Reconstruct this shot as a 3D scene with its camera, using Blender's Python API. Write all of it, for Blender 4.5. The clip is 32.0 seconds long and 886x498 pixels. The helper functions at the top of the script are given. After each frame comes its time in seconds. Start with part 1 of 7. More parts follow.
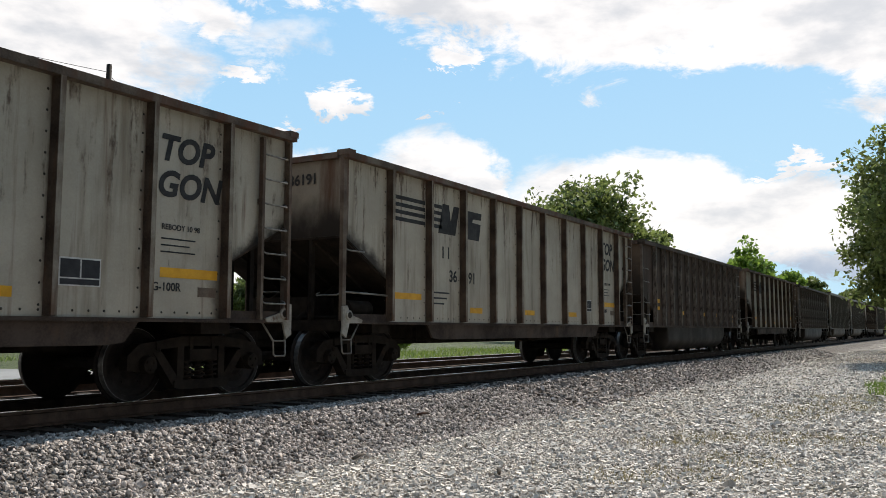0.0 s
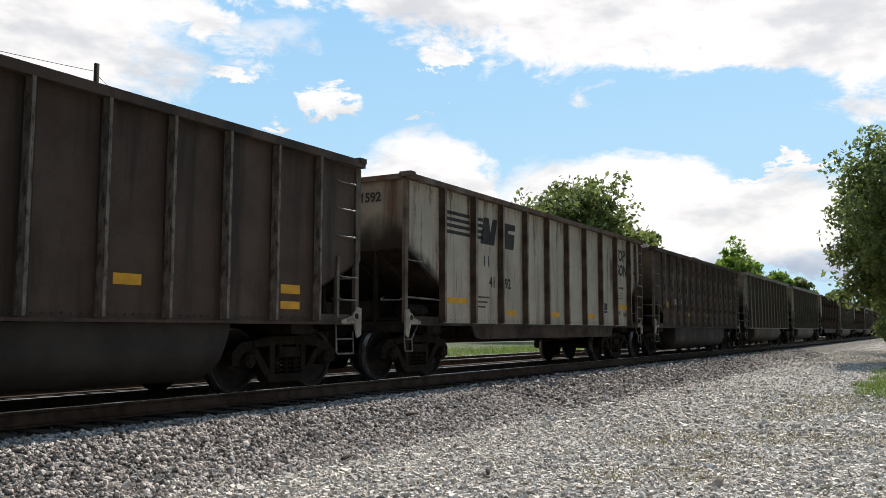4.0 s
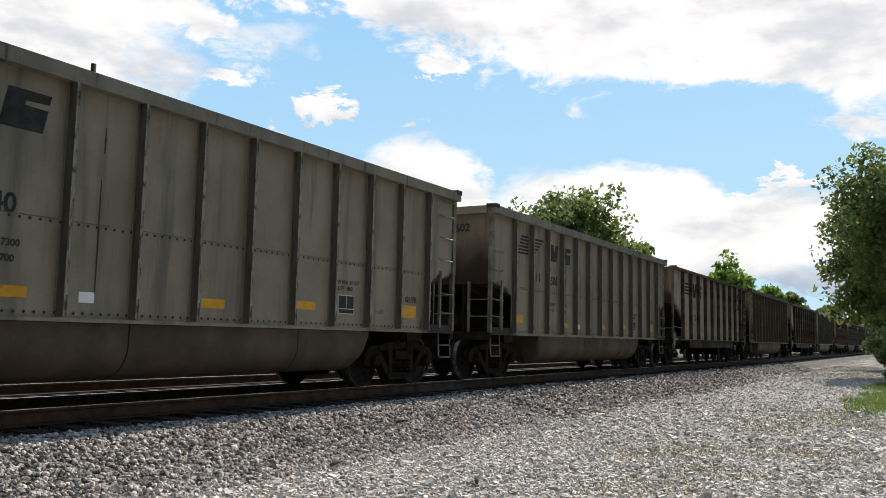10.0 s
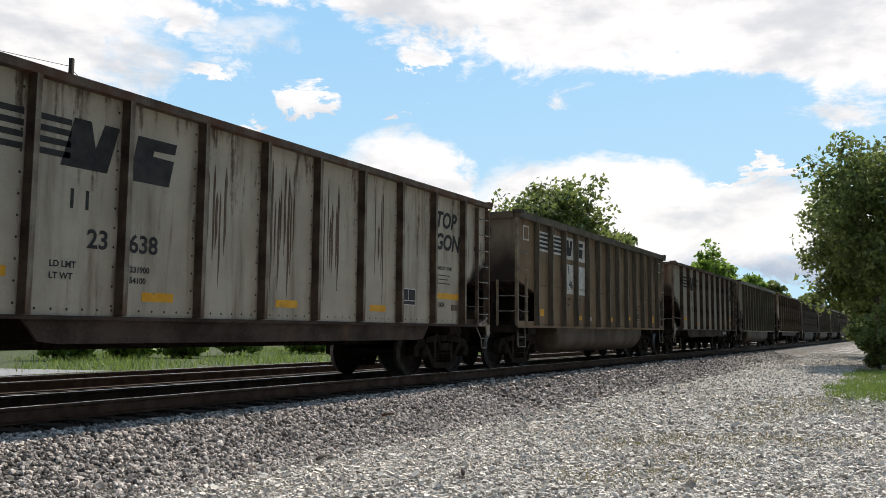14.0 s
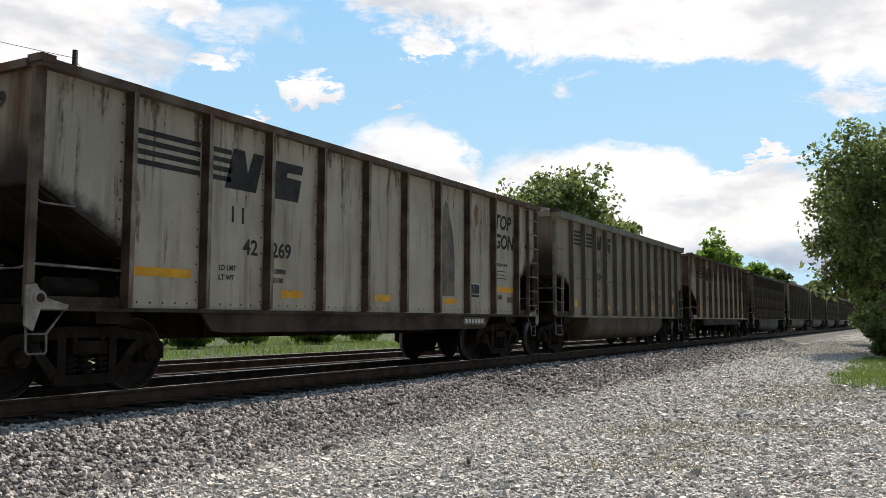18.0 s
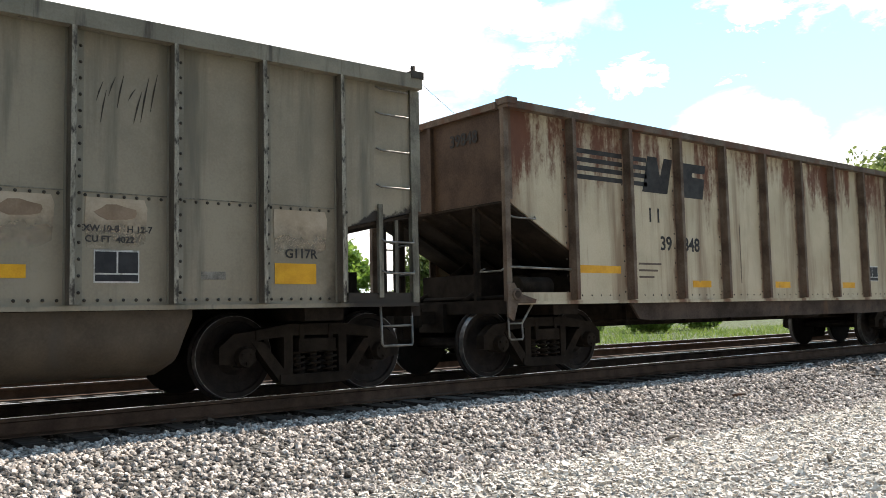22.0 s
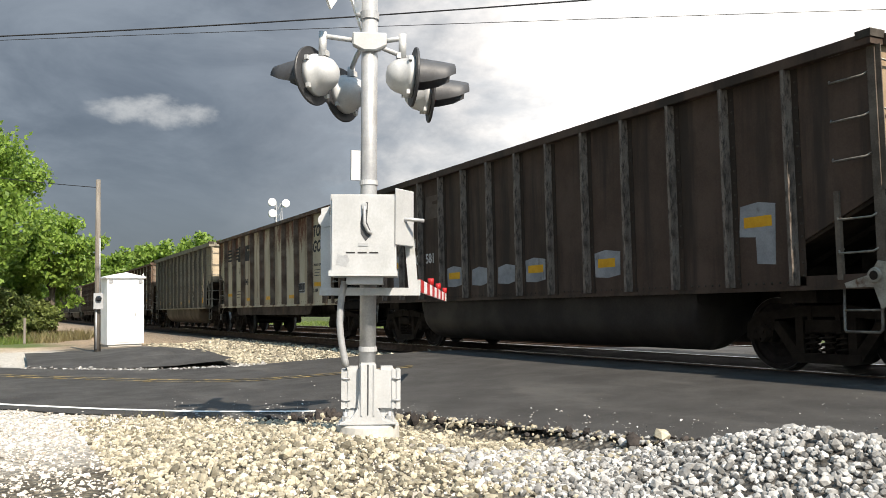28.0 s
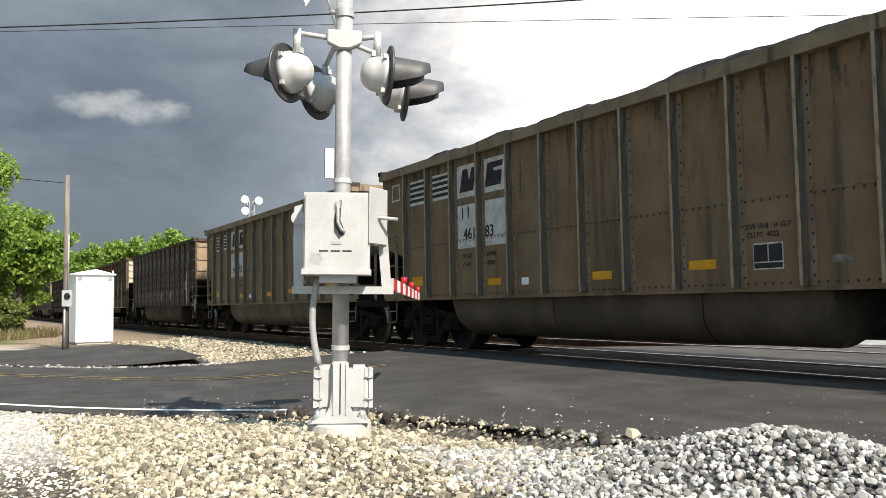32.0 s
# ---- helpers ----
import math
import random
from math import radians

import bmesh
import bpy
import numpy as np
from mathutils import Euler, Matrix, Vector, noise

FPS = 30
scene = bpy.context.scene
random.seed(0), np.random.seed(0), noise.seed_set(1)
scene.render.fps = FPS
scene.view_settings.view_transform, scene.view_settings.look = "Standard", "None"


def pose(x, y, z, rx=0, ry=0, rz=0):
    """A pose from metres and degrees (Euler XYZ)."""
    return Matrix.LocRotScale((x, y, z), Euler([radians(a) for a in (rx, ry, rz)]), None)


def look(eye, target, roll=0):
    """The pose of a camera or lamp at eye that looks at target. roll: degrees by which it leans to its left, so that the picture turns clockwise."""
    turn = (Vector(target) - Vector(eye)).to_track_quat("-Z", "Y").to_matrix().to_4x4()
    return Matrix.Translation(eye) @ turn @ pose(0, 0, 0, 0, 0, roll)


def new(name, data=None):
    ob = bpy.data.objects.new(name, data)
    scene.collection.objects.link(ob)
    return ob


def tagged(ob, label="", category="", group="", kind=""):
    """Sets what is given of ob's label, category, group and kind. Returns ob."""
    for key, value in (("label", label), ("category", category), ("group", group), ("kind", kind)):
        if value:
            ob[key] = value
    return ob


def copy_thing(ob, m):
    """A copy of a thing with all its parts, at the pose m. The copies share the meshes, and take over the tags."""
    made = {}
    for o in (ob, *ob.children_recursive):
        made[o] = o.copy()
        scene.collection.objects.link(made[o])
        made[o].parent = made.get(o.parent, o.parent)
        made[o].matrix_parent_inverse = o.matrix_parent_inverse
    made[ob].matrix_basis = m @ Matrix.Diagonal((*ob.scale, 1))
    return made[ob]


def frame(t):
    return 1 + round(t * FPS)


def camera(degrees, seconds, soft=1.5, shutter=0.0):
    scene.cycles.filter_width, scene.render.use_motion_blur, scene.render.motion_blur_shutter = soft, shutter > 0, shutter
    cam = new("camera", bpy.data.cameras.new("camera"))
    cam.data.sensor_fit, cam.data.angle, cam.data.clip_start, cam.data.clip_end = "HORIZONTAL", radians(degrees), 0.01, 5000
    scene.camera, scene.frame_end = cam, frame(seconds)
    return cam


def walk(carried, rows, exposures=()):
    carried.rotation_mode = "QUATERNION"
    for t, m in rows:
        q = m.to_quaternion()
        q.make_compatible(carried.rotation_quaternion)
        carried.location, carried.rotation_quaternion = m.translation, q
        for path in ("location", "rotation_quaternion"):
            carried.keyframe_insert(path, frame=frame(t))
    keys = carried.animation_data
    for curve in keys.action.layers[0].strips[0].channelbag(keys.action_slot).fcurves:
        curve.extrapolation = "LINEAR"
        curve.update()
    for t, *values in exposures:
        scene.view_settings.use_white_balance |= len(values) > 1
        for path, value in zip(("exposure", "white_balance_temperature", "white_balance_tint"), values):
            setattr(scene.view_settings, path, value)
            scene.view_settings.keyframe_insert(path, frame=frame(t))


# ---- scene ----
EYE = Vector((0.0, 0.0, 0.90))
TRACK_Y = 9.64          # centre line of the near track; z = 0 is the top of its rails
SPEED = 7.04            # the train rolls towards -x, metres a second


def aim(yaw, pitch, roll):
    a, b = radians(yaw), radians(pitch)
    way = Vector((math.sin(a) * math.cos(b), math.cos(a) * math.cos(b), math.sin(b)))
    return look(EYE, EYE + way, roll)


cam = camera(54.9, 32.0, soft=0.45, shutter=0.03)
PATH = [
(0, 59.12, 5.40, 0.10), (0.5, 59.29, 5.29, -0.03), (1, 59.32, 5.28, 0.24), (1.5, 59.52, 5.27, 0.14), (2, 59.71, 5.33, -0.08),
    (2.5, 59.63, 5.30, 0.03), (3, 59.80, 5.29, -0.00), (3.5, 59.86, 5.44, 0.06), (5.5, 59.86, 5.33, 0.11), (6, 60.19, 5.45, 0.24),
    (6.5, 60.41, 5.60, 0.29), (7, 60.33, 5.70, 0.45), (7.5, 60.33, 5.76, 0.45), (8, 60.45, 5.94, 0.68), (8.5, 60.43, 6.08, 0.55),
    (9, 60.43, 6.03, 0.88), (9.5, 60.34, 6.03, 1.12), (10, 60.29, 5.94, 1.21), (10.5, 60.24, 5.84, 1.24), (11, 60.44, 5.79, 1.09),
    (11.5, 60.56, 5.81, 1.02), (12, 60.67, 5.70, 1.18), (12.5, 60.56, 5.67, 1.06), (13, 60.68, 5.59, 1.23), (13.5, 60.96, 5.55, 0.94),
    (14, 61.39, 5.46, 0.46), (14.5, 61.51, 5.55, 0.43), (16.5, 61.22, 4.95, 0.13), (17, 61.16, 4.92, 0.39), (17.5, 61.13, 4.89, 0.49),
    (18, 61.08, 4.76, 0.18), (18.5, 61.07, 4.51, 0.40), (19, 61.03, 4.59, 0.21), (19.5, 61.13, 4.72, 0.12), (20, 60.95, 4.68, -0.19),
    (20.5, 60.89, 4.43, 0.06), (21, 60.85, 4.14, 0.28), (21.5, 55.70, 3.85, -0.86), (22, 39.04, 4.27, -1.21), (22.5, 10.69, 5.11, 1.18),
    (23, -12.21, 5.38, -0.60), (23.5, -33.82, 5.26, -0.44), (24, -50.95, 4.28, -0.70), (24.5, -63.11, 3.39, 0.11), (26.5, -63.10, 3.49, -1.29),
    (27, -62.98, 3.64, -0.71), (27.5, -62.41, 3.90, -1.10), (28, -62.14, 3.80, -1.21), (28.5, -61.96, 3.66, -0.85), (29, -61.89, 3.38, -0.96),
    (29.5, -61.51, 3.19, -1.27), (30, -60.86, 3.36, -1.15), (30.5, -60.72, 3.32, -1.24), (31, -60.75, 3.51, -1.29), (31.5, -60.48, 3.76, -1.07),
    (32, -60.36, 3.70, -0.92),
]
LIGHT = [(0, 0.16, 6750, 12), (20.5, 0.16, 6750, 12), (21.5, 0.26, 6700, 12), (22.0, 0.98, 6900, 12), (22.6, 1.88, 7500, 13), (23.2, 2.15, 7700, 13), (23.6, 1.5, 7700, 12),
         (24.2, 1.04, 7300, 12), (26.5, 0.75, 7200, 12), (32, 0.75, 7200, 12)]
walk(cam, [(t, aim(y, p, r)) for t, y, p, r in PATH], exposures=LIGHT)

# ---- world and sun ----
SUN_EL, SUN_SIDE = 44.0, 3.6     # elevation; degrees behind the line of the track
sun_way = Vector((math.cos(radians(SUN_EL)) * math.cos(radians(SUN_SIDE)), math.cos(radians(SUN_EL)) * math.sin(radians(SUN_SIDE)), math.sin(radians(SUN_EL))))
sun = new("sun", bpy.data.lights.new("sun", "SUN"))
sun.data.energy, sun.data.angle, sun.data.color = 5.0, radians(0.6), (1.0, 0.95, 0.87)
sun.matrix_basis = look(sun_way * 50, (0, 0, 0))


class Nodes:
    """A short way to write node trees."""

    def __init__(self, tree, keep=False):
        self.tree = tree
        if not keep:
            tree.nodes.clear()

    def add(self, kind, props=None, **sockets):
        n = self.tree.nodes.new(kind)
        for k, v in (props or {}).items():
            setattr(n, k, v)
        for k, v in sockets.items():
            self.put(n.inputs[k.replace("_", " ")], v)
        return n

    def put(self, socket, v):
        if isinstance(v, bpy.types.NodeSocket):
            self.tree.links.new(v, socket)
        elif v is not None:
            socket.default_value = v

    def math(self, op, a, b=None, c=None, clamp=False):
        n = self.tree.nodes.new("ShaderNodeMath")
        n.operation, n.use_clamp = op, clamp
        for i, v in enumerate((a, b, c)):
            if v is not None:
                self.put(n.inputs[i], v)
        return n.outputs[0]

    def mix(self, f, a, b, blend="MIX"):
        n = self.tree.nodes.new("ShaderNodeMix")
        n.data_type, n.blend_type = "RGBA", blend
        self.put(n.inputs[0], f)
        self.put(n.inputs[6], col(a))
        self.put(n.inputs[7], col(b))
        return n.outputs[2]

    def noise(self, vec, scale, detail=4.0, rough=0.55, distort=0.0):
        n = self.add("ShaderNodeTexNoise", None, Scale=scale, Detail=detail, Roughness=rough, Distortion=distort)
        self.put(n.inputs["Vector"], vec)
        return n.outputs["Fac"]

    def ramp(self, f, lo, hi, a=0.0, b=1.0):
        n = self.tree.nodes.new("ShaderNodeMapRange")
        n.interpolation_type = "SMOOTHSTEP"
        for i, v in enumerate((f, lo, hi, a, b)):
            self.put(n.inputs[i], v)
        return n.outputs[0]

    def mapped(self, vec, scale, loc=(0, 0, 0)):
        n = self.add("ShaderNodeMapping", None, Vector=vec, Scale=scale, Location=loc)
        return n.outputs[0]


def col(c):
    return (*c, 1.0) if isinstance(c, tuple) and len(c) == 3 else c


def make_world():
    world = bpy.data.worlds.new("sky")
    world.use_nodes = True
    scene.world = world
    n = Nodes(world.node_tree)
    out = n.add("ShaderNodeOutputWorld")
    sky = n.add("ShaderNodeTexSky", {"sky_type": "NISHITA", "sun_disc": False, "sun_elevation": radians(SUN_EL),
                                     "sun_rotation": radians(90 - SUN_SIDE), "air_density": 1.0, "dust_density": 1.2, "ozone_density": 1.5})
    way = n.add("ShaderNodeTexCoord").outputs["Generated"]
    xyz = n.add("ShaderNodeSeparateXYZ", None, Vector=way)
    x, y, z = xyz.outputs
    az = n.math("MULTIPLY", n.math("ARCTAN2", x, y), 57.2958)
    el = n.math("MULTIPLY", n.math("ARCSINE", z), 57.2958)
    big = n.math("SUBTRACT", n.noise(n.mapped(way, (1, 1, 1.8)), 7.0, 7.0, 0.6, 0.3), 0.5)
    fine = n.math("SUBTRACT", n.noise(n.mapped(way, (1, 1, 1.6)), 26.0, 6.0, 0.6), 0.5)
    wob = n.math("ADD", n.math("MULTIPLY", big, 1.6), n.math("MULTIPLY", fine, 0.8))
    drift = n.math("SUBTRACT", n.noise(n.mapped(way, (1, 1, 2.2), (5.0, 1.0, 2.0)), 11.0, 8.0, 0.66, 0.4), 0.5)
    bank_az = n.math("ADD", az, n.math("ADD", n.math("MULTIPLY", big, 9.0), n.math("MULTIPLY", fine, 5.0)))
    bank_el = n.math("ADD", el, n.math("ADD", n.math("MULTIPLY", drift, 6.5), n.math("MULTIPLY", fine, 1.6)))
    # banks and puffs of cloud: azimuth, elevation, half width, half height (degrees), strength
    east = [(39, 17.5, 8.0, 5.0, 0.30), (48, 19, 6.0, 3.0, 0.12), (70, 21.4, 9, 5.2, 1.0), (80, 20.9, 9, 4.6, 1.0), (91, 19.8, 9, 6.4, 1.0), (61, 23.2, 10, 4.4, 1.0), (52, 25.5, 8, 4.0, 1.0), (33.5, 19.5, 8.5, 6.0, 0.85), (42.5, 20.0, 4.5, 2.2, 0.5), (46.0, 16.8, 3.2, 0.8, 0.45), (52.2, 15.2, 2.4, 0.9, 0.65), (49.5, 13.5, 2.2, 0.45, 0.5),
             (59.9, 18.2, 2.9, 0.95, 0.7), (57.8, 14.0, 0.9, 0.5, 0.5), (58.6, 8.8, 5.2, 4.2, 1.0), (72, 7.6, 9.5, 4.0, 1.0), (80.5, 6.6, 6.5, 3.2, 1.0), (88, 5.8, 7, 3.0, 1.0), (50, 7.4, 8, 4.2, 1.0), (40, 7, 12, 6, 1.0),
             (82.4, 10.1, 2.6, 0.45, 0.7)]
    around = [(-54, 16, 13, 17, 1.4), (20, 8, 22, 8, 1.0), (0, 14, 34, 18, 1.3), (-38, 13, 20, 14, 1.2), (-20, 28, 26, 12, 1.1), (102, 8, 12, 4, 1.0), (120, 18, 14, 8, 1.0),
             (150, 30, 24, 9, 1.0), (-150, 40, 40, 14, 0.9), (40, 55, 34, 12, 1.0), (-60, 55, 36, 14, 1.0), (170, 12, 30, 6, 1.0)]
    cloud = None
    for a, e, ra, re, s in east + around:
        da = n.math("DIVIDE", n.math("SUBTRACT", bank_az, a), ra)
        de = n.math("DIVIDE", n.math("SUBTRACT", bank_el, e), re)
        d = n.math("SUBTRACT", s, n.math("ADD", n.math("MULTIPLY", da, da), n.math("MULTIPLY", de, de)))
        cloud = d if cloud is None else n.math("MAXIMUM", cloud, d)
    cloud = n.ramp(n.math("ADD", cloud, n.math("MULTIPLY", drift, 1.25)), -0.24, 0.36)
    lit = n.mix(n.ramp(n.noise(n.mapped(way, (1, 1, 2.4)), 9.0, 6.0), 0.30, 0.56), (0.86, 0.91, 0.97), (1.30, 1.30, 1.30))
    # low grey base under the far bank
    base = n.math("MULTIPLY", n.ramp(n.math("ADD", el, n.math("MULTIPLY", wob, 2.0)), 5.6, 3.6), n.ramp(az, 66.0, 76.0))
    lit = n.mix(n.math("MULTIPLY", base, 0.9), lit, (0.44, 0.58, 0.80))
    blue = n.mix(n.ramp(el, 0.0, 34.0), (0.60, 0.97, 1.24), (0.33, 0.74, 1.22))
    # storm over the far left
    storm = n.ramp(n.math("ADD", az, n.math("MULTIPLY", wob, 9.0)), -50.0, -70.0)
    storm = n.math("MAXIMUM", storm, n.ramp(n.math("ADD", az, n.math("MULTIPLY", wob, 13.0)), 128.0, 150.0))   # unseen part behind, added to lower the fill on the near side
    storm = n.math("MULTIPLY", storm, n.ramp(el, 62.0, 44.0))
    murk = n.noise(n.mapped(way, (1, 1, 2.0)), 4.0, 6.0, 0.6, 0.6)
    dark = n.mix(n.ramp(murk, 0.28, 0.78), (0.094, 0.124, 0.168), (0.218, 0.270, 0.338))
    dark = n.mix(n.ramp(el, 4.0, 13.0, 0.75, 0.0), dark, (0.098, 0.126, 0.168))
    dark = n.mix(n.ramp(n.math("ADD", az, n.math("MULTIPLY", wob, 6.0)), -80.0, -58.0, 0.0, 0.6), dark, (0.40, 0.45, 0.52))
    da = n.math("DIVIDE", n.math("SUBTRACT", az, -80.6), 4.6)
    de = n.math("DIVIDE", n.math("SUBTRACT", el, 12.7), 1.25)
    rag = n.math("SUBTRACT", 0.8, n.math("ADD", n.math("MULTIPLY", da, da), n.math("MULTIPLY", de, de)))
    dark = n.mix(n.math("MULTIPLY", n.ramp(n.math("ADD", rag, n.math("ADD", n.math("MULTIPLY", wob, 1.3), n.math("MULTIPLY", drift, 1.2))), -0.1, 0.8), 0.8), dark, (0.50, 0.54, 0.58))
    view = n.mix(cloud, blue, lit)
    view = n.mix(storm, view, dark)
    # the physical sky carries the rest of the light
    glow = n.add("ShaderNodeBackground", None, Color=sky.outputs[0], Strength=0.007)
    seen = n.add("ShaderNodeBackground", None, Color=view, Strength=0.68)
    both = n.add("ShaderNodeAddShader")
    n.tree.links.new(glow.outputs[0], both.inputs[0])
    n.tree.links.new(seen.outputs[0], both.inputs[1])
    n.tree.links.new(both.outputs[0], out.inputs[0])


make_world()


# ---- materials ----
def surface(name, dark, light, scale=2.0, rough=0.7, metal=0.0, bump=0.15, fine=60.0, stains=None, stretch=(1, 1, 1), island=False, each=0.0, gloss=0.22, drip=None, post_crease=None, soot=None, soot_shade=None):
    """A two-scale procedural surface; stains: (colour, amount, scale, stretch) layers."""
    m = bpy.data.materials.new(name)
    m.use_nodes = True
    n = Nodes(m.node_tree)
    out = n.add("ShaderNodeOutputMaterial")
    at = n.add("ShaderNodeTexCoord").outputs["Object"]
    a = n.noise(n.mapped(at, stretch), scale, 6.0, 0.6)
    b = n.noise(at, fine, 3.0)
    f = n.math("ADD", n.math("MULTIPLY", a, 0.75), n.math("MULTIPLY", b, 0.25))
    c = n.mix(n.ramp(f, 0.34, 0.66), dark, light)
    for i, (tint, amount, sc, st) in enumerate(stains or ()):
        s = n.noise(n.mapped(at, st, (7.3 * i + 1.7, 3.1, 0.4)), sc, 7.0, 0.62, 0.2)
        c = n.mix(n.ramp(s, 1.0 - amount - 0.12, 1.0 - amount + 0.08), c, tint)
    zed = n.add("ShaderNodeSeparateXYZ", None, Vector=at)
    if drip:
        # runs that start under the top chord and thin out downwards
        tint, sc, z0, z1, reach = drip
        s = n.math("ADD", n.math("MULTIPLY", n.noise(n.mapped(at, (1, 1, 0.10)), sc, 7.0, 0.65, 0.15), 0.7), n.math("MULTIPLY", n.noise(n.mapped(at, (1, 1, 0.5)), sc * 0.35, 5.0, 0.6), 0.3))
        s = n.math("ADD", s, n.ramp(zed.outputs[2], z0, z1, -reach, reach * 0.55))
        flake = n.noise(n.mapped(at, (1, 1, 0.5)), 16.0, 6.0, 0.7)
        s = n.math("ADD", s, n.math("MULTIPLY", n.math("SUBTRACT", flake, 0.5), 0.22))
        c = n.mix(n.ramp(s, 0.51, 0.63), c, n.mix(flake, tint, tuple(v * 0.6 for v in tint)))
    if post_crease:
        # rust beside the posts, with the shade of that crease painted in
        tint, first, pitch, wide = post_crease
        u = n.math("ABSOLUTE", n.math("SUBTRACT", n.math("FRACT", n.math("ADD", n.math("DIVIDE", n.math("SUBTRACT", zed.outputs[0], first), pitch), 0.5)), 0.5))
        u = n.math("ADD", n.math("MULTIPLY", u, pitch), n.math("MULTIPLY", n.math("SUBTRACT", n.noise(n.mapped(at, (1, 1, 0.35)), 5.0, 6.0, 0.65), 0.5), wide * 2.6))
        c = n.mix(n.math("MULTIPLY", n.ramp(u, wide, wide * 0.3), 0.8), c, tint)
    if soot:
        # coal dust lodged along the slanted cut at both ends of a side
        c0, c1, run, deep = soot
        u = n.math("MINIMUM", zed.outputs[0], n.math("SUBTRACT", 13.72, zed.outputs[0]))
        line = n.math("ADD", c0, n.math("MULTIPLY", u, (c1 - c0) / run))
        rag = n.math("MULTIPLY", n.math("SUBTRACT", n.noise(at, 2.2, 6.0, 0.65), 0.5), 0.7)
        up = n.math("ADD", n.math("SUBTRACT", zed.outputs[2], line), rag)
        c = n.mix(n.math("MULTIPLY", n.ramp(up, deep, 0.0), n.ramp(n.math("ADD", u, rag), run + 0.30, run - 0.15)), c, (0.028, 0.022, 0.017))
    if soot_shade:
        # coal dust caked low on an end wall; leading ends hold shade in it too
        hi, lo = soot_shade
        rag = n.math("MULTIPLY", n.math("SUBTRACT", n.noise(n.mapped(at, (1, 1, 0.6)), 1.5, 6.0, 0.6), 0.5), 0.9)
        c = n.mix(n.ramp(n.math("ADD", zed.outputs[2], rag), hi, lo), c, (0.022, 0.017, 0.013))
    if island or each:
        r = n.add("ShaderNodeNewGeometry").outputs["Random Per Island"] if island else n.add("ShaderNodeObjectInfo").outputs["Random"]
        k = each or 0.5
        c = n.mix(1.0, c, n.mix(r, (1 - k, 1 - k, 1 - k), (1 + k * 0.6, 1 + k * 0.6, 1 + k * 0.6)), "MULTIPLY")
    p = n.add("ShaderNodeBsdfPrincipled", None, Base_Color=c, Metallic=metal)
    n.put(p.inputs["Roughness"], n.ramp(f, 0.3, 0.7, min(1, rough + 0.08), max(0.05, rough - 0.08)))
    p.inputs["Specular IOR Level"].default_value = gloss
    if bump:
        bm_ = n.add("ShaderNodeBump", None, Strength=bump, Height=f, Distance=0.02)
        n.tree.links.new(bm_.outputs[0], p.inputs["Normal"])
    n.tree.links.new(p.outputs[0], out.inputs[0])
    return m


STREAK = (1.0, 1.0, 0.09)
M = {}
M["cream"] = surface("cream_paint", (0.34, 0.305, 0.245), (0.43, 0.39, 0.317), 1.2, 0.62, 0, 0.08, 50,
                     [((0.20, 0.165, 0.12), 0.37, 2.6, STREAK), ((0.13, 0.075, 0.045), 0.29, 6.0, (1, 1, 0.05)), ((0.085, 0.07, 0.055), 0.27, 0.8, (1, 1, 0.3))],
                     drip=((0.12, 0.08, 0.055), 6.5, 1.6, 4.4, 0.07), post_crease=((0.13, 0.085, 0.06), 1.27, 1.2422, 0.10), soot=(2.38, 1.72, 1.27, 0.30))
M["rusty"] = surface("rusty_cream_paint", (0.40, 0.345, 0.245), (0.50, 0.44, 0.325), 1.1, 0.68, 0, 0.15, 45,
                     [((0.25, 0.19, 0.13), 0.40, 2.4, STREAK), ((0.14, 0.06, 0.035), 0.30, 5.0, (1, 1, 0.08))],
                     drip=((0.15, 0.060, 0.034), 2.0, 1.7, 3.45, 0.15), post_crease=((0.13, 0.06, 0.038), 1.27, 1.2422, 0.14))
M["olive"] = surface("grey_olive_paint", (0.222, 0.19, 0.140), (0.29, 0.25, 0.186), 1.0, 0.6, 0, 0.08, 50,
                     [((0.14, 0.125, 0.095), 0.38, 2.4, STREAK), ((0.36, 0.29, 0.21), 0.22, 0.9, (1, 1, 0.9)), ((0.08, 0.068, 0.055), 0.25, 9.0, (1, 1, 0.04))], soot=(2.12, 1.86, 1.13, 0.07))
M["brown"] = surface("dusty_brown_paint", (0.161, 0.108, 0.064), (0.223, 0.152, 0.092), 1.1, 0.64, 0, 0.1, 50,
                     [((0.085, 0.066, 0.046), 0.36, 2.2, STREAK), ((0.24, 0.195, 0.135), 0.24, 1.2, (1, 1, 0.5)), ((0.05, 0.04, 0.03), 0.27, 8.0, (1, 1, 0.04))], drip=((0.07, 0.055, 0.04), 7.0, 1.4, 4.2, 0.12))
M["dark"] = surface("dark_brown_paint", (0.058, 0.037, 0.027), (0.084, 0.056, 0.042), 1.2, 0.66, 0, 0.1, 50,
                    [((0.034, 0.025, 0.019), 0.42, 2.4, STREAK), ((0.11, 0.08, 0.055), 0.26, 1.8, STREAK)])
M["darkpost"] = surface("worn_dark_post", (0.07, 0.055, 0.044), (0.15, 0.125, 0.10), 3.0, 0.66, 0, 0.1, 50)
# sunlit and shaded copies of the end paint: sun and shade put in colour
M["litend"] = surface("sunlit_brown_end", (0.20, 0.142, 0.088), (0.30, 0.220, 0.142), 1.3, 0.68, 0, 0.1, 40, [((0.10, 0.068, 0.043), 0.36, 0.9, (1, 1, 0.7)), ((0.20, 0.105, 0.055), 0.34, 2.2, STREAK)], soot_shade=(2.55, 2.05))
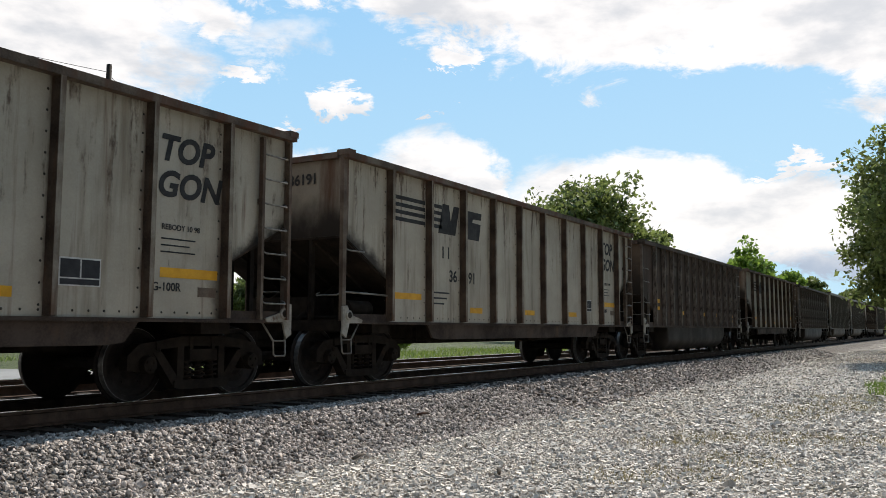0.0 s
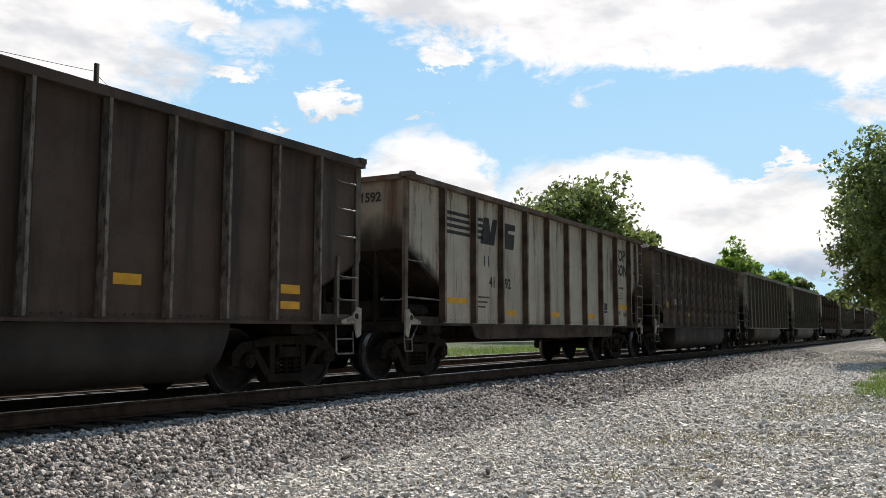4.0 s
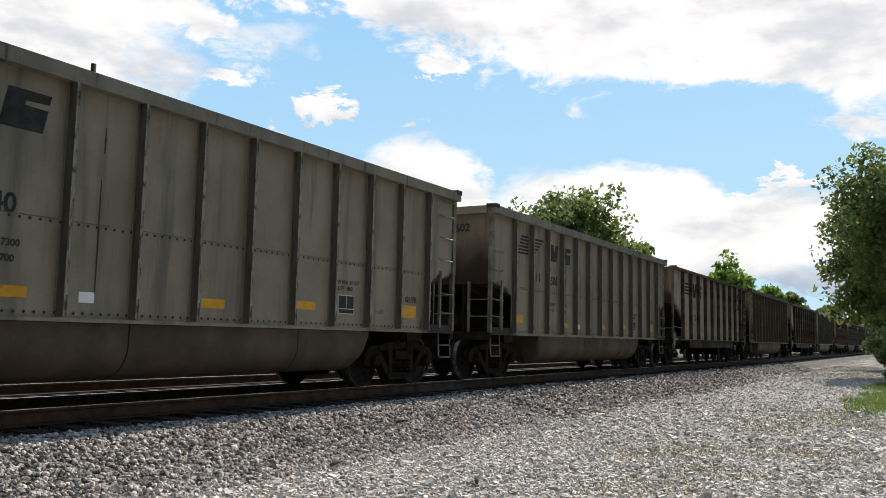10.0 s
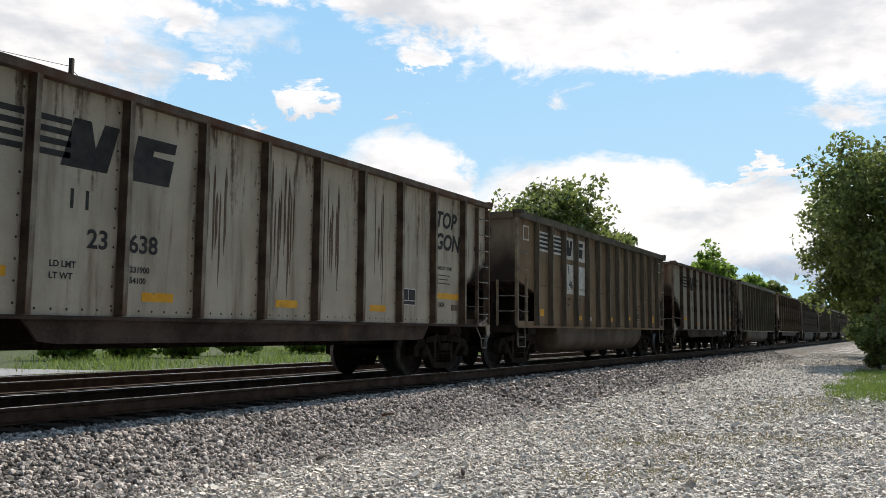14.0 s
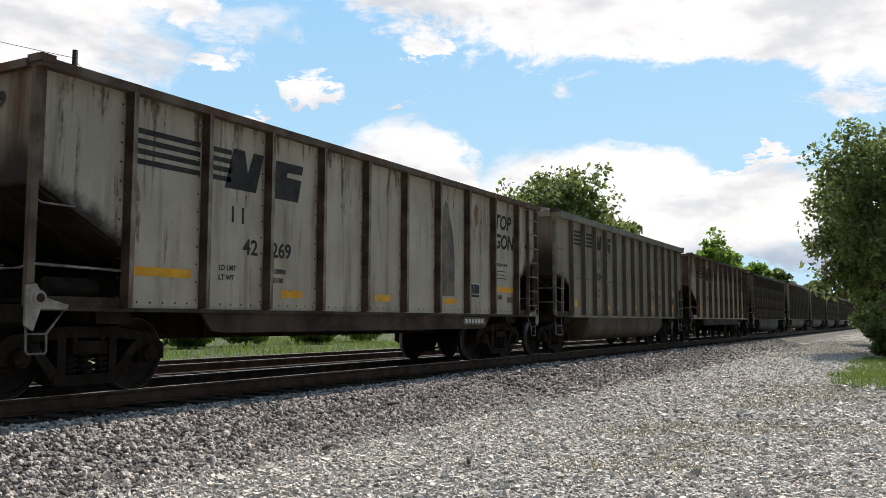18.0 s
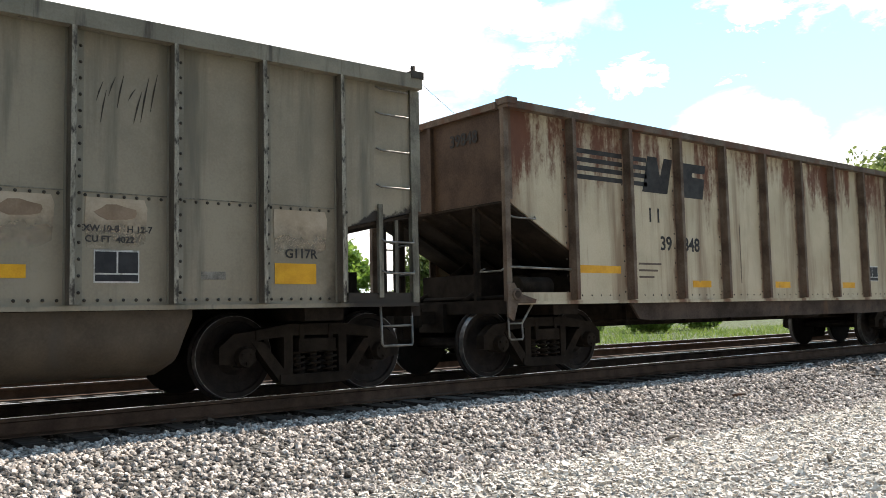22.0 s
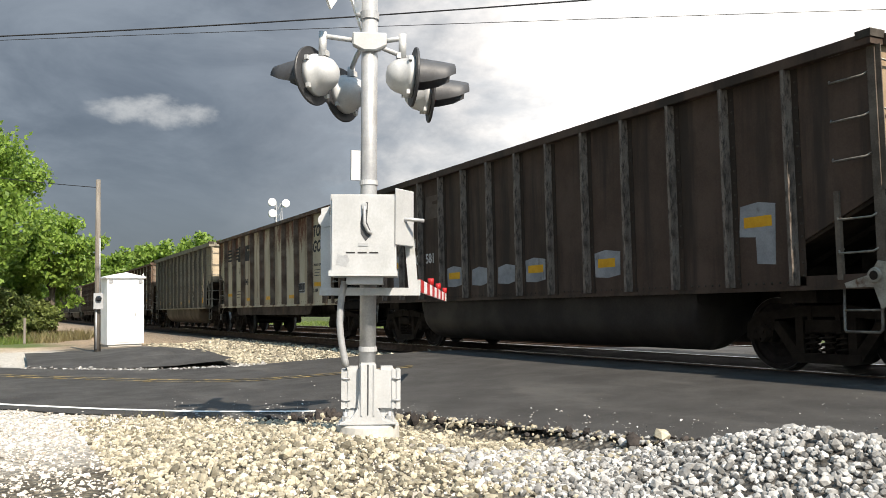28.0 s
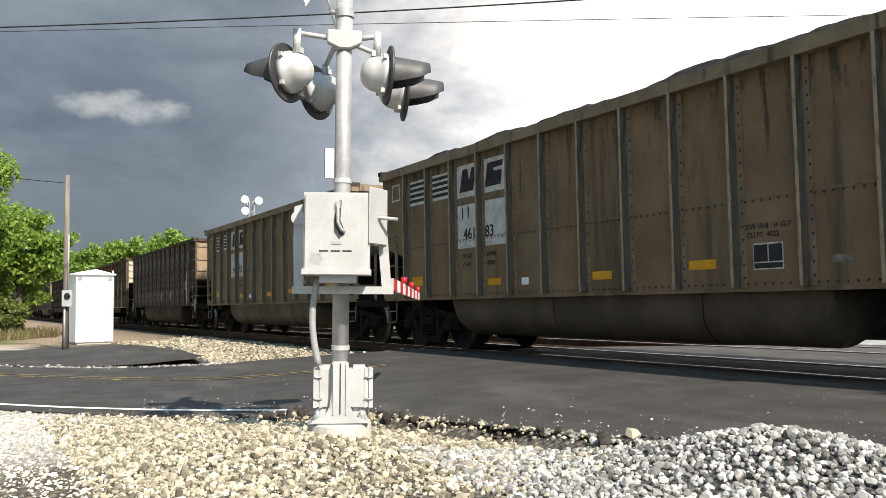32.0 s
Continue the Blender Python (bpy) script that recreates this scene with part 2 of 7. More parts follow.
M["shadedrust"] = surface("shaded_rust_end", (0.032, 0.020, 0.014), (0.075, 0.048, 0.032), 1.4, 0.72, 0, 0.12, 40, [((0.13, 0.10, 0.072), 0.30, 1.5, (1, 1, 0.6))])
M["darkend"] = surface("brown_end_sheet", (0.05, 0.037, 0.027), (0.10, 0.073, 0.05), 1.3, 0.66, 0, 0.1, 40, [((0.04, 0.032, 0.026), 0.36, 1.0, (1, 1, 0.6))], soot_shade=(2.9, 2.1))
M["olivepost"] = surface("worn_olive_post", (0.105, 0.095, 0.074), (0.24, 0.225, 0.18), 3.0, 0.64, 0, 0.12, 50, [((0.06, 0.052, 0.042), 0.40, 5.0, (1, 1, 0.2))])
M["brownpost"] = surface("worn_brown_post", (0.12, 0.10, 0.07), (0.26, 0.22, 0.155), 3.0, 0.64, 0, 0.12, 50, [((0.06, 0.048, 0.034), 0.36, 5.0, (1, 1, 0.2))])
M["chipped"] = surface("chipped_post_edge", (0.17, 0.152, 0.118), (0.36, 0.332, 0.27), 14, 0.6, 0, 0.1, 60, [((0.045, 0.038, 0.031), 0.44, 22, (1, 1, 0.30)), ((0.36, 0.34, 0.29), 0.27, 30, (1, 1, 0.35))], (1, 1, 0.25))
M["chippedbrown"] = surface("chipped_brown_post_edge", (0.233, 0.178, 0.117), (0.382, 0.298, 0.207), 12, 0.6, 0, 0.1, 60, [((0.06, 0.048, 0.036), 0.36, 20, (1, 1, 0.3))], (1, 1, 0.25))
M["chippeddark"] = surface("chipped_dark_post_edge", (0.10, 0.080, 0.067), (0.21, 0.178, 0.15), 12, 0.6, 0, 0.1, 60, [((0.045, 0.036, 0.03), 0.42, 20, (1, 1, 0.3)), ((0.33, 0.30, 0.26), 0.24, 26, (1, 1, 0.35))], (1, 1, 0.25))
# post sides: their shade is put into this darker colour
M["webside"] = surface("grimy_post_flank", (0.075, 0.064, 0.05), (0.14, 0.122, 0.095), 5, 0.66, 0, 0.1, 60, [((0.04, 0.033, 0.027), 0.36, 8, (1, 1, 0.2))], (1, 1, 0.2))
# near black, for the slope sheets and their ribs
M["soot"] = surface("dark_slope_sheet", (0.014, 0.011, 0.009), (0.042, 0.031, 0.023), 1.6, 0.8, 0, 0.15, 40, [((0.09, 0.06, 0.04), 0.24, 1.4, (1, 1, 1))], gloss=0.1)
M["fade"] = surface("pale_cleaned_patch", (0.34, 0.27, 0.19), (0.44, 0.36, 0.27), 3, 0.6, 0, 0.05, 50)


def fading(m, z0, z1):
    """Lets a paint patch wear away between two heights."""
    tree_ = m.node_tree
    n = Nodes(tree_, keep=True)
    out = [q for q in tree_.nodes if q.type == "OUTPUT_MATERIAL"][0]
    paint = out.inputs[0].links[0].from_socket
    at = n.add("ShaderNodeTexCoord").outputs["Object"]
    z = n.add("ShaderNodeSeparateXYZ", None, Vector=at).outputs[2]
    k = n.ramp(n.math("ADD", z, n.math("MULTIPLY", n.math("SUBTRACT", n.noise(at, 6.0, 6.0), 0.5), 0.35)), z0, z1)
    both = n.add("ShaderNodeMixShader", None, Fac=k)
    tree_.links.new(n.add("ShaderNodeBsdfTransparent").outputs[0], both.inputs[1])
    tree_.links.new(paint, both.inputs[2])
    tree_.links.new(both.outputs[0], out.inputs[0])
    return m


M["fade"] = fading(M["fade"], 1.52, 1.95)
M["smear"] = surface("brown_smear", (0.19, 0.13, 0.085), (0.27, 0.195, 0.135), 4, 0.6, 0, 0.05, 50)
M["oliveflange"] = surface("olive_flange", (0.17, 0.152, 0.118), (0.24, 0.218, 0.168), 2.0, 0.64, 0, 0.1, 50, [((0.07, 0.06, 0.048), 0.34, 7.0, (1, 1, 0.1))])
M["brownflange"] = surface("brown_flange", (0.170, 0.127, 0.084), (0.260, 0.199, 0.137), 2.0, 0.64, 0, 0.1, 50, [((0.05, 0.04, 0.03), 0.34, 7.0, (1, 1, 0.1))])
# shaded copy of the olive end, for the wall away from the sun
M["shadedend"] = surface("shaded_sooty_olive_end", (0.10, 0.083, 0.062), (0.175, 0.15, 0.115), 1.3, 0.7, 0, 0.1, 40, [((0.10, 0.06, 0.035), 0.3, 2.2, STREAK)], soot_shade=(3.15, 2.35))
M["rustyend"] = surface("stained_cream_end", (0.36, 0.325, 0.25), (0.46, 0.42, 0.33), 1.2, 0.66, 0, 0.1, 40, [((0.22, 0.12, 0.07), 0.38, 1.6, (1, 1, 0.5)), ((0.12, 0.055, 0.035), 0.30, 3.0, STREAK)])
# shaded copy of the cream end, darker by colour
M["shadedcream"] = surface("shaded_sooty_cream_end", (0.20, 0.175, 0.137), (0.29, 0.26, 0.205), 1.2, 0.7, 0, 0.1, 40, [((0.10, 0.055, 0.033), 0.36, 2.0, STREAK)], soot_shade=(3.05, 2.45))
M["taupeflange"] = surface("dark_taupe_flange", (0.07, 0.055, 0.038), (0.115, 0.092, 0.064), 2.0, 0.66, 0, 0.1, 50, [((0.04, 0.032, 0.024), 0.36, 7.0, (1, 1, 0.1))])
M["gusset"] = surface("chipped_white_casting", (0.19, 0.17, 0.14), (0.36, 0.335, 0.285), 6, 0.66, 0, 0.15, 50, [((0.11, 0.06, 0.035), 0.36, 7, (1, 1, 1)), ((0.04, 0.034, 0.03), 0.28, 4, (1, 1, 1))])
M["primer"] = surface("pale_primer", (0.20, 0.205, 0.215), (0.30, 0.305, 0.315), 4, 0.7, 0, 0.05, 50, [((0.07, 0.055, 0.045), 0.30, 6, (1, 1, 0.4))])
M["rivet"] = surface("dark_rivet", (0.030, 0.025, 0.020), (0.060, 0.050, 0.040), 8, 0.7, 0, 0, 60)
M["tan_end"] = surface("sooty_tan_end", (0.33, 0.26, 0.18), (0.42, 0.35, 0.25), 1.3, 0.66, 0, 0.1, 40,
                       [((0.13, 0.085, 0.05), 0.34, 0.8, (1, 1, 0.7)), ((0.20, 0.11, 0.06), 0.30, 2.2, STREAK)], soot_shade=(2.45, 2.0))
M["fishbelly"] = surface("dark_sill_paint", (0.028, 0.021, 0.017), (0.075, 0.056, 0.045), 1.8, 0.75, 0, 0.15, 40, [((0.10, 0.06, 0.038), 0.3, 2.0, (1, 1, 0.3))], gloss=0.12)
# rusted cream posts, the shade on their sides put into the colour
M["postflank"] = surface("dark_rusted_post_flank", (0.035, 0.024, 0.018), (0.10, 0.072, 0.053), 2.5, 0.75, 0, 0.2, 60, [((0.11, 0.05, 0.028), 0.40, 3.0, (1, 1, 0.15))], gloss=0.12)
M["sootsmear"] = surface("streaked_soot_smear", (0.085, 0.074, 0.061), (0.165, 0.147, 0.12), 3, 0.65, 0, 0.08, 50, [((0.055, 0.046, 0.038), 0.42, 5.0, (1, 1, 0.06)), ((0.27, 0.245, 0.20), 0.30, 7.0, (1, 1, 0.08))])
M["rustrun"] = surface("orange_rust_run", (0.17, 0.085, 0.045), (0.29, 0.18, 0.11), 5, 0.7, 0, 0.1, 50, [((0.34, 0.29, 0.23), 0.4, 7.0, (1, 1, 0.2))])
M["creamweb"] = surface("worn_cream_post", (0.16, 0.135, 0.105), (0.30, 0.27, 0.215), 2.5, 0.70, 0, 0.2, 60, [((0.09, 0.05, 0.03), 0.45, 3.0, (1, 1, 0.15))])
M["rustpost"] = surface("rusted_post", (0.060, 0.040, 0.029), (0.16, 0.125, 0.094), 2.5, 0.72, 0, 0.2, 60, [((0.10, 0.048, 0.03), 0.42, 3.0, (1, 1, 0.15))])
M["iron"] = surface("grimy_iron", (0.012, 0.009, 0.007), (0.026, 0.020, 0.015), 5, 0.85, 0.0, 0.2, 70, [((0.036, 0.024, 0.017), 0.3, 4, (1, 1, 1))], gloss=0.12)
M["wheel"] = surface("greasy_wheel", (0.013, 0.010, 0.009), (0.027, 0.021, 0.018), 5, 0.75, 0.0, 0.1, 50, gloss=0.2)
M["bright"] = surface("polished_tread", (0.42, 0.42, 0.42), (0.62, 0.62, 0.62), 20, 0.25, 1.0, 0.02, 90)
M["tread"] = surface("worn_wheel_tread", (0.14, 0.135, 0.13), (0.24, 0.235, 0.23), 20, 0.45, 0.6, 0.02, 90)
M["steelbar"] = surface("worn_grab_bar", (0.11, 0.10, 0.085), (0.26, 0.24, 0.21), 8, 0.5, 0.4, 0.05, 90)
M["tub"] = surface("dusty_tub", (0.060, 0.047, 0.034), (0.10, 0.080, 0.058), 1.6, 0.62, 0, 0.1, 40, [((0.07, 0.06, 0.05), 0.36, 1.8, STREAK)])
M["tubdark"] = surface("dark_tub", (0.022, 0.018, 0.016), (0.038, 0.032, 0.027), 1.6, 0.62, 0, 0.1, 40)
M["coal"] = surface("coal", (0.012, 0.012, 0.013), (0.045, 0.045, 0.047), 9, 0.8, 0, 0.9, 40, island=True, each=0.35, gloss=0.04)
M["yellow"] = surface("yellow_reflector", (0.56, 0.27, 0.016), (0.70, 0.37, 0.025), 5, 0.45, 0, 0.03, 60, [((0.25, 0.17, 0.08), 0.26, 6, (1, 1, 1))])
M["ink"] = surface("faded_black_lettering", (0.022, 0.022, 0.023), (0.042, 0.041, 0.040), 7, 0.75, 0, 0.02, 80)
M["chalk"] = surface("worn_white_lettering", (0.42, 0.42, 0.40), (0.62, 0.61, 0.58), 7, 0.7, 0, 0.02, 80, [((0.16, 0.14, 0.11), 0.3, 8, (1, 1, 1))])
M["ghost"] = surface("faint_lettering", (0.085, 0.065, 0.052), (0.115, 0.088, 0.07), 7, 0.7, 0, 0.02, 80)
M["plate"] = surface("black_data_plate", (0.022, 0.022, 0.024), (0.036, 0.036, 0.038), 8, 0.6, 0, 0.02, 80)
M["rail"] = surface("rusted_rail_side", (0.055, 0.034, 0.024), (0.105, 0.068, 0.048), 4, 0.75, 0.1, 0.15, 60)
M["tie"] = surface("weathered_wooden_tie", (0.040, 0.033, 0.028), (0.085, 0.072, 0.062), 3, 0.85, 0, 0.4, 30, None, (0.3, 4, 1), each=0.3)
M["asphalt"] = surface("fresh_asphalt", (0.026, 0.024, 0.022), (0.047, 0.044, 0.041), 1.4, 0.78, 0, 0.9, 110, [((0.066, 0.062, 0.057), 0.36, 1.1, (0.35, 1, 1)), ((0.022, 0.020, 0.019), 0.34, 0.5, (1, 1, 1)), ((0.10, 0.094, 0.086), 0.24, 34.0, (1, 1, 1))], gloss=0.4)
M["oldroad"] = surface("old_grey_asphalt", (0.19, 0.19, 0.185), (0.27, 0.27, 0.26), 0.5, 0.85, 0, 0.3, 60)
M["linewhite"] = surface("white_road_paint", (0.55, 0.55, 0.53), (0.75, 0.75, 0.72), 5, 0.6, 0, 0.1, 60, [((0.08, 0.08, 0.08), 0.34, 9, (1, 1, 1))])
M["lineyellow"] = surface("worn_yellow_road_paint", (0.34, 0.24, 0.07), (0.46, 0.33, 0.11), 5, 0.6, 0, 0.1, 60, [((0.06, 0.056, 0.05), 0.52, 7, (1, 1, 1))])
M["ballast"] = surface("grey_brown_ballast_stone", (0.25, 0.214, 0.187), (0.62, 0.545, 0.482), 12, 0.88, 0, 0.3, 50, island=True, each=0.80)
# stained stone under the train, whose shade is put into the colour
M["dimballast"] = surface("shaded_stained_ballast_stone", (0.06, 0.052, 0.045), (0.13, 0.115, 0.10), 12, 0.88, 0, 0.3, 50, island=True, each=0.5)
M["gravel"] = surface("pale_gravel_stone", (0.54, 0.485, 0.42), (0.77, 0.70, 0.615), 12, 0.88, 0, 0.3, 50, island=True, each=0.55)
M["whiterock"] = surface("white_limestone_rock", (0.26, 0.254, 0.243), (0.44, 0.433, 0.415), 10, 0.85, 0, 0.3, 50, island=True, each=0.72)
M["tanrock"] = surface("tan_limestone_rock", (0.26, 0.228, 0.165), (0.44, 0.398, 0.305), 10, 0.85, 0, 0.3, 50, island=True, each=0.70)
M["asphclod"] = surface("asphalt_clod", (0.025, 0.022, 0.021), (0.06, 0.05, 0.045), 10, 0.9, 0, 0.5, 50, island=True, each=0.4)
M["silver"] = surface("silver_painted_steel", (0.38, 0.385, 0.385), (0.49, 0.495, 0.495), 2.2, 0.5, 0.15, 0.04, 60, [((0.29, 0.29, 0.26), 0.32, 2, (1, 1, 1)), ((0.22, 0.20, 0.17), 0.24, 5, (1, 1, 0.3))], gloss=0.5)
M["galv"] = surface("galvanised_mast", (0.30, 0.305, 0.31), (0.42, 0.425, 0.43), 6, 0.48, 0.3, 0.03, 60, gloss=0.5)
M["black"] = surface("matt_black_metal", (0.022, 0.022, 0.024), (0.036, 0.036, 0.038), 6, 0.55, 0, 0.03, 60, gloss=0.5)
M["hood"] = surface("dark_grey_hood", (0.034, 0.035, 0.038), (0.050, 0.051, 0.055), 6, 0.6, 0, 0.03, 60, gloss=0.5)
M["redlens"] = surface("red_lens", (0.30, 0.012, 0.012), (0.42, 0.02, 0.02), 20, 0.2, 0, 0.02, 60, gloss=0.5)
M["redpaint"] = surface("red_sheeting", (0.50, 0.03, 0.03), (0.62, 0.05, 0.05), 8, 0.4, 0, 0.02, 60, gloss=0.5)
M["white"] = surface("white_paint", (0.76, 0.76, 0.75), (0.84, 0.84, 0.83), 2, 0.5, 0, 0.03, 60, gloss=0.5)
M["pole"] = surface("weathered_pole_wood", (0.12, 0.105, 0.09), (0.21, 0.188, 0.16), 3, 0.85, 0, 0.3, 30, None, (6, 6, 0.4))
# near-black wood: the pole's backlit silhouette is put into its colour
M["backlitpole"] = surface("backlit_pole_wood", (0.020, 0.016, 0.013), (0.05, 0.041, 0.034), 3, 0.85, 0, 0.3, 30, None, (6, 6, 0.4), gloss=0.1)
M["bark"] = surface("bark", (0.055, 0.045, 0.036), (0.12, 0.10, 0.08), 5, 0.9, 0, 0.6, 30, None, (3, 3, 0.6))
M["wire"] = surface("black_cable", (0.02, 0.02, 0.022), (0.03, 0.03, 0.032), 5, 0.6, 0, 0, 60)
M["concrete"] = surface("concrete", (0.40, 0.39, 0.36), (0.52, 0.50, 0.46), 4, 0.85, 0, 0.2, 50)
M["glass"] = surface("dark_car_glass", (0.015, 0.017, 0.02), (0.025, 0.027, 0.03), 3, 0.08, 0, 0, 50, gloss=0.5)
M["rubber"] = surface("tyre_rubber", (0.018, 0.018, 0.018), (0.03, 0.03, 0.03), 8, 0.85, 0, 0.1, 60)


def leaf_material(name, dark, light):
    m = bpy.data.materials.new(name)
    m.use_nodes = True
    n = Nodes(m.node_tree)
    out = n.add("ShaderNodeOutputMaterial")
    r = n.add("ShaderNodeNewGeometry").outputs["Random Per Island"]
    at = n.add("ShaderNodeTexCoord").outputs["Object"]
    f = n.math("ADD", n.math("MULTIPLY", r, 0.6), n.math("MULTIPLY", n.noise(at, 0.6, 3.0), 0.5))
    c = n.mix(n.ramp(f, 0.2, 0.85), dark, light)
    p = n.add("ShaderNodeBsdfPrincipled", None, Base_Color=c, Roughness=0.55)
    tr = n.add("ShaderNodeBsdfTranslucent", None, Color=c)
    mixed = n.add("ShaderNodeMixShader", None, Fac=0.5)
    n.tree.links.new(p.outputs[0], mixed.inputs[1])
    n.tree.links.new(tr.outputs[0], mixed.inputs[2])
    n.tree.links.new(mixed.outputs[0], out.inputs[0])
    return m


M["leaf"] = leaf_material("leaves", (0.090, 0.118, 0.036), (0.230, 0.285, 0.085))
M["leafbright"] = leaf_material("bright_leaves", (0.105, 0.180, 0.028), (0.270, 0.400, 0.075))
M["grass"] = leaf_material("grass_blades", (0.085, 0.140, 0.026), (0.200, 0.270, 0.062))
M["drygrass"] = leaf_material("dry_weeds", (0.13, 0.11, 0.05), (0.27, 0.23, 0.11))


def ground_material():
    """Gravel, soil and grass by where they lie on the plan."""
    m = bpy.data.materials.new("ground")
    m.use_nodes = True
    n = Nodes(m.node_tree)
    out = n.add("ShaderNodeOutputMaterial")
    at = n.add("ShaderNodeTexCoord").outputs["Object"]
    x, y, z = n.add("ShaderNodeSeparateXYZ", None, Vector=at).outputs
    wob = n.math("MULTIPLY", n.math("SUBTRACT", n.noise(at, 0.45, 6.0), 0.5), 9.0)
    vor = n.add("ShaderNodeTexVoronoi", {"feature": "F1"}, Scale=17.0)
    n.put(vor.inputs["Vector"], at)
    tone = n.add("ShaderNodeSeparateColor", None, Color=vor.outputs["Color"]).outputs[0]
    # cell rims that get darkened: shade between stones drawn into the colour
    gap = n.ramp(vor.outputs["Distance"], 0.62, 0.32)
    g1 = n.mix(tone, (0.30, 0.275, 0.235), (0.64, 0.595, 0.525))
    patch = n.noise(at, 0.5, 5.0)
    gravel = n.mix(n.ramp(patch, 0.38, 0.68), g1, n.mix(tone, (0.30, 0.28, 0.25), (0.66, 0.62, 0.56)))
    gravel = n.mix(n.math("MULTIPLY", n.ramp(n.noise(at, 0.9, 5.0), 0.56, 0.70), 0.5), gravel, (0.17, 0.155, 0.075))
    # dark ground below the ballast stones, holding the shade of their gaps
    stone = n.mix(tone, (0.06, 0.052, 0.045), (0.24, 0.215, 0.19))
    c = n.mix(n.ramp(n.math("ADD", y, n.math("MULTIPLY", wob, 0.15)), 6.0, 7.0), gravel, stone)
    # mottled tree shade far down the lane, put into the ground colour
    worn = n.math("MULTIPLY", n.ramp(x, 34.0, 62.0), n.ramp(n.noise(n.mapped(at, (0.12, 0.9, 1.0)), 1.6, 6.0, 0.65), 0.40, 0.60))
    c = n.mix(n.math("MULTIPLY", worn, 0.85), c, (0.12, 0.10, 0.078))
    # pale road stone beyond the far track
    c = n.mix(n.ramp(n.math("ADD", y, n.math("MULTIPLY", wob, 0.1)), 14.6, 15.3), c, n.mix(tone, (0.30, 0.28, 0.245), (0.62, 0.585, 0.52)))
    # dark under the white limestone by the crossing and tan rock at the mast: gap shade
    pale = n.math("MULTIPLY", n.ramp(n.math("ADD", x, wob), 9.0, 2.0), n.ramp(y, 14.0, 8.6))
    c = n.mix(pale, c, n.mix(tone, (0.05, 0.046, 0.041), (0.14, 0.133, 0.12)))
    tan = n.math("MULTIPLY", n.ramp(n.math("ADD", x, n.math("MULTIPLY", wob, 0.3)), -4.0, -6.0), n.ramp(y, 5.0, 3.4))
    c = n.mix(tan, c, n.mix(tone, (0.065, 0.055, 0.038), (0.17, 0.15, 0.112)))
    fines = n.math("MULTIPLY", n.ramp(n.math("ADD", x, n.math("MULTIPLY", wob, 0.4)), -6.5, -9.0), n.ramp(n.math("ADD", y, n.math("MULTIPLY", wob, 0.2)), 2.9, 1.2))
    c = n.mix(fines, c, n.mix(tone, (0.34, 0.315, 0.275), (0.50, 0.47, 0.42)))
    clay = n.math("MULTIPLY", n.ramp(n.math("ADD", x, wob), -30.0, -36.0), n.ramp(y, 9.0, 6.0))
    c = n.mix(clay, c, n.mix(tone, (0.33, 0.24, 0.16), (0.47, 0.38, 0.28)))
    grass = n.mix(n.noise(at, 3.0, 5.0), (0.042, 0.074, 0.015), (0.115, 0.145, 0.038))
    far = n.ramp(n.math("ADD", y, n.math("MULTIPLY", wob, 0.2)), 17.4, 18.6)
    east = n.math("MULTIPLY", n.ramp(n.math("ADD", x, n.math("MULTIPLY", wob, 0.6)), 17.0, 22.0), n.ramp(n.math("ADD", y, n.math("MULTIPLY", wob, 0.12)), 2.1, 1.5))
    west = n.math("MULTIPLY", n.ramp(n.math("ADD", x, wob), -34.0, -38.0), n.ramp(n.math("ADD", y, n.math("MULTIPLY", wob, 0.4)), 3.2, 1.2))
    back = n.ramp(n.math("ADD", y, wob), -7.0, -12.0)
    g = n.math("MAXIMUM", n.math("MAXIMUM", far, east), n.math("MAXIMUM", west, back))
    c = n.mix(g, c, grass)
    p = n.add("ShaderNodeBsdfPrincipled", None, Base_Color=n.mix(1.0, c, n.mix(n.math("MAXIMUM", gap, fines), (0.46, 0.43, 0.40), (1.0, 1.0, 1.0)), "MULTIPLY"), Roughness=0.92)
    hgt = n.math("ADD", vor.outputs["Distance"], n.math("MULTIPLY", n.noise(at, 40.0, 3.0), 0.5))
    b = n.add("ShaderNodeBump", None, Strength=0.9, Distance=0.05, Height=hgt)
    n.tree.links.new(b.outputs[0], p.inputs["Normal"])
    n.tree.links.new(p.outputs[0], out.inputs[0])
    return m


M["ground"] = ground_material()


# ---- mesh helpers ----
def box(bm, x0, x1, y0, y1, z0, z1):
    v = [bm.verts.new(p) for p in ((x0, y0, z0), (x1, y0, z0), (x1, y1, z0), (x0, y1, z0), (x0, y0, z1), (x1, y0, z1), (x1, y1, z1), (x0, y1, z1))]
    for f in ((0, 3, 2, 1), (4, 5, 6, 7), (0, 1, 5, 4), (1, 2, 6, 5), (2, 3, 7, 6), (3, 0, 4, 7)):
        bm.faces.new([v[i] for i in f])
    return bm


def prism(bm, poly, axis, a, b):
    """A polygon pulled along an axis from a to b. The polygon's two numbers are the other two axes in order."""
    def at(p, w):
        q = list(p)
        q.insert("xyz".index(axis), w)
        return q
    lo = [bm.verts.new(at(p, a)) for p in poly]
    hi = [bm.verts.new(at(p, b)) for p in poly]
    k = len(poly)
    bm.faces.new(lo)
    bm.faces.new(hi[::-1])
    for i in range(k):
        bm.faces.new((lo[i], hi[i], hi[(i + 1) % k], lo[(i + 1) % k]))
    bmesh.ops.recalc_face_normals(bm, faces=bm.faces)
    return bm


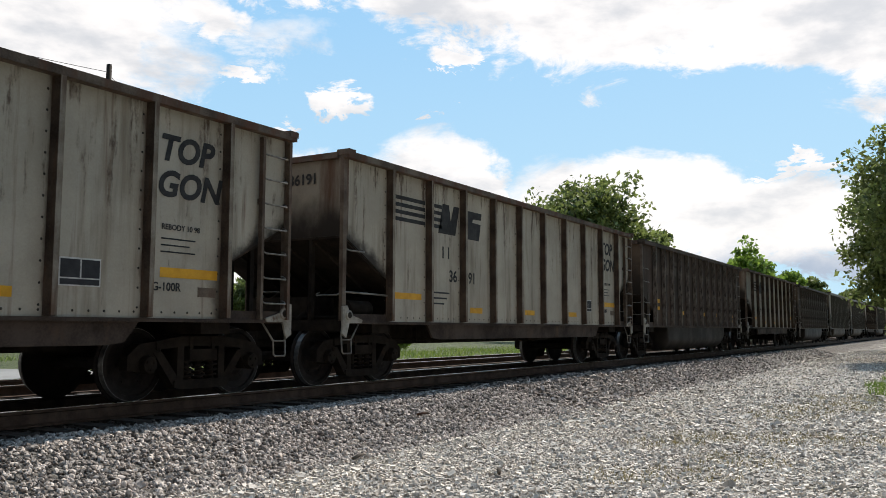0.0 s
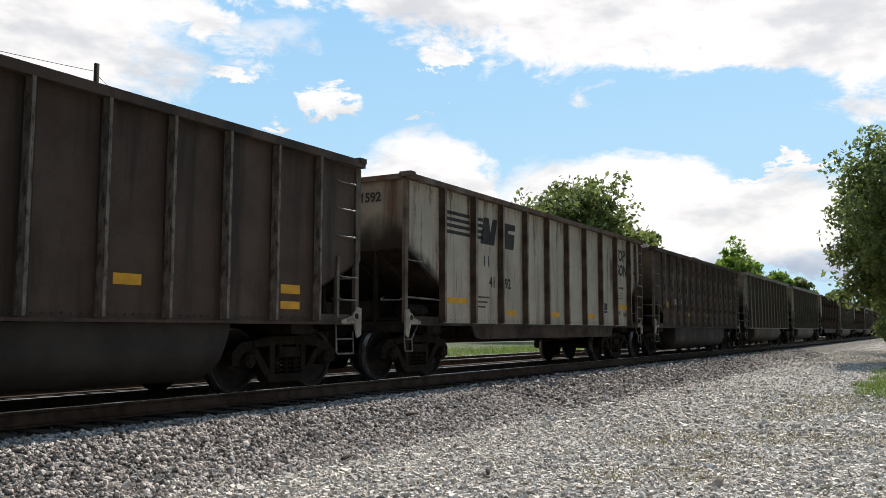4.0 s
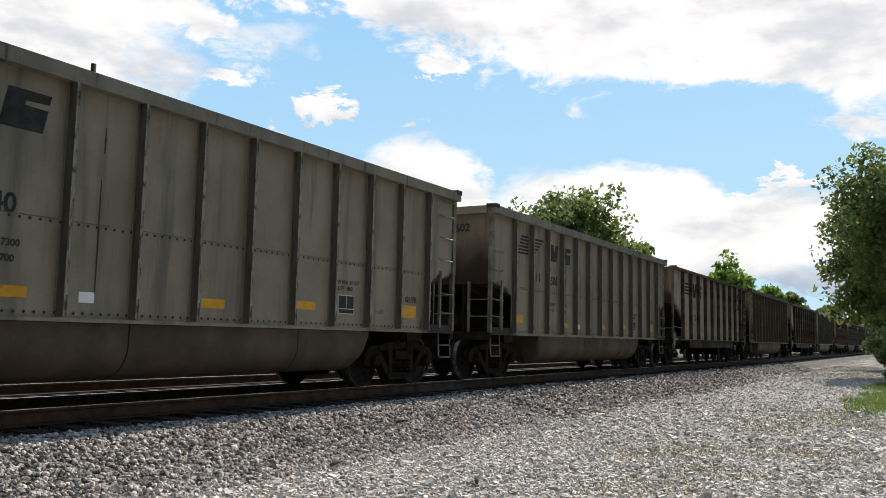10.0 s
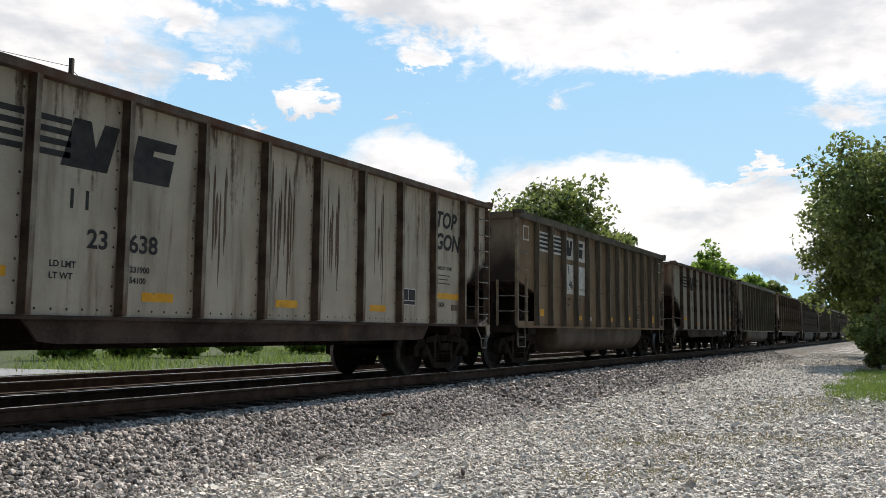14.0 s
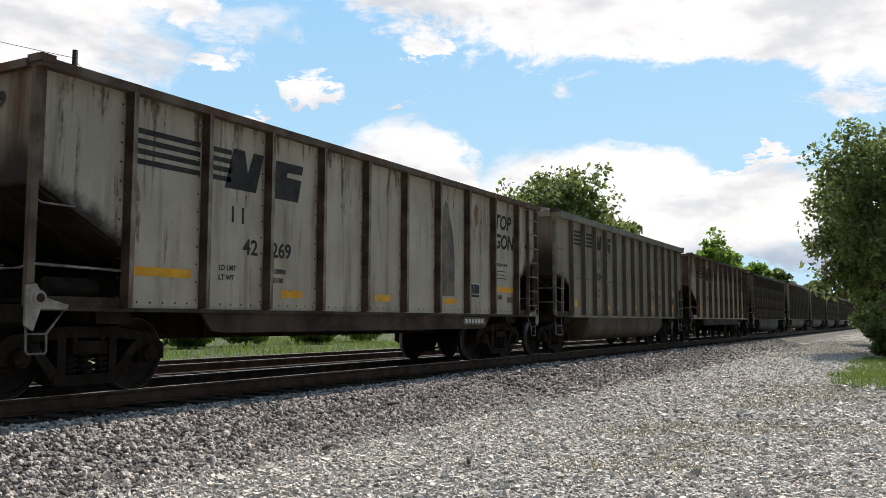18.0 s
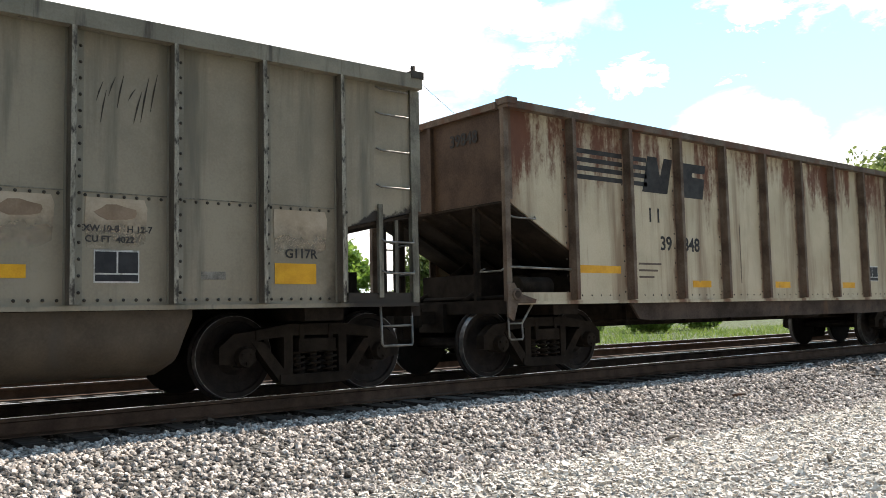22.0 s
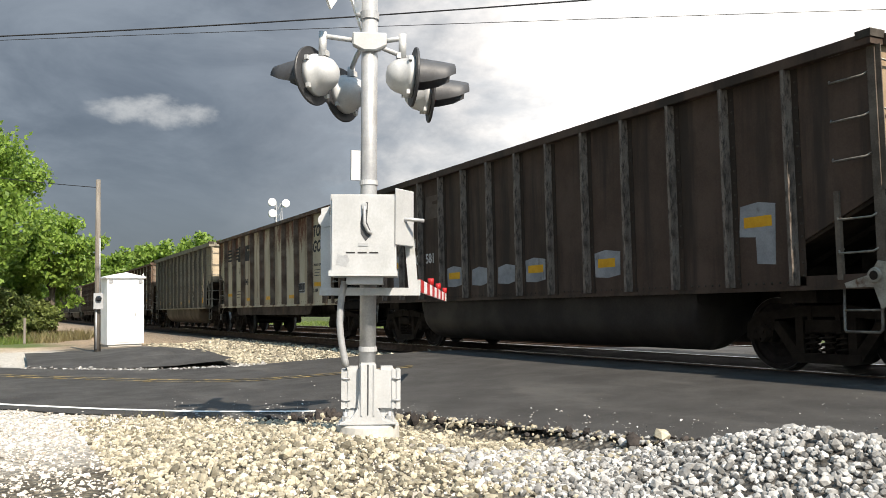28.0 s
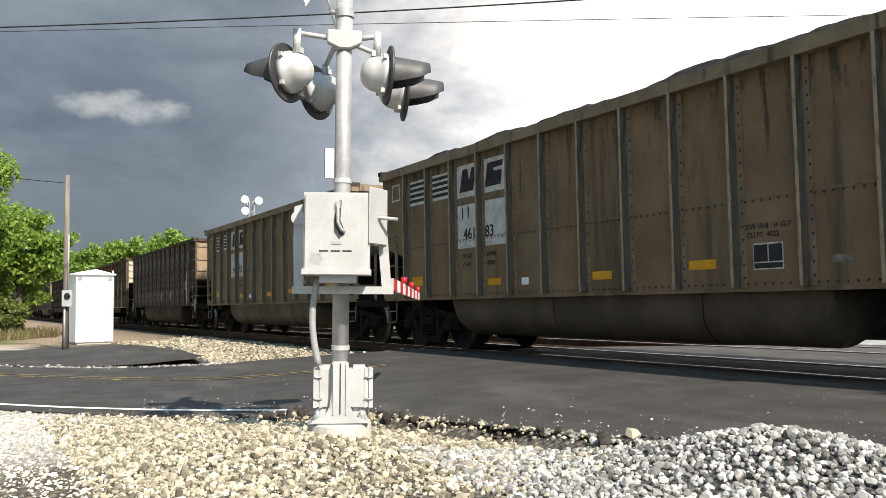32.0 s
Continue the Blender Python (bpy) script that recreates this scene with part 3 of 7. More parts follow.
def tube(bm, points, r, n=6, caps=True):
    """A round bar along points; r: one radius or one for each point."""
    pts = [Vector(p) for p in points]
    rs = r if isinstance(r, (list, tuple)) else [r] * len(pts)
    rings = []
    side = None
    for i, p in enumerate(pts):
        d = (pts[min(i + 1, len(pts) - 1)] - pts[max(i - 1, 0)]).normalized()
        if side is None:
            side = d.orthogonal().normalized()
        side = (side - d * side.dot(d)).normalized()
        up = d.cross(side)
        rings.append([bm.verts.new(p + (side * math.cos(2 * math.pi * k / n) + up * math.sin(2 * math.pi * k / n)) * rs[i]) for k in range(n)])
    for a, b in zip(rings, rings[1:]):
        for k in range(n):
            f = bm.faces.new((a[k], a[(k + 1) % n], b[(k + 1) % n], b[k]))
            f.smooth = True
    if caps:
        bm.faces.new(rings[0][::-1])
        bm.faces.new(rings[-1])
    return bm


def lathe(bm, profile, n=28, axis="y", centre=(0, 0, 0), caps=True):
    """A profile of (along, radius) turned about an axis."""
    c = Vector(centre)
    rings = []
    for a, r in profile:
        ring = []
        for k in range(n):
            t = 2 * math.pi * k / n
            p = {"y": (r * math.cos(t), a, r * math.sin(t)), "z": (r * math.cos(t), r * math.sin(t), a), "x": (a, r * math.cos(t), r * math.sin(t))}[axis]
            ring.append(bm.verts.new(c + Vector(p)))
        rings.append(ring)
    for a, b in zip(rings, rings[1:]):
        for k in range(n):
            bm.faces.new((a[k], a[(k + 1) % n], b[(k + 1) % n], b[k]))
    for ring in (rings[0][::-1], rings[-1]) if caps else ():
        bm.faces.new(ring)
    bmesh.ops.recalc_face_normals(bm, faces=bm.faces)
    return bm


def bevel(bm, w, seg=2):
    bmesh.ops.bevel(bm, geom=[e for e in bm.edges if e.calc_face_angle(0) > 0.6], offset=w, segments=seg, affect="EDGES", clamp_overlap=True)
    return bm


def mesh_of(name, bm, material):
    me = bpy.data.meshes.new(name)
    bm.to_mesh(me)
    bm.free()
    me.materials.append(material)
    return me


def part(name, bm, material, parent, label="", at=None):
    """One mesh object under a thing or a part; bm: a bmesh, or a mesh to share."""
    me = bm if isinstance(bm, bpy.types.Mesh) else mesh_of(name, bm, material)
    ob = new(name, me)
    ob.parent = parent
    if at is not None:
        ob.matrix_basis = at if isinstance(at, Matrix) else Matrix.Translation(at)
    return tagged(ob, label)


def single(name, bm, material, label, category, kind="", group=""):
    me = bm if isinstance(bm, bpy.types.Mesh) else mesh_of(name, bm, material)
    return tagged(new(name, me), label, category, group, kind)


def raw_mesh(name, verts, faces, material, smooth=False):
    """A mesh from arrays of equal-sided faces."""
    verts, faces = np.asarray(verts, np.float32), np.asarray(faces, np.int32)
    me = bpy.data.meshes.new(name)
    me.vertices.add(len(verts))
    me.vertices.foreach_set("co", verts.ravel())
    k = faces.shape[1]
    me.loops.add(faces.size)
    me.loops.foreach_set("vertex_index", faces.ravel())
    me.polygons.add(len(faces))
    me.polygons.foreach_set("loop_start", np.arange(0, faces.size, k, dtype=np.int32))
    me.polygons.foreach_set("loop_total", np.full(len(faces), k, np.int32))
    me.polygons.foreach_set("use_smooth", np.full(len(faces), smooth))
    me.update(calc_edges=True)
    me.materials.append(material)
    return me


def words(text, size, material, slant=0.0, bold=0.0):
    """Flat lettering in the built-in font as a mesh in the xz plane, facing -y, from its lower left corner."""
    cu = bpy.data.curves.new("lettering", "FONT")
    cu.body, cu.size, cu.shear, cu.offset, cu.extrude, cu.resolution_u = text, size, slant, bold, 0.001, 4
    ob = bpy.data.objects.new("lettering", cu)
    scene.collection.objects.link(ob)
    me = bpy.data.meshes.new_from_object(ob.evaluated_get(bpy.context.evaluated_depsgraph_get()))
    bpy.data.objects.remove(ob)
    me.transform(pose(0, 0, 0, 90, 0, 0))
    me.materials.clear()
    me.materials.append(material)
    return me


# ---- ground, road and tracks ----
def smooth(a, b, v):
    t = np.clip((v - a) / (b - a), 0, 1)
    return t * t * (3 - 2 * t)


def interp_y(edge, y):
    return np.interp(y, [p[1] for p in edge], [p[0] for p in edge])


ROAD_NEAR = [(-29, -12), (-15.8, -2.2), (-12.3, 0.34), (-11.0, 1.2), (-10.1, 2.0), (-9.3, 2.73), (-8.9, 3.18), (-8.2, 3.9), (-6.9, 4.3), (-5.2, 4.65), (-4.3, 5.2), (-3.1, 5.75), (-2.75, 6.3), (-2.4, 6.9), (-1.9, 7.4), (-1.2, 8.4), (-0.4, 10.4), (2.2, 14.5), (4.5, 17.5)]
ROAD_FAR = [(-42, -12), (-33, -6.5), (-26.5, -2.2), (-21.9, 0.6), (-19.8, 2.15), (-18.1, 3.6), (-17.3, 4.5), (-16.6, 6.0), (-16.1, 6.9), (-15.8, 7.9), (-15.3, 8.9), (-14.5, 10.4), (-11.5, 14.5), (-9, 17.5)]
TRACK2_Y = 13.75


def road_mask(x, y, soft):
    inside = smooth(-soft, 0.0, np.minimum(interp_y(ROAD_NEAR, y) - x, x - interp_y(ROAD_FAR, y)))
    return inside * smooth(-13, -11, y) * smooth(18.5, 17.5, y)


def road_height(x, y):
    """The carriageway climbs to the rails and runs level across them."""
    return -0.02 - 0.30 * smooth(8.6, 2.0, y) - 0.12 * smooth(15.2, 17.5, y)


def land(x, y):
    base = -0.60 + 0.24 * smooth(5.0, -3.0, x) + 0.05 * np.sin(x * 0.6) * np.sin(y * 0.9 + 1.0) * smooth(60, 30, np.abs(x))
    bed = -0.235
    near = base + (bed - base) * smooth(5.9, 7.8, y)
    far = -0.30 + (bed + 0.30) * smooth(16.6, 15.4, y)
    z = np.where(y < 11.6, near, far)
    z = z + 0.36 * np.exp(-(((x + 3.75) / 1.3) ** 2 + ((y - 4.72) / 0.62) ** 2))          # rock pile by the road
    z = z + 0.21 * np.exp(-(((x + 6.9) / 1.7) ** 2 + ((y - 2.5) / 1.1) ** 2))           # mound at the mast
    z = z + 0.16 * np.exp(-(((x + 24.5) / 5.5) ** 2 + ((y - 4.0) / 1.6) ** 2))
    r = road_mask(x, y, 0.45)
    return z * (1 - r) + (road_height(x, y) - 0.012) * r


def grid_mesh(name, xs, ys, zf, material, smooth_faces=True):
    X, Y = np.meshgrid(xs, ys, indexing="ij")
    v = np.stack([X, Y, zf(X, Y)], -1).reshape(-1, 3)
    a = np.arange(len(xs) - 1)[:, None] * len(ys) + np.arange(len(ys) - 1)[None]
    f = np.stack([a, a + len(ys), a + len(ys) + 1, a + 1], -1).reshape(-1, 4)
    return raw_mesh(name, v, f, material, smooth_faces)


def spread(lo, hi, step, far):
    """Even steps in the middle, widening outwards."""
    mid = list(np.arange(lo, hi + 1e-6, step))
    out, s = [], step
    while (out[-1] if out else 0) < far:
        s *= 1.35
        out.append((out[-1] if out else 0) + s)
    return np.array([lo - d for d in out[::-1]] + mid + [hi + d for d in out])


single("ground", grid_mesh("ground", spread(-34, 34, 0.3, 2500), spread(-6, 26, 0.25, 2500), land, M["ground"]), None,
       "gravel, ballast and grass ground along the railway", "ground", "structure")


def strip(name, left, right, cols, zf, material, label, category="road", lift=0.0, steps=6):
    """A paved sheet lofted between two edges."""
    def dense(edge):
        p = np.array(edge, float)
        t = np.arange(len(p))
        s = np.linspace(0, len(p) - 1, (len(p) - 1) * steps + 1)
        return np.stack([np.interp(s, t, p[:, 0]), np.interp(s, t, p[:, 1])], 1)
    a, b = dense(left), dense(right)
    w = np.linspace(0, 1, cols)[None, :, None]
    p = a[:, None] * (1 - w) + b[:, None] * w
    z = zf(p[..., 0], p[..., 1]) + lift
    v = np.concatenate([p, z[..., None]], -1).reshape(-1, 3)
    i = np.arange(len(a) - 1)[:, None] * cols + np.arange(cols - 1)[None]
    f = np.stack([i, i + cols, i + cols + 1, i + 1], -1).reshape(-1, 4)
    return single(name, raw_mesh(name, v, f, material, True), None, label, category, "structure")


def ragged(edge, amount, seed):
    rnd = random.Random(seed)
    p = np.array(edge, float)
    t = np.linspace(0, len(p) - 1, (len(p) - 1) * 6 + 1)
    q = np.stack([np.interp(t, np.arange(len(p)), p[:, 0]), np.interp(t, np.arange(len(p)), p[:, 1])], 1)
    return [(x + rnd.uniform(-amount, amount), y + rnd.uniform(-amount, amount)) for x, y in q]


ROAD_YS = np.concatenate([np.arange(-12, 0, 0.6), np.arange(0, 9, 0.22), np.arange(9, 17.6, 0.5)])
ROAD_RND = np.random.default_rng(3)
strip("road", [(float(a + b), float(y)) for a, b, y in zip(interp_y(ROAD_FAR, ROAD_YS), ROAD_RND.uniform(-0.07, 0.07, 200), ROAD_YS)],
      [(float(a + b), float(y)) for a, b, y in zip(interp_y(ROAD_NEAR, ROAD_YS), ROAD_RND.uniform(-0.07, 0.07, 200), ROAD_YS)], 14, road_height, M["asphalt"], "fresh black asphalt road across the railway tracks", steps=1)
strip("driveway", ragged([(-27, 0.8), (-31, 2.3), (-30, 4.5), (-24, 5.3), (-19.4, 4.75)], 0.10, 3), ragged([(-21.8, 0.75), (-20.6, 1.6), (-19.6, 2.5), (-18.8, 3.5), (-18.5, 4.4)], 0.03, 4), 12,
      lambda x, y: np.maximum(land(x, y), road_height(x, y) - 0.03 * smooth(0, 3, interp_y(ROAD_FAR, y) - x)) + 0.014 + 0.14 * smooth(0.0, 2.4, interp_y(ROAD_FAR, y) - x) * smooth(9.5, 4.0, interp_y(ROAD_FAR, y) - x) * smooth(5.4, 3.9, y), M["asphalt"], "rough black asphalt apron beside the road", steps=1)
strip("road", ragged([(-18, 26.0), (-4, 25.0), (13, 24.6)], 0.15, 7), ragged([(-13, 17.0), (0, 16.9), (15, 17.4)], 0.15, 8), 6, lambda x, y: land(x, y) * 0 - 0.16, M["oldroad"],
      "old grey asphalt road beyond the tracks", steps=1)


def painted(points, width, material, label, gap=None):
    p = np.array(points, float)
    t = np.linspace(0, len(p) - 1, 40)
    q = np.stack([np.interp(t, np.arange(len(p)), p[:, 0]), np.interp(t, np.arange(len(p)), p[:, 1])], 1)
    d = np.gradient(q, axis=0)
    nrm = np.stack([-d[:, 1], d[:, 0]], 1) / np.linalg.norm(d, axis=1, keepdims=True) * width / 2
    v = np.concatenate([np.stack([q - nrm, q + nrm], 1), (road_height(q[:, 0], q[:, 1]) + 0.006)[:, None, None].repeat(2, 1)], -1).reshape(-1, 3)
    i = np.arange(39)[:, None] * 2
    f = np.concatenate([i, i + 1, i + 3, i + 2], 1)
    single("road_marking", raw_mesh("road_marking", v, f, material), None, label, "road marking", "structure")


painted([(-24.0, -7.8), (-16.4, -2.2), (-12.9, 0.36), (-11.67, 1.27), (-10.73, 2.12), (-10.04, 2.82), (-9.45, 3.38)], 0.13, M["linewhite"], "white painted edge line on the asphalt")
painted([(-38, -11.2), (-27, -4.8), (-18.7, 0.5), (-16.8, 1.8), (-14.9, 2.95), (-13.9, 3.83), (-13.3, 5.0), (-12.9, 6.2)], 0.10, M["lineyellow"], "worn yellow centre line on the asphalt")
painted([(-38.2, -11.0), (-27.2, -4.6), (-18.9, 0.7), (-17.0, 2.0), (-15.1, 3.15), (-14.1, 4.0), (-13.5, 5.1), (-13.1, 6.3)], 0.10, M["lineyellow"], "worn yellow centre line on the asphalt")


def rail_mesh():
    bm = bmesh.new()
    prof = [(-0.076, -0.185), (0.076, -0.185), (0.076, -0.172), (0.012, -0.155), (0.010, -0.048), (0.036, -0.036), (0.036, -0.008), (0.028, -0.003), (-0.028, -0.003), (-0.036, -0.008), (-0.036, -0.036), (-0.010, -0.048), (-0.012, -0.155), (-0.076, -0.172)]
    prism(bm, prof, "x", -900, 900)
    return mesh_of("rail", bm, M["rail"])


def head_mesh():
    return mesh_of("running_surface", box(bmesh.new(), -900, 900, -0.027, 0.027, -0.004, 0.0), M["bright"])


def tie_mesh():
    bm = box(bmesh.new(), -0.115, 0.115, -1.3, 1.3, -0.37, -0.192)
    return mesh_of("tie", bevel(bm, 0.012, 1), M["tie"])


RAIL, HEAD, TIE = rail_mesh(), head_mesh(), tie_mesh()


def track(y, label, close):
    t = tagged(new("railway_track"), label, "railway track", "", "structure")
    t.location = (0, y, 0)
    for s in (-0.7535, 0.7535):
        r = part("rail", RAIL, None, t, "rusty steel rail with a polished head", (0, s, 0))
        part("running_surface", HEAD, None, r)
    rnd = random.Random(int(y * 10))
    rest_v, rest_f = [], []
    cube = np.array([[a, b, c] for a in (-0.115, 0.115) for b in (-1.3, 1.3) for c in (-0.37, -0.192)], float)
    quads = np.array([(0, 1, 3, 2), (4, 6, 7, 5), (0, 4, 5, 1), (2, 3, 7, 6), (0, 2, 6, 4), (1, 5, 7, 3)])
    for i in range(-260, 300):
        x = i * 0.5 + rnd.uniform(-0.03, 0.03)
        if -15.5 < x < -1.6:
            continue
        if close and -30 < x < 60:
            part("tie", TIE, None, t, "", pose(x, rnd.uniform(-0.06, 0.06), rnd.uniform(-0.012, 0.004), 0, 0, rnd.uniform(-1.5, 1.5)))
        else:
            rest_f.append(quads + 8 * len(rest_v))
            rest_v.append(cube + (x, 0, 0))
    rest = part("far_ties", raw_mesh("far_ties", np.concatenate(rest_v), np.concatenate(rest_f), M["tie"]), None, t, "weathered wooden ties set in ballast")
    tagged(rest, kind="stuff")


# ---- the train ----
LEN, Y_SHEET, Y_POST = 13.72, 1.53, 1.655     # body length; half widths at the sheets and over the posts
SHARED = {}


def shared(key, build, material):
    if key not in SHARED:
        bm = bmesh.new()
        build(bm)
        SHARED[key] = mesh_of(key.split(":")[0], bm, material)
    return SHARED[key]


def side_frame(bm):
    """Cast truck side frame: two bearing pockets, a sagging middle and three openings."""
    y0, y1 = -0.07, 0.07
    prism(bm, [(-1.17, 0.40), (-1.17, 0.58), (-1.0, 0.72), (-0.72, 0.745), (-0.72, 0.60), (-0.80, 0.36)], "y", y0, y1)
    prism(bm, [(1.17, 0.40), (0.80, 0.36), (0.72, 0.60), (0.72, 0.745), (1.0, 0.72), (1.17, 0.58)], "y", y0, y1)
    prism(bm, [(-0.75, 0.64), (-0.75, 0.75), (-0.35, 0.81), (0.35, 0.81), (0.75, 0.75), (0.75, 0.64), (0.3, 0.68), (-0.3, 0.68)], "y", y0 - 0.02, y1 + 0.02)
    prism(bm, [(-0.80, 0.62), (-0.66, 0.62), (-0.40, 0.30), (-0.30, 0.17), (-0.46, 0.17)], "y", y0 - 0.01, y1 + 0.01)
    prism(bm, [(0.80, 0.62), (0.46, 0.17), (0.30, 0.17), (0.40, 0.30), (0.66, 0.62)], "y", y0 - 0.01, y1 + 0.01)
    prism(bm, [(-0.46, 0.155), (-0.46, 0.25), (0.46, 0.25), (0.46, 0.155), (0.36, 0.13), (-0.36, 0.13)], "y", y0 - 0.03, y1 + 0.03)
    for s in (-1, 1):
        box(bm, s * 0.355 - 0.055, s * 0.355 + 0.055, y0 - 0.015, y1 + 0.015, 0.22, 0.70)
        box(bm, s * 0.19 - 0.03, s * 0.19 + 0.03, -0.10, -0.075, 0.56, 0.80)


def bearing(bm):
    lathe(bm, [(-0.16, 0.05), (-0.155, 0.10), (-0.10, 0.115), (0.10, 0.115), (0.12, 0.09)], 16)
    for k in range(3):
        a = k * 2.094 + 0.5
        box(bm, 0.06 * math.cos(a) - 0.016, 0.06 * math.cos(a) + 0.016, -0.175, -0.15, 0.06 * math.sin(a) - 0.016, 0.06 * math.sin(a) + 0.016)


def springs(bm):
    for cx in (0.0,):
        pts = [(cx + 0.078 * math.cos(t * 0.9), -0.02 + 0.078 * math.sin(t * 0.9), 0.25 + t * 0.0093) for t in range(29)]
        tube(bm, pts, 0.017, 5)
        tube(bm, [(cx, -0.02, 0.25), (cx, -0.02, 0.51)], 0.045, 8)


def bolster(bm):
    prism(bm, [(-1.12, 0.50), (-1.12, 0.64), (-0.5, 0.72), (0.5, 0.72), (1.12, 0.64), (1.12, 0.50), (0.5, 0.36), (-0.5, 0.36)], "x", -0.24, 0.24)


def wheelset(bm):
    """Two wheels pressed on one axle, about its own centre."""
    lathe(bm, [(-0.78, 0.075), (-0.78, 0.08), (0.78, 0.08), (0.78, 0.075)], 10)
    for s in (-1, 1):
        a = s * 0.7175
        lathe(bm, [(a - s * 0.015, 0.10), (a - s * 0.012, 0.49), (a + s * 0.016, 0.487), (a + s * 0.028, 0.462), (a + s * 0.118, 0.452), (a + s * 0.118, 0.395), (a + s * 0.085, 0.385),
                   (a + s * 0.062, 0.30), (a + s * 0.085, 0.20), (a + s * 0.135, 0.145), (a + s * 0.135, 0.09)], 32)
        for k in range(6):
            t = k * math.pi / 3
            box(bm, 0.24 * math.cos(t) - 0.015, 0.24 * math.cos(t) + 0.015, min(a + s * 0.06, a + s * 0.085), max(a + s * 0.06, a + s * 0.085), 0.24 * math.sin(t) - 0.015, 0.24 * math.sin(t) + 0.015)


def tread(bm):
    for s in (-1, 1):
        a = s * 0.7175
        lathe(bm, [(a + s * 0.035, 0.4585), (a + s * 0.036, 0.461), (a + s * 0.119, 0.4535), (a + s * 0.1195, 0.4485)], 32, caps=False)


def coupler(bm):
    """Drawbar and knuckle pointing to -x from x = 0."""
    box(bm, -0.30, 0.35, -0.09, 0.09, 0.74, 0.92)
    prism(bm, [(-0.66, -0.17), (-0.76, -0.06), (-0.74, 0.03), (-0.62, 0.04), (-0.60, 0.16), (-0.44, 0.20), (-0.28, 0.09), (-0.28, -0.09), (-0.46, -0.21)], "z", 0.70, 0.98)
    box(bm, -0.62, -0.44, -0.10, 0.06, 0.55, 0.71)
    box(bm, -0.05, 0.10, -0.28, 0.28, 0.62, 1.02)


def hose(bm):
    pts = [(-0.10, 0.26, 0.80), (-0.36, 0.24, 0.74)] + [(-0.45 - 0.29 * t ** 1.2, 0.22 - 0.18 * t, 0.70 - 0.40 * math.sin(t * math.pi / 2) ** 0.9) for t in [i / 10 for i in range(11)]]
    tube(bm, pts, 0.026, 6)


def truck(car, x):
    t = part("truck", shared("bolster", bolster, M["iron"]), None, car, "grimy cast-steel freight truck", (x, 0, 0))
    for s in (-1, 1):
        turn = pose(0, s * 1.0, 0, 0, 0, 180 if s > 0 else 0)
        part("side_frame", shared("side_frame", side_frame, M["iron"]), None, t, "", turn)
        for cx in (-0.21, 0.0, 0.21):
            part("spring", shared("spring", springs, M["iron"]), None, t, "", turn @ pose(cx, 0, 0))
    made = []
    for w in (-0.889, 0.889):
        a = part("wheelset", shared("wheelset", wheelset, M["wheel"]), None, t, "dark greasy wheels with bright worn treads", (w, 0, 0.461))
        me = a.data
        if len(me.materials) == 1:
            bm = bmesh.new()
            bm.from_mesh(me)
            k = len(bm.faces)
            tread(bm)
            bm.faces.ensure_lookup_table()
            for f in list(bm.faces)[k:]:
                f.material_index = 1
            bm.to_mesh(me)
            bm.free()
            me.materials.append(M["tread"])
        for s in (-1, 1):
            part("bearing", shared("bearing", bearing, M["iron"]), None, t, "", pose(w, s * 1.0, 0.461, 0, 0, 180 if s > 0 else 0))
        made.append(a)
    return made


STYLE = {
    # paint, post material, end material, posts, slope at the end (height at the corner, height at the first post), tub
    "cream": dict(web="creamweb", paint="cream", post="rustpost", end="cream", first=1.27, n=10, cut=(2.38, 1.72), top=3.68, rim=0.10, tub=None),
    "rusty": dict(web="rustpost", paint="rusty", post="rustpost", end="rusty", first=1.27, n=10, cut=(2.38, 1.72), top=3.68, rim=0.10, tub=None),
    "olive": dict(flange="oliveflange", web="chipped", paint="olive", post="olivepost", end="tan_end", first=1.13, n=13, cut=(2.12, 1.86), top=3.76, rim=0.17, tub="tub"),
    "brown": dict(flange="brownflange", web="chippedbrown", paint="brown", post="brownpost", end="tan_end", first=1.13, n=13, cut=(2.12, 1.86), top=3.76, rim=0.17, tub="tub"),
    "dark": dict(flange="dark", web="chippeddark", paint="dark", post="darkpost", end="tan_end", first=1.13, n=13, cut=(2.0, 1.5), top=3.64, rim=0.12, tub="tubdark"),
}
STYLE["taupe"] = dict(STYLE["brown"], flange="taupeflange", web="brownpost")
FLOOR = 1.03


def rivets_into(bm, spots, y, r=0.014):
    for x, z in spots:
        v = [bm.verts.new((x + dx * r, y - 0.001, z + dz * r)) for dx, dz in ((-1, -0.4), (-0.4, -1), (0.4, -1), (1, -0.4), (1, 0.4), (0.4, 1), (-0.4, 1), (-1, 0.4))]
        tip = bm.verts.new((x, y - r * 0.75, z))
        for i in range(8):
            bm.faces.new((v[i], v[(i + 1) % 8], tip))


def post_xs(st):
    return [st["first"] + (LEN - 2 * st["first"]) * i / (st["n"] - 1) for i in range(st["n"])]


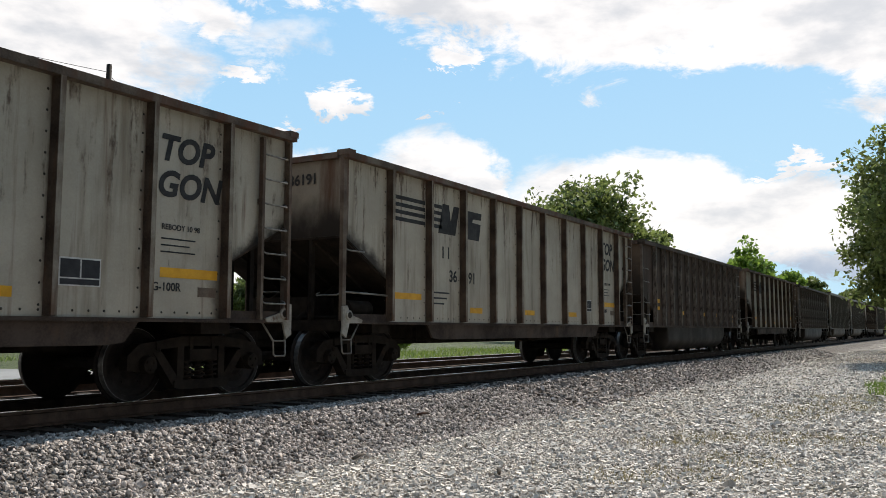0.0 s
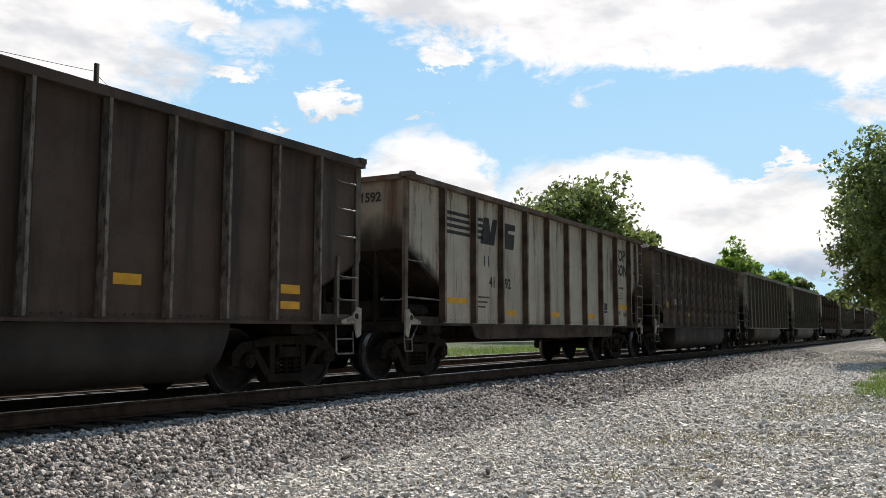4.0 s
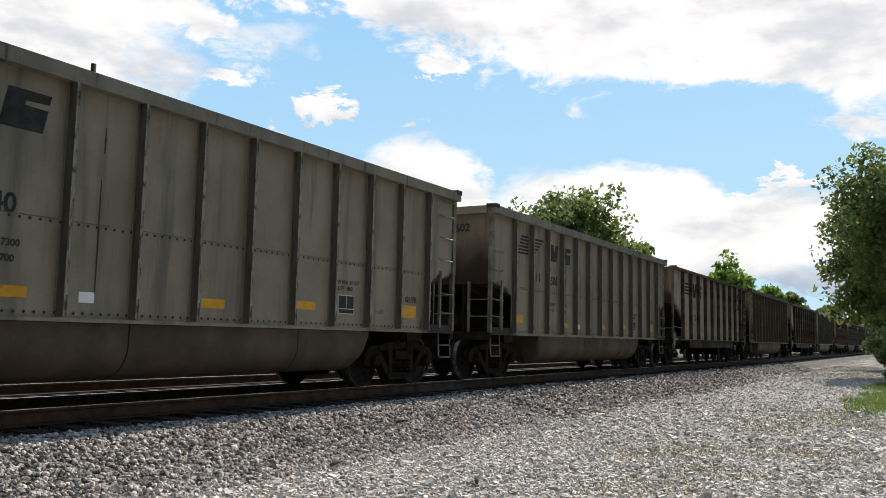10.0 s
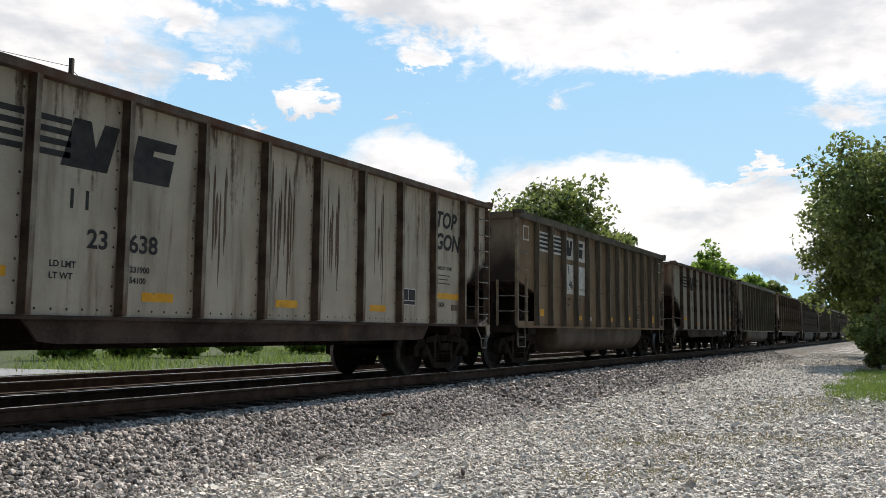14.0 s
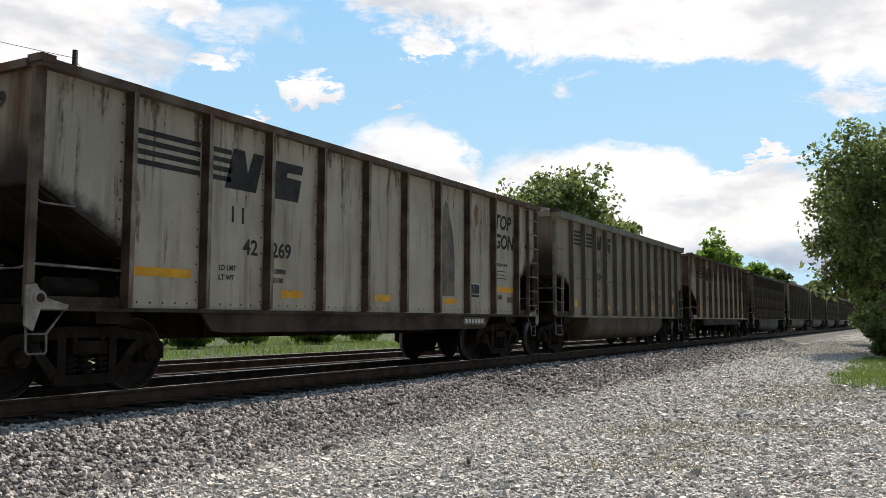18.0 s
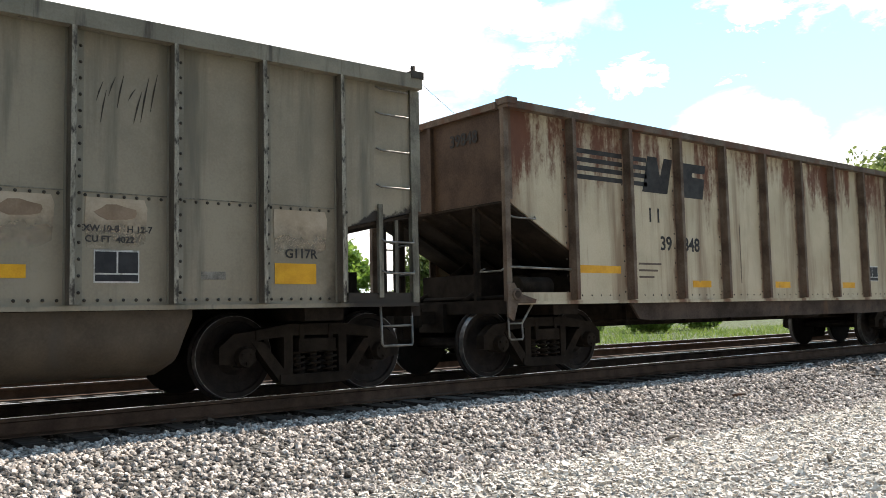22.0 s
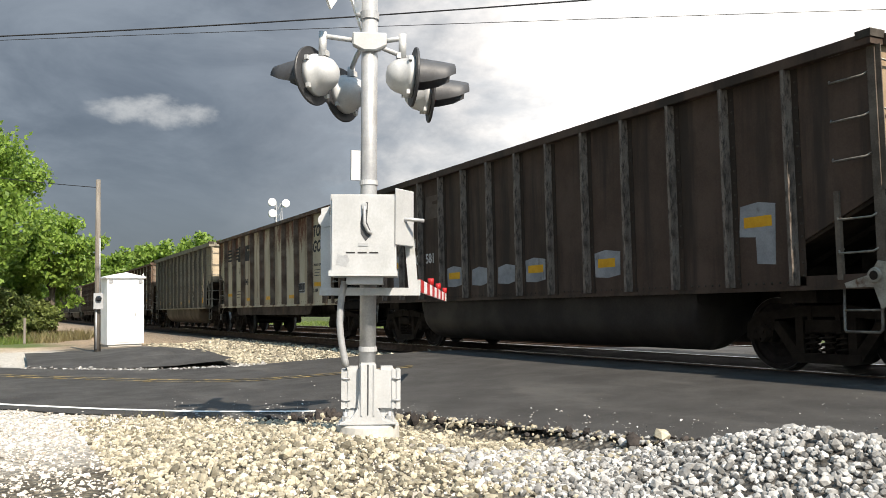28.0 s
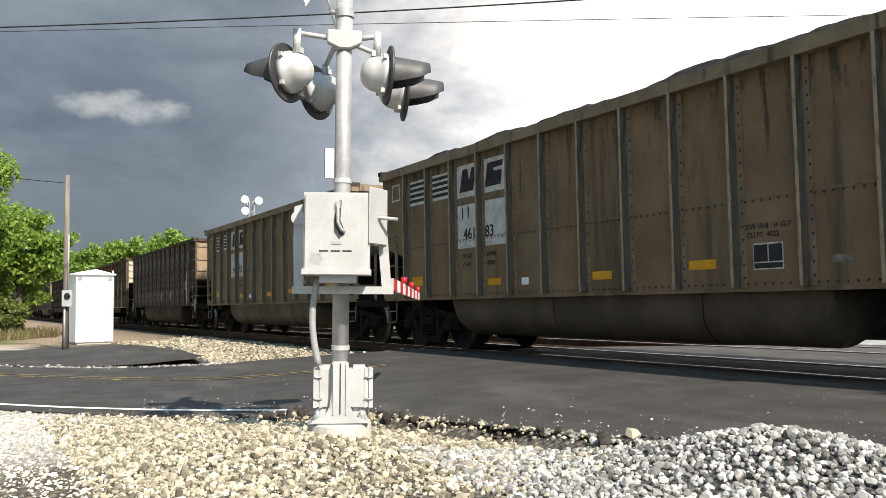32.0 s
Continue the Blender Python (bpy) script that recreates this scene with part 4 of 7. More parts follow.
def gondola(style, name):
    """A coal gondola from x = 0 (leading end) to LEN, rails at z = 0, near side at -y."""
    st = STYLE[style]
    car = tagged(new(name))
    P, top, rim = M[st["paint"]], st["top"], st["rim"]
    xs = post_xs(st)
    c0, c1 = st["cut"]
    f = st["first"]
    boxy = st["tub"] is not None
    for s in (-1, 1):
        bm = bmesh.new()
        prism(bm, [(0.03, c0), (f, c1), (f, FLOOR), (LEN - f, FLOOR), (LEN - f, c1), (LEN - 0.03, c0), (LEN - 0.03, top - 0.02), (0.03, top - 0.02)], "y", s * Y_SHEET, s * (Y_SHEET - 0.025))
        sheet = part("side_sheet", bm, P, car)
        bm = bmesh.new()
        y = -Y_SHEET
        spots = []
        for i, x in enumerate(xs):
            for j in range(16 if boxy else 11):
                z = 1.15 + j * (top - rim - 1.3) / (15 if boxy else 10)
                spots += [(x + 0.085, z)] if boxy else [(x - 0.095, z)]
        if boxy:
            x = f
            while x < LEN - f:
                spots.append((x, 1.08)); x += 0.118
                if style != "dark":
                    spots.append((x, 2.05))
        else:
            x = f
            while x < LEN - f:
                spots.append((x, 1.10)); x += 0.2
        rivets_into(bm, spots, y - 0.010 if boxy else y, 0.0155 if boxy else 0.0145)
        bmesh.ops.recalc_face_normals(bm, faces=bm.faces)
        tagged(part("rivets", bm, M["rivet"], sheet, "rows of small dark rivet heads", None if s < 0 else pose(LEN, 0, 0, 0, 0, 180)), kind="stuff")
        if boxy and style != "dark":
            part("seam", box(bmesh.new(), f, LEN - f, -Y_SHEET - 0.006, -Y_SHEET, 2.078, 2.088), M[st["post"]], sheet, "", None if s < 0 else pose(LEN, 0, 0, 0, 0, 180))
        # top rim, overhanging
        bm = box(bmesh.new(), 0, LEN, *sorted((s * (Y_SHEET - 0.08), s * Y_POST)), top - rim, top)
        part("top_chord", bevel(bm, 0.018, 2), M[st["flange"]] if boxy else M["rustpost"], car)
        for x0 in (-0.015, LEN - 0.165):
            bm = box(bmesh.new(), x0, x0 + 0.18, *sorted((s * (Y_SHEET - 0.10), s * (Y_POST + 0.012))), top - 0.05, top + 0.035)
            part("corner_cap", bevel(bm, 0.02, 2), M["rivet"] if boxy else M["rustpost"], car)
        # side sill
        bm = box(bmesh.new(), 0.05, LEN - 0.05, *sorted((s * (Y_SHEET - 0.10), s * (Y_SHEET + 0.035))), FLOOR - 0.045, FLOOR)
        box(bm, 0.05, f, *sorted((s * (Y_SHEET - 0.06), s * (Y_SHEET + 0.01))), FLOOR, FLOOR + 0.115)
        box(bm, LEN - f, LEN - 0.05, *sorted((s * (Y_SHEET - 0.06), s * (Y_SHEET + 0.01))), FLOOR, FLOOR + 0.115)
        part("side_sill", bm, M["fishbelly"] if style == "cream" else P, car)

        def stile(bm, w=0.030 if boxy else 0.045):
            """Hat-section post: a flange plate and a proud web."""
            y0 = -Y_SHEET
            box(bm, -0.050, 0.115, y0 - 0.010, y0 + 0.004, FLOOR + 0.01, top - rim)
            k = len(bm.faces)
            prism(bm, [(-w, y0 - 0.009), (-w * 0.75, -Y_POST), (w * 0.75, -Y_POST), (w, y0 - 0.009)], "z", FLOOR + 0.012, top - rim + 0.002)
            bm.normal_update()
            # flanks take a darker material than the front: post shade by colour
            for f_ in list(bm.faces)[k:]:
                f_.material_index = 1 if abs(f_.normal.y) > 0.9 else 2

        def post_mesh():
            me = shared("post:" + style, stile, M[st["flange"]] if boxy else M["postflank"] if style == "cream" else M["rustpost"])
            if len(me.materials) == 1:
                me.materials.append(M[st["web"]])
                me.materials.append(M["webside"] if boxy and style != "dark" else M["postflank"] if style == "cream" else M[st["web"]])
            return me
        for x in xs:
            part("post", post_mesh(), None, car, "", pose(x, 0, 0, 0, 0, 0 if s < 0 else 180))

        def corner(bm):
            y0 = -Y_SHEET
            box(bm, -0.03, 0.06, y0 - 0.03, y0 + 0.04, FLOOR, top - 0.02)
            box(bm, 0.06, 0.12, y0 - 0.012, y0 + 0.0, c0, top - rim)
        part("corner_post", shared("corner_post:" + style, corner, M[st["post"]]), None, car, "", pose(0.03, 0, 0) if s < 0 else pose(0.03, 0, 0, 0, 0, 180) @ pose(0, 0, 0))
        part("corner_post", shared("corner_post:" + style, corner, M[st["post"]]), None, car, "", pose(LEN - 0.03, 0, 0, 0, 0, 180) if s > 0 else pose(LEN - 0.09, 0, 0))

        def gusset(bm):
            """Poling-pocket plate with a round boss at the bottom corner; a dark disc paints the shade in its hole."""
            y0 = -Y_SHEET - 0.055
            prism(bm, [(-0.06, FLOOR - 0.20), (-0.06, FLOOR + 0.22), (0.06, FLOOR + 0.24), (0.16, FLOOR + 0.10), (0.46, FLOOR + 0.02), (0.44, FLOOR - 0.03), (0.12, FLOOR - 0.03), (0.04, FLOOR - 0.26)], "y", y0, y0 + 0.03)
            lathe(bm, [(y0 - 0.02, 0.05), (y0 - 0.018, 0.075), (y0, 0.085)], 12, "y", (0.10, 0, FLOOR + 0.09))
            k = len(bm.faces)
            # flat dark disc standing for the shade inside the hole
            lathe(bm, [(y0 - 0.024, 0.004), (y0 - 0.024, 0.048), (y0 - 0.019, 0.05)], 12, "y", (0.10, 0, FLOOR + 0.09))
            for f_ in list(bm.faces)[k:]:
                f_.material_index = 1
        g = shared("corner_gusset:" + style, gusset, M["rustpost"] if style == "rusty" else M["gusset"])
        if len(g.materials) == 1:
            g.materials.append(M["soot"])
        if not boxy or style == "dark":
            part("corner_gusset", g, None, car, "", pose(0.04, 0, 0) if s < 0 else pose(LEN - 0.04, 0, 0, 0, 0, 180))

            def turned(bm):
                gusset(bm)
                bmesh.ops.scale(bm, vec=(-1, 1, 1), verts=bm.verts)
                bmesh.ops.reverse_faces(bm, faces=bm.faces)
            g = shared("corner_gusset_turned:" + style, turned, M["rustpost"] if style == "rusty" else M["gusset"])
            if len(g.materials) == 1:
                g.materials.append(M["soot"])
            part("corner_gusset", g, None, car, "", pose(LEN - 0.04, 0, 0) if s < 0 else pose(0.04, 0, 0, 0, 0, 180))
    # ends: upper sheet, slope sheet, sills
    for e in (0, 1):
        def put(bm, nm, mat, lab=""):
            return part(nm, bm, mat, car, lab, None if e == 0 else pose(LEN, 0, 0, 0, 0, 180))
        bm = box(bmesh.new(), 0.03, 0.055, -Y_SHEET + 0.026, Y_SHEET - 0.026, c0 - 0.02, top - 0.02)
        # leading ends take the shaded copies, trailing ends the sunlit ones
        skin = M["shadedend"] if e == 0 and style in ("olive", "brown", "taupe") else M["shadedrust"] if e == 0 and style == "rusty" else M["shadedcream"] if e == 0 and style == "cream" else M["darkend"] if e == 0 else M["litend"] if style in ("brown", "taupe", "dark") else M["rustyend"] if style == "rusty" else M[st["end"]]
        end = put(bm, "end_sheet", skin, "plain sooty end wall, sun or shade put into its colour")
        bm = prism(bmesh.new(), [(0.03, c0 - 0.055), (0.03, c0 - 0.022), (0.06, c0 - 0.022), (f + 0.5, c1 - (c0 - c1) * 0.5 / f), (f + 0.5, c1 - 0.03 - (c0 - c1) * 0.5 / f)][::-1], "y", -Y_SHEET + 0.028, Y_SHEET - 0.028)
        put(bm, "slope_sheet", M["soot"], "near-black slope sheet under the end")
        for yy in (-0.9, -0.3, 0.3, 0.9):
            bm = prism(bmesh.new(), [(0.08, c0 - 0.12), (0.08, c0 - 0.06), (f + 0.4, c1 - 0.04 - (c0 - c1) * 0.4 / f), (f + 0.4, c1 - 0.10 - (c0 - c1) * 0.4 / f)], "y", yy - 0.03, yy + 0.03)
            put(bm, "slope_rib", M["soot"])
        for yy in (-0.75, 0.0, 0.75) if style == "dark" else (0.0,):
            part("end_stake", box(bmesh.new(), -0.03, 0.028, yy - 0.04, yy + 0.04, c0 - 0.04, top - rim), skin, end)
        put(bevel(box(bmesh.new(), -0.04, 0.10, -Y_SHEET + 0.082, Y_SHEET - 0.082, top - rim + 0.004, top - 0.004), 0.015, 1), "end_rim", M[st["flange"]] if boxy else M["rustpost"])
        put(box(bmesh.new(), 0.0, 0.14, -Y_SHEET, Y_SHEET, FLOOR - 0.16, FLOOR + 0.02), "end_sill", M["iron"])
        bm = bmesh.new()
        for yy in (-0.55, 0.55):
            tube(bm, [(0.10, yy, FLOOR), (f * 0.9, yy, c1 - 0.08)], 0.045, 6)
            box(bm, 0.04, 0.12, yy * 1.6 - 0.03, yy * 1.6 + 0.03, FLOOR, c0)
        box(bm, f + 0.42, f + 0.46, -Y_SHEET + 0.03, Y_SHEET - 0.03, FLOOR, c1)
        put(bm, "end_bracing", M["iron"], "dark struts under the slope sheet")
        bm = bevel(box(bmesh.new(), 0.30, 0.98, -0.62, 0.62, FLOOR + 0.02, FLOOR + 0.40), 0.05, 2)
        tube(bm, [(0.42, -1.28, FLOOR + 0.20), (1.02, -1.28, FLOOR + 0.20)], 0.14, 12)
        tube(bm, [(0.24, -1.3, FLOOR + 0.06), (0.24, 1.3, FLOOR + 0.06)], 0.03, 6)
        put(bm, "brake_equipment", M["iron"], "dark brake reservoir and valves on the end platform")
        put(shared("coupler", coupler, M["iron"]), "coupler", None)
        put(shared("brake_hose", hose, M["iron"]), "brake_hose", None)
    # under the floor
    bm = box(bmesh.new(), 0.1, LEN - 0.1, -0.20, 0.20, 0.62, 1.02)
    box(bm, 0.3, LEN - 0.3, -Y_SHEET + 0.1, Y_SHEET - 0.1, FLOOR - 0.02, FLOOR + 0.06)
    box(bm, 1.0, 1.5, -Y_SHEET + 0.12, Y_SHEET - 0.12, 0.84, FLOOR - 0.02)
    box(bm, LEN - 1.5, LEN - 1.0, -Y_SHEET + 0.12, Y_SHEET - 0.12, 0.84, FLOOR - 0.02)
    part("centre_sill", bm, M["iron"], car)
    if st["tub"]:
        lo = 0.33 if st["tub"] == "tub" else 0.22
        arc = [(math.cos(a), math.sin(a)) for a in [i * math.pi / 2 / 7 for i in range(8)]]
        prof = [(0.24, FLOOR - 0.05)] + [(1.0 - 0.55 * (1 - 0) * 0 - 0.66 * cs, lo + 0.36 * (1 - sn)) for cs, sn in arc] + [(1.0 + 0.46 * sn, lo + 0.42 * (1 - cs)) for cs, sn in arc] + [(1.46, FLOOR - 0.05)]
        for s in (-1, 1):
            bm = bmesh.new()
            rings = []
            for x, k in ((2.80, 0.25), (2.90, 0.86), (3.05, 1.0), (LEN / 2, 1.0), (LEN - 3.05, 1.0), (LEN - 2.90, 0.86), (LEN - 2.80, 0.25)):
                rings.append([bm.verts.new((x, s * yy, FLOOR - 0.05 + (zz - FLOOR + 0.05) * k)) for yy, zz in prof])
            for a, b in zip(rings, rings[1:]):
                for i in range(len(prof) - 1):
                    q = bm.faces.new((a[i], a[i + 1], b[i + 1], b[i]))
                    q.smooth = True
            bm.faces.new(rings[0])
            bm.faces.new(rings[-1])
            bmesh.ops.recalc_face_normals(bm, faces=bm.faces)
            t = part("tub", bm, M[st["tub"]], car, "rounded steel tub hanging between the trucks")
            for xx in () if style == "dark" else (LEN / 2 - 0.9, LEN / 2 + 2.2):
                bm = bmesh.new()
                for (ya, za), (yb, zb) in zip(prof[8:], prof[9:]):
                    v = [bm.verts.new(p) for p in ((xx, s * (ya + 0.004), za - 0.004), (xx + 0.02, s * (ya + 0.004), za - 0.004), (xx + 0.02, s * (yb + 0.004), zb - 0.004), (xx, s * (yb + 0.004), zb - 0.004))]
                    bm.faces.new(v)
                part("weld_seam", bm, M["iron"], t)
    else:
        for s in (-1, 1):
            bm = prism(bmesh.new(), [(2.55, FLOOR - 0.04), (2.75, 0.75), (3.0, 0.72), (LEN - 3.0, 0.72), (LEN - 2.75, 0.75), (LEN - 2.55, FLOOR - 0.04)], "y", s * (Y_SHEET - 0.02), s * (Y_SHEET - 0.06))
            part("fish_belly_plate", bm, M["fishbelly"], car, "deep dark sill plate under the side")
        bm = bmesh.new()
        tube(bm, [(2.4, -0.7, 0.72), (LEN - 2.4, -0.7, 0.72)], 0.022, 6)
        tube(bm, [(8.4, -0.7, 0.70), (9.6, -0.7, 0.70)], 0.05, 8)
        for x in (3.4, 5.0, 6.4, 8.0):
            box(bm, x - 0.02, x + 0.02, -0.74, -0.66, 0.66, 0.95)
        part("brake_rigging", bm, M["iron"], car)
    # ladders, grab irons and stirrups
    def rung(bm):
        tube(bm, [(0, 0.06, 0.0), (0, -0.005, -0.02), (0.03, -0.05, -0.05), (0.43, -0.05, -0.05), (0.46, -0.005, -0.02), (0.46, 0.06, 0.0)], 0.0125, 6)
    R = shared("grab_iron", rung, M["steelbar"])

    def stirrup(bm):
        tube(bm, [(0, 0, FLOOR - 0.02), (0, -0.02, 0.56), (0.02, -0.03, 0.53), (0.42, -0.03, 0.53), (0.44, -0.02, 0.56), (0.44, 0, FLOOR - 0.02)], 0.016, 6)
        tube(bm, [(0, -0.012, 0.76), (0.44, -0.012, 0.76)], 0.013, 6)

    def sill_step(bm):
        """Narrow step hung by one straight and one slanting leg."""
        tube(bm, [(0, 0, FLOOR - 0.10), (0, -0.02, 0.56), (0.02, -0.03, 0.53), (0.22, -0.03, 0.53), (0.24, -0.02, 0.56), (0.24, -0.01, 0.74), (0.46, 0.0, FLOOR - 0.03)], 0.014, 6)
        tube(bm, [(0, -0.012, 0.74), (0.24, -0.012, 0.74)], 0.011, 6)
    for s in (-1, 1):
        flip = Matrix() if s < 0 else pose(LEN, 0, 0, 0, 0, 180)
        if boxy:
            for x0, zs in ((0.14, (2.42, 2.82)), (LEN - 0.60, (2.42, 2.85, 3.28, 3.58))):
                for z in zs:
                    part("grab_iron", R, None, car, "", flip @ pose(x0, -Y_SHEET - 0.0, z))
            for x0 in (0.10, LEN - 0.58):
                bm = box(bmesh.new(), x0 + (0.45 if x0 < 1 else -0.02), x0 + (0.51 if x0 < 1 else 0.04), -Y_SHEET - 0.03, -Y_SHEET + 0.02, FLOOR + 0.06, c0 + 0.05)
                part("ladder_stile", bm, M[st["post"]], car, "", flip.copy())
                for z in (1.42, 1.78):
                    part("grab_iron", R, None, car, "", flip @ pose(x0 + 0.02, -Y_SHEET - 0.02, z))
        else:
            bm = bmesh.new()
            for x0 in (LEN - 0.64, LEN - 0.10):
                box(bm, x0 - 0.025, x0 + 0.025, -Y_SHEET - 0.10, -Y_SHEET - 0.03, FLOOR + 0.0, top - rim - 0.05)
                box(bm, x0 - 0.02, x0 + 0.02, -Y_SHEET - 0.03, -Y_SHEET + 0.01, 2.6, 2.68)
            part("ladder_stile", bm, M[st["post"]], car, "", flip.copy())
            for i in range(7):
                part("grab_iron", R, None, car, "", flip @ pose(LEN - 0.60, -Y_SHEET - 0.05, 1.30 + i * 0.34))
            bm = tube(bmesh.new(), [(0.05, -Y_SHEET - 0.02, 1.48), (f, -Y_SHEET - 0.02, 1.46)], 0.017, 6)
            part("hand_rail", bm, M["steelbar"], car, "", flip.copy())
            part("grab_iron", R, None, car, "", flip @ pose(0.10, -Y_SHEET, 2.18))
        for x0 in () if boxy else (0.04, LEN - 0.04):
            part("stirrup", shared("stirrup:slant", sill_step, M["steelbar"]), None, car, "", flip @ pose(x0, -Y_SHEET + 0.02, 0) @ (Matrix() if x0 < 1 else Matrix.Scale(-1, 4, (1, 0, 0))))
        for x0 in (0.10, LEN - 0.56) if boxy else ():
            part("stirrup", shared("stirrup", stirrup, M["steelbar" if style != "dark" else "iron"]), None, car, "", flip @ pose(x0, -Y_SHEET + 0.02, 0))
    # end ladders at the near corner, hand rails and the hand brake
    for e in (0, 1):
        turned = Matrix() if e == 0 else pose(LEN, 0, 0, 0, 0, 180)
        y0 = -1.04 if e == 0 else 1.50
        zs = ((1.42, 1.78) if boxy else (1.48,)) + (() if e == 0 else (2.45, 2.88, 3.40) if boxy else (2.70, 3.05, 3.40))
        for z in zs:
            part("grab_iron", R, None, car, "", turned @ pose(0.02, y0, z, 0, 0, -90))
        if boxy:
            bm = box(bmesh.new(), -0.02, 0.03, *sorted((y0 + (-0.02 if e == 0 else -0.42), y0 + (0.03 if e == 0 else -0.47))), FLOOR, c0)
            part("end_ladder_stile", bm, M[st["post"]], car, "", turned.copy())
    if boxy and style != "dark":
        for z, y1 in ((2.62, 1.25), (2.36, 0.95)):
            bm = tube(bmesh.new(), [(LEN - 0.05, -0.86, z + 0.02), (LEN + 0.09, -0.86, z), (LEN + 0.10, -0.80, z - 0.01), (LEN + 0.10, y1, z - 0.06), (LEN - 0.05, y1 + 0.04, z - 0.06)], 0.013, 6)
            part("end_rail", bm, M["steelbar"], car)
    if style == "dark":
        hub = part("hand_brake", bevel(box(bmesh.new(), LEN - 0.02, LEN + 0.13, -0.66, -0.36, 2.62, 3.22), 0.03, 2), M["iron"], car, "black hand brake gear box with a spoked wheel")
        ring = [(LEN + 0.19, -0.44 + 0.27 * math.cos(q * math.pi / 12), 3.06 + 0.27 * math.sin(q * math.pi / 12)) for q in range(25)]
        part("brake_wheel", tube(bmesh.new(), ring, 0.020, 6), M["steelbar"], hub, "worn steel hand wheel")
        for q in range(6):
            w_ = q * math.pi / 3
            part("spoke", tube(bmesh.new(), [(LEN + 0.17, -0.44, 3.06), (LEN + 0.19, -0.44 + 0.26 * math.cos(w_), 3.06 + 0.26 * math.sin(w_))], 0.016, 6), M["steelbar"], hub)
        part("brake_rod", tube(bmesh.new(), [(LEN + 0.05, -0.50, 2.62), (LEN + 0.05, -0.50, 1.10)], 0.018, 6), M["iron"], car)
        bm = bmesh.new()
        for q in range(5):
            box(bm, LEN + 0.02 + q * 0.065, LEN + 0.06 + q * 0.065, -0.95, 0.10, c0 + 0.02, c0 + 0.05)
        box(bm, LEN - 0.01, LEN + 0.34, -0.96, -0.92, c0 - 0.02, c0 + 0.06)
        box(bm, LEN - 0.01, LEN + 0.34, 0.08, 0.12, c0 - 0.02, c0 + 0.06)
        part("brake_platform", bm, M["iron"], car, "open steel brake step")
    return car


def marking(car, x0, x1, z0, z1, mat, name="reflector", label="", y=None):
    bm = box(bmesh.new(), x0, x1, -(y or Y_SHEET) - 0.005, -(y or Y_SHEET) - 0.001, z0, z1)
    return part(name, bm, M[mat], car, label)


def panel(st, i, margin=0.10):
    """Free width between post i and the next."""
    xs = post_xs(st)
    return xs[i] + margin, xs[i + 1] - margin


def emblem(car, st, i0, z0, z1, mat, panels=(None,)):
    """Railway emblem: four stripes running into two slanted blocks."""
    xs = post_xs(st)
    a, b = xs[i0] + 0.085, xs[i0 + 1] - 0.08
    h = (z1 - z0) / 9
    rows = [(z0 + h * (1 + 2 * k), z0 + h * (2.1 + 2 * k)) for k in range(4)]
    for k, (lo, hi) in enumerate(rows):
        marking(car, a, b, lo, hi, mat, "stripe", "black painted stripe")
    return rows


def slab(car, poly, mat, name="emblem_block", label="black painted emblem block"):
    bm = prism(bmesh.new(), poly, "y", -Y_SHEET - 0.005, -Y_SHEET - 0.001)
    return part(name, bm, M[mat], car, label)


def lettering(car, text, x, z, size, mat="ink", slant=0.0, bold=0.0):
    return part("lettering", words(text, size, M[mat], slant, bold + size * 0.022), None, car, "", (x, -Y_SHEET - 0.005, z))


def data_bars(car, x, z, n, w, mat="ink", pitch=0.10):
    for i in range(n):
        marking(car, x, x + w * (1.0 - 0.17 * (i % 3)), z - i * pitch, z - i * pitch + 0.030, mat, "stencil_line", "small worn stencilled lines")


def data_plate(car, x, z, w=0.52, h=0.31):
    p = marking(car, x, x + w, z, z + h, "chalk", "data_plate", "black consolidated data plate in a white frame")
    for a, b, c, d in ((0.03, 0.49, 0.30, 0.94), (0.53, 0.97, 0.30, 0.94), (0.03, 0.97, 0.05, 0.25)):
        part("data_field", box(bmesh.new(), x + w * a, x + w * b, -Y_SHEET - 0.008, -Y_SHEET - 0.005, z + h * c, z + h * d), M["plate"], p)
    return p


def shape_a(car, st, x, z0, z1, w, mat):
    """First emblem block: a slanted slab with one wedge cut out of its top."""
    t = (z1 - z0) * 0.28
    slab(car, [(x, z0), (x + w, z0), (x + w + t, z1), (x + w * 0.66 + t, z1), (x + w * 0.60 + t * 0.5, z0 + (z1 - z0) * 0.45), (x + w * 0.36 + t, z1), (x + t, z1)], mat)


def shape_b(car, st, x, z0, z1, w, mat):
    """Second emblem block: a slanted slab with one slot cut into its side."""
    h = z1 - z0
    t = h * 0.2
    slab(car, [(x, z0), (x + w, z0), (x + w + t * 0.62, z0 + h * 0.60), (x + w * 0.45 + t * 0.62, z0 + h * 0.62), (x + w * 0.45 + t * 0.75, z0 + h * 0.74), (x + w + t * 0.75, z0 + h * 0.76), (x + w + t, z1), (x + t, z1)], mat)


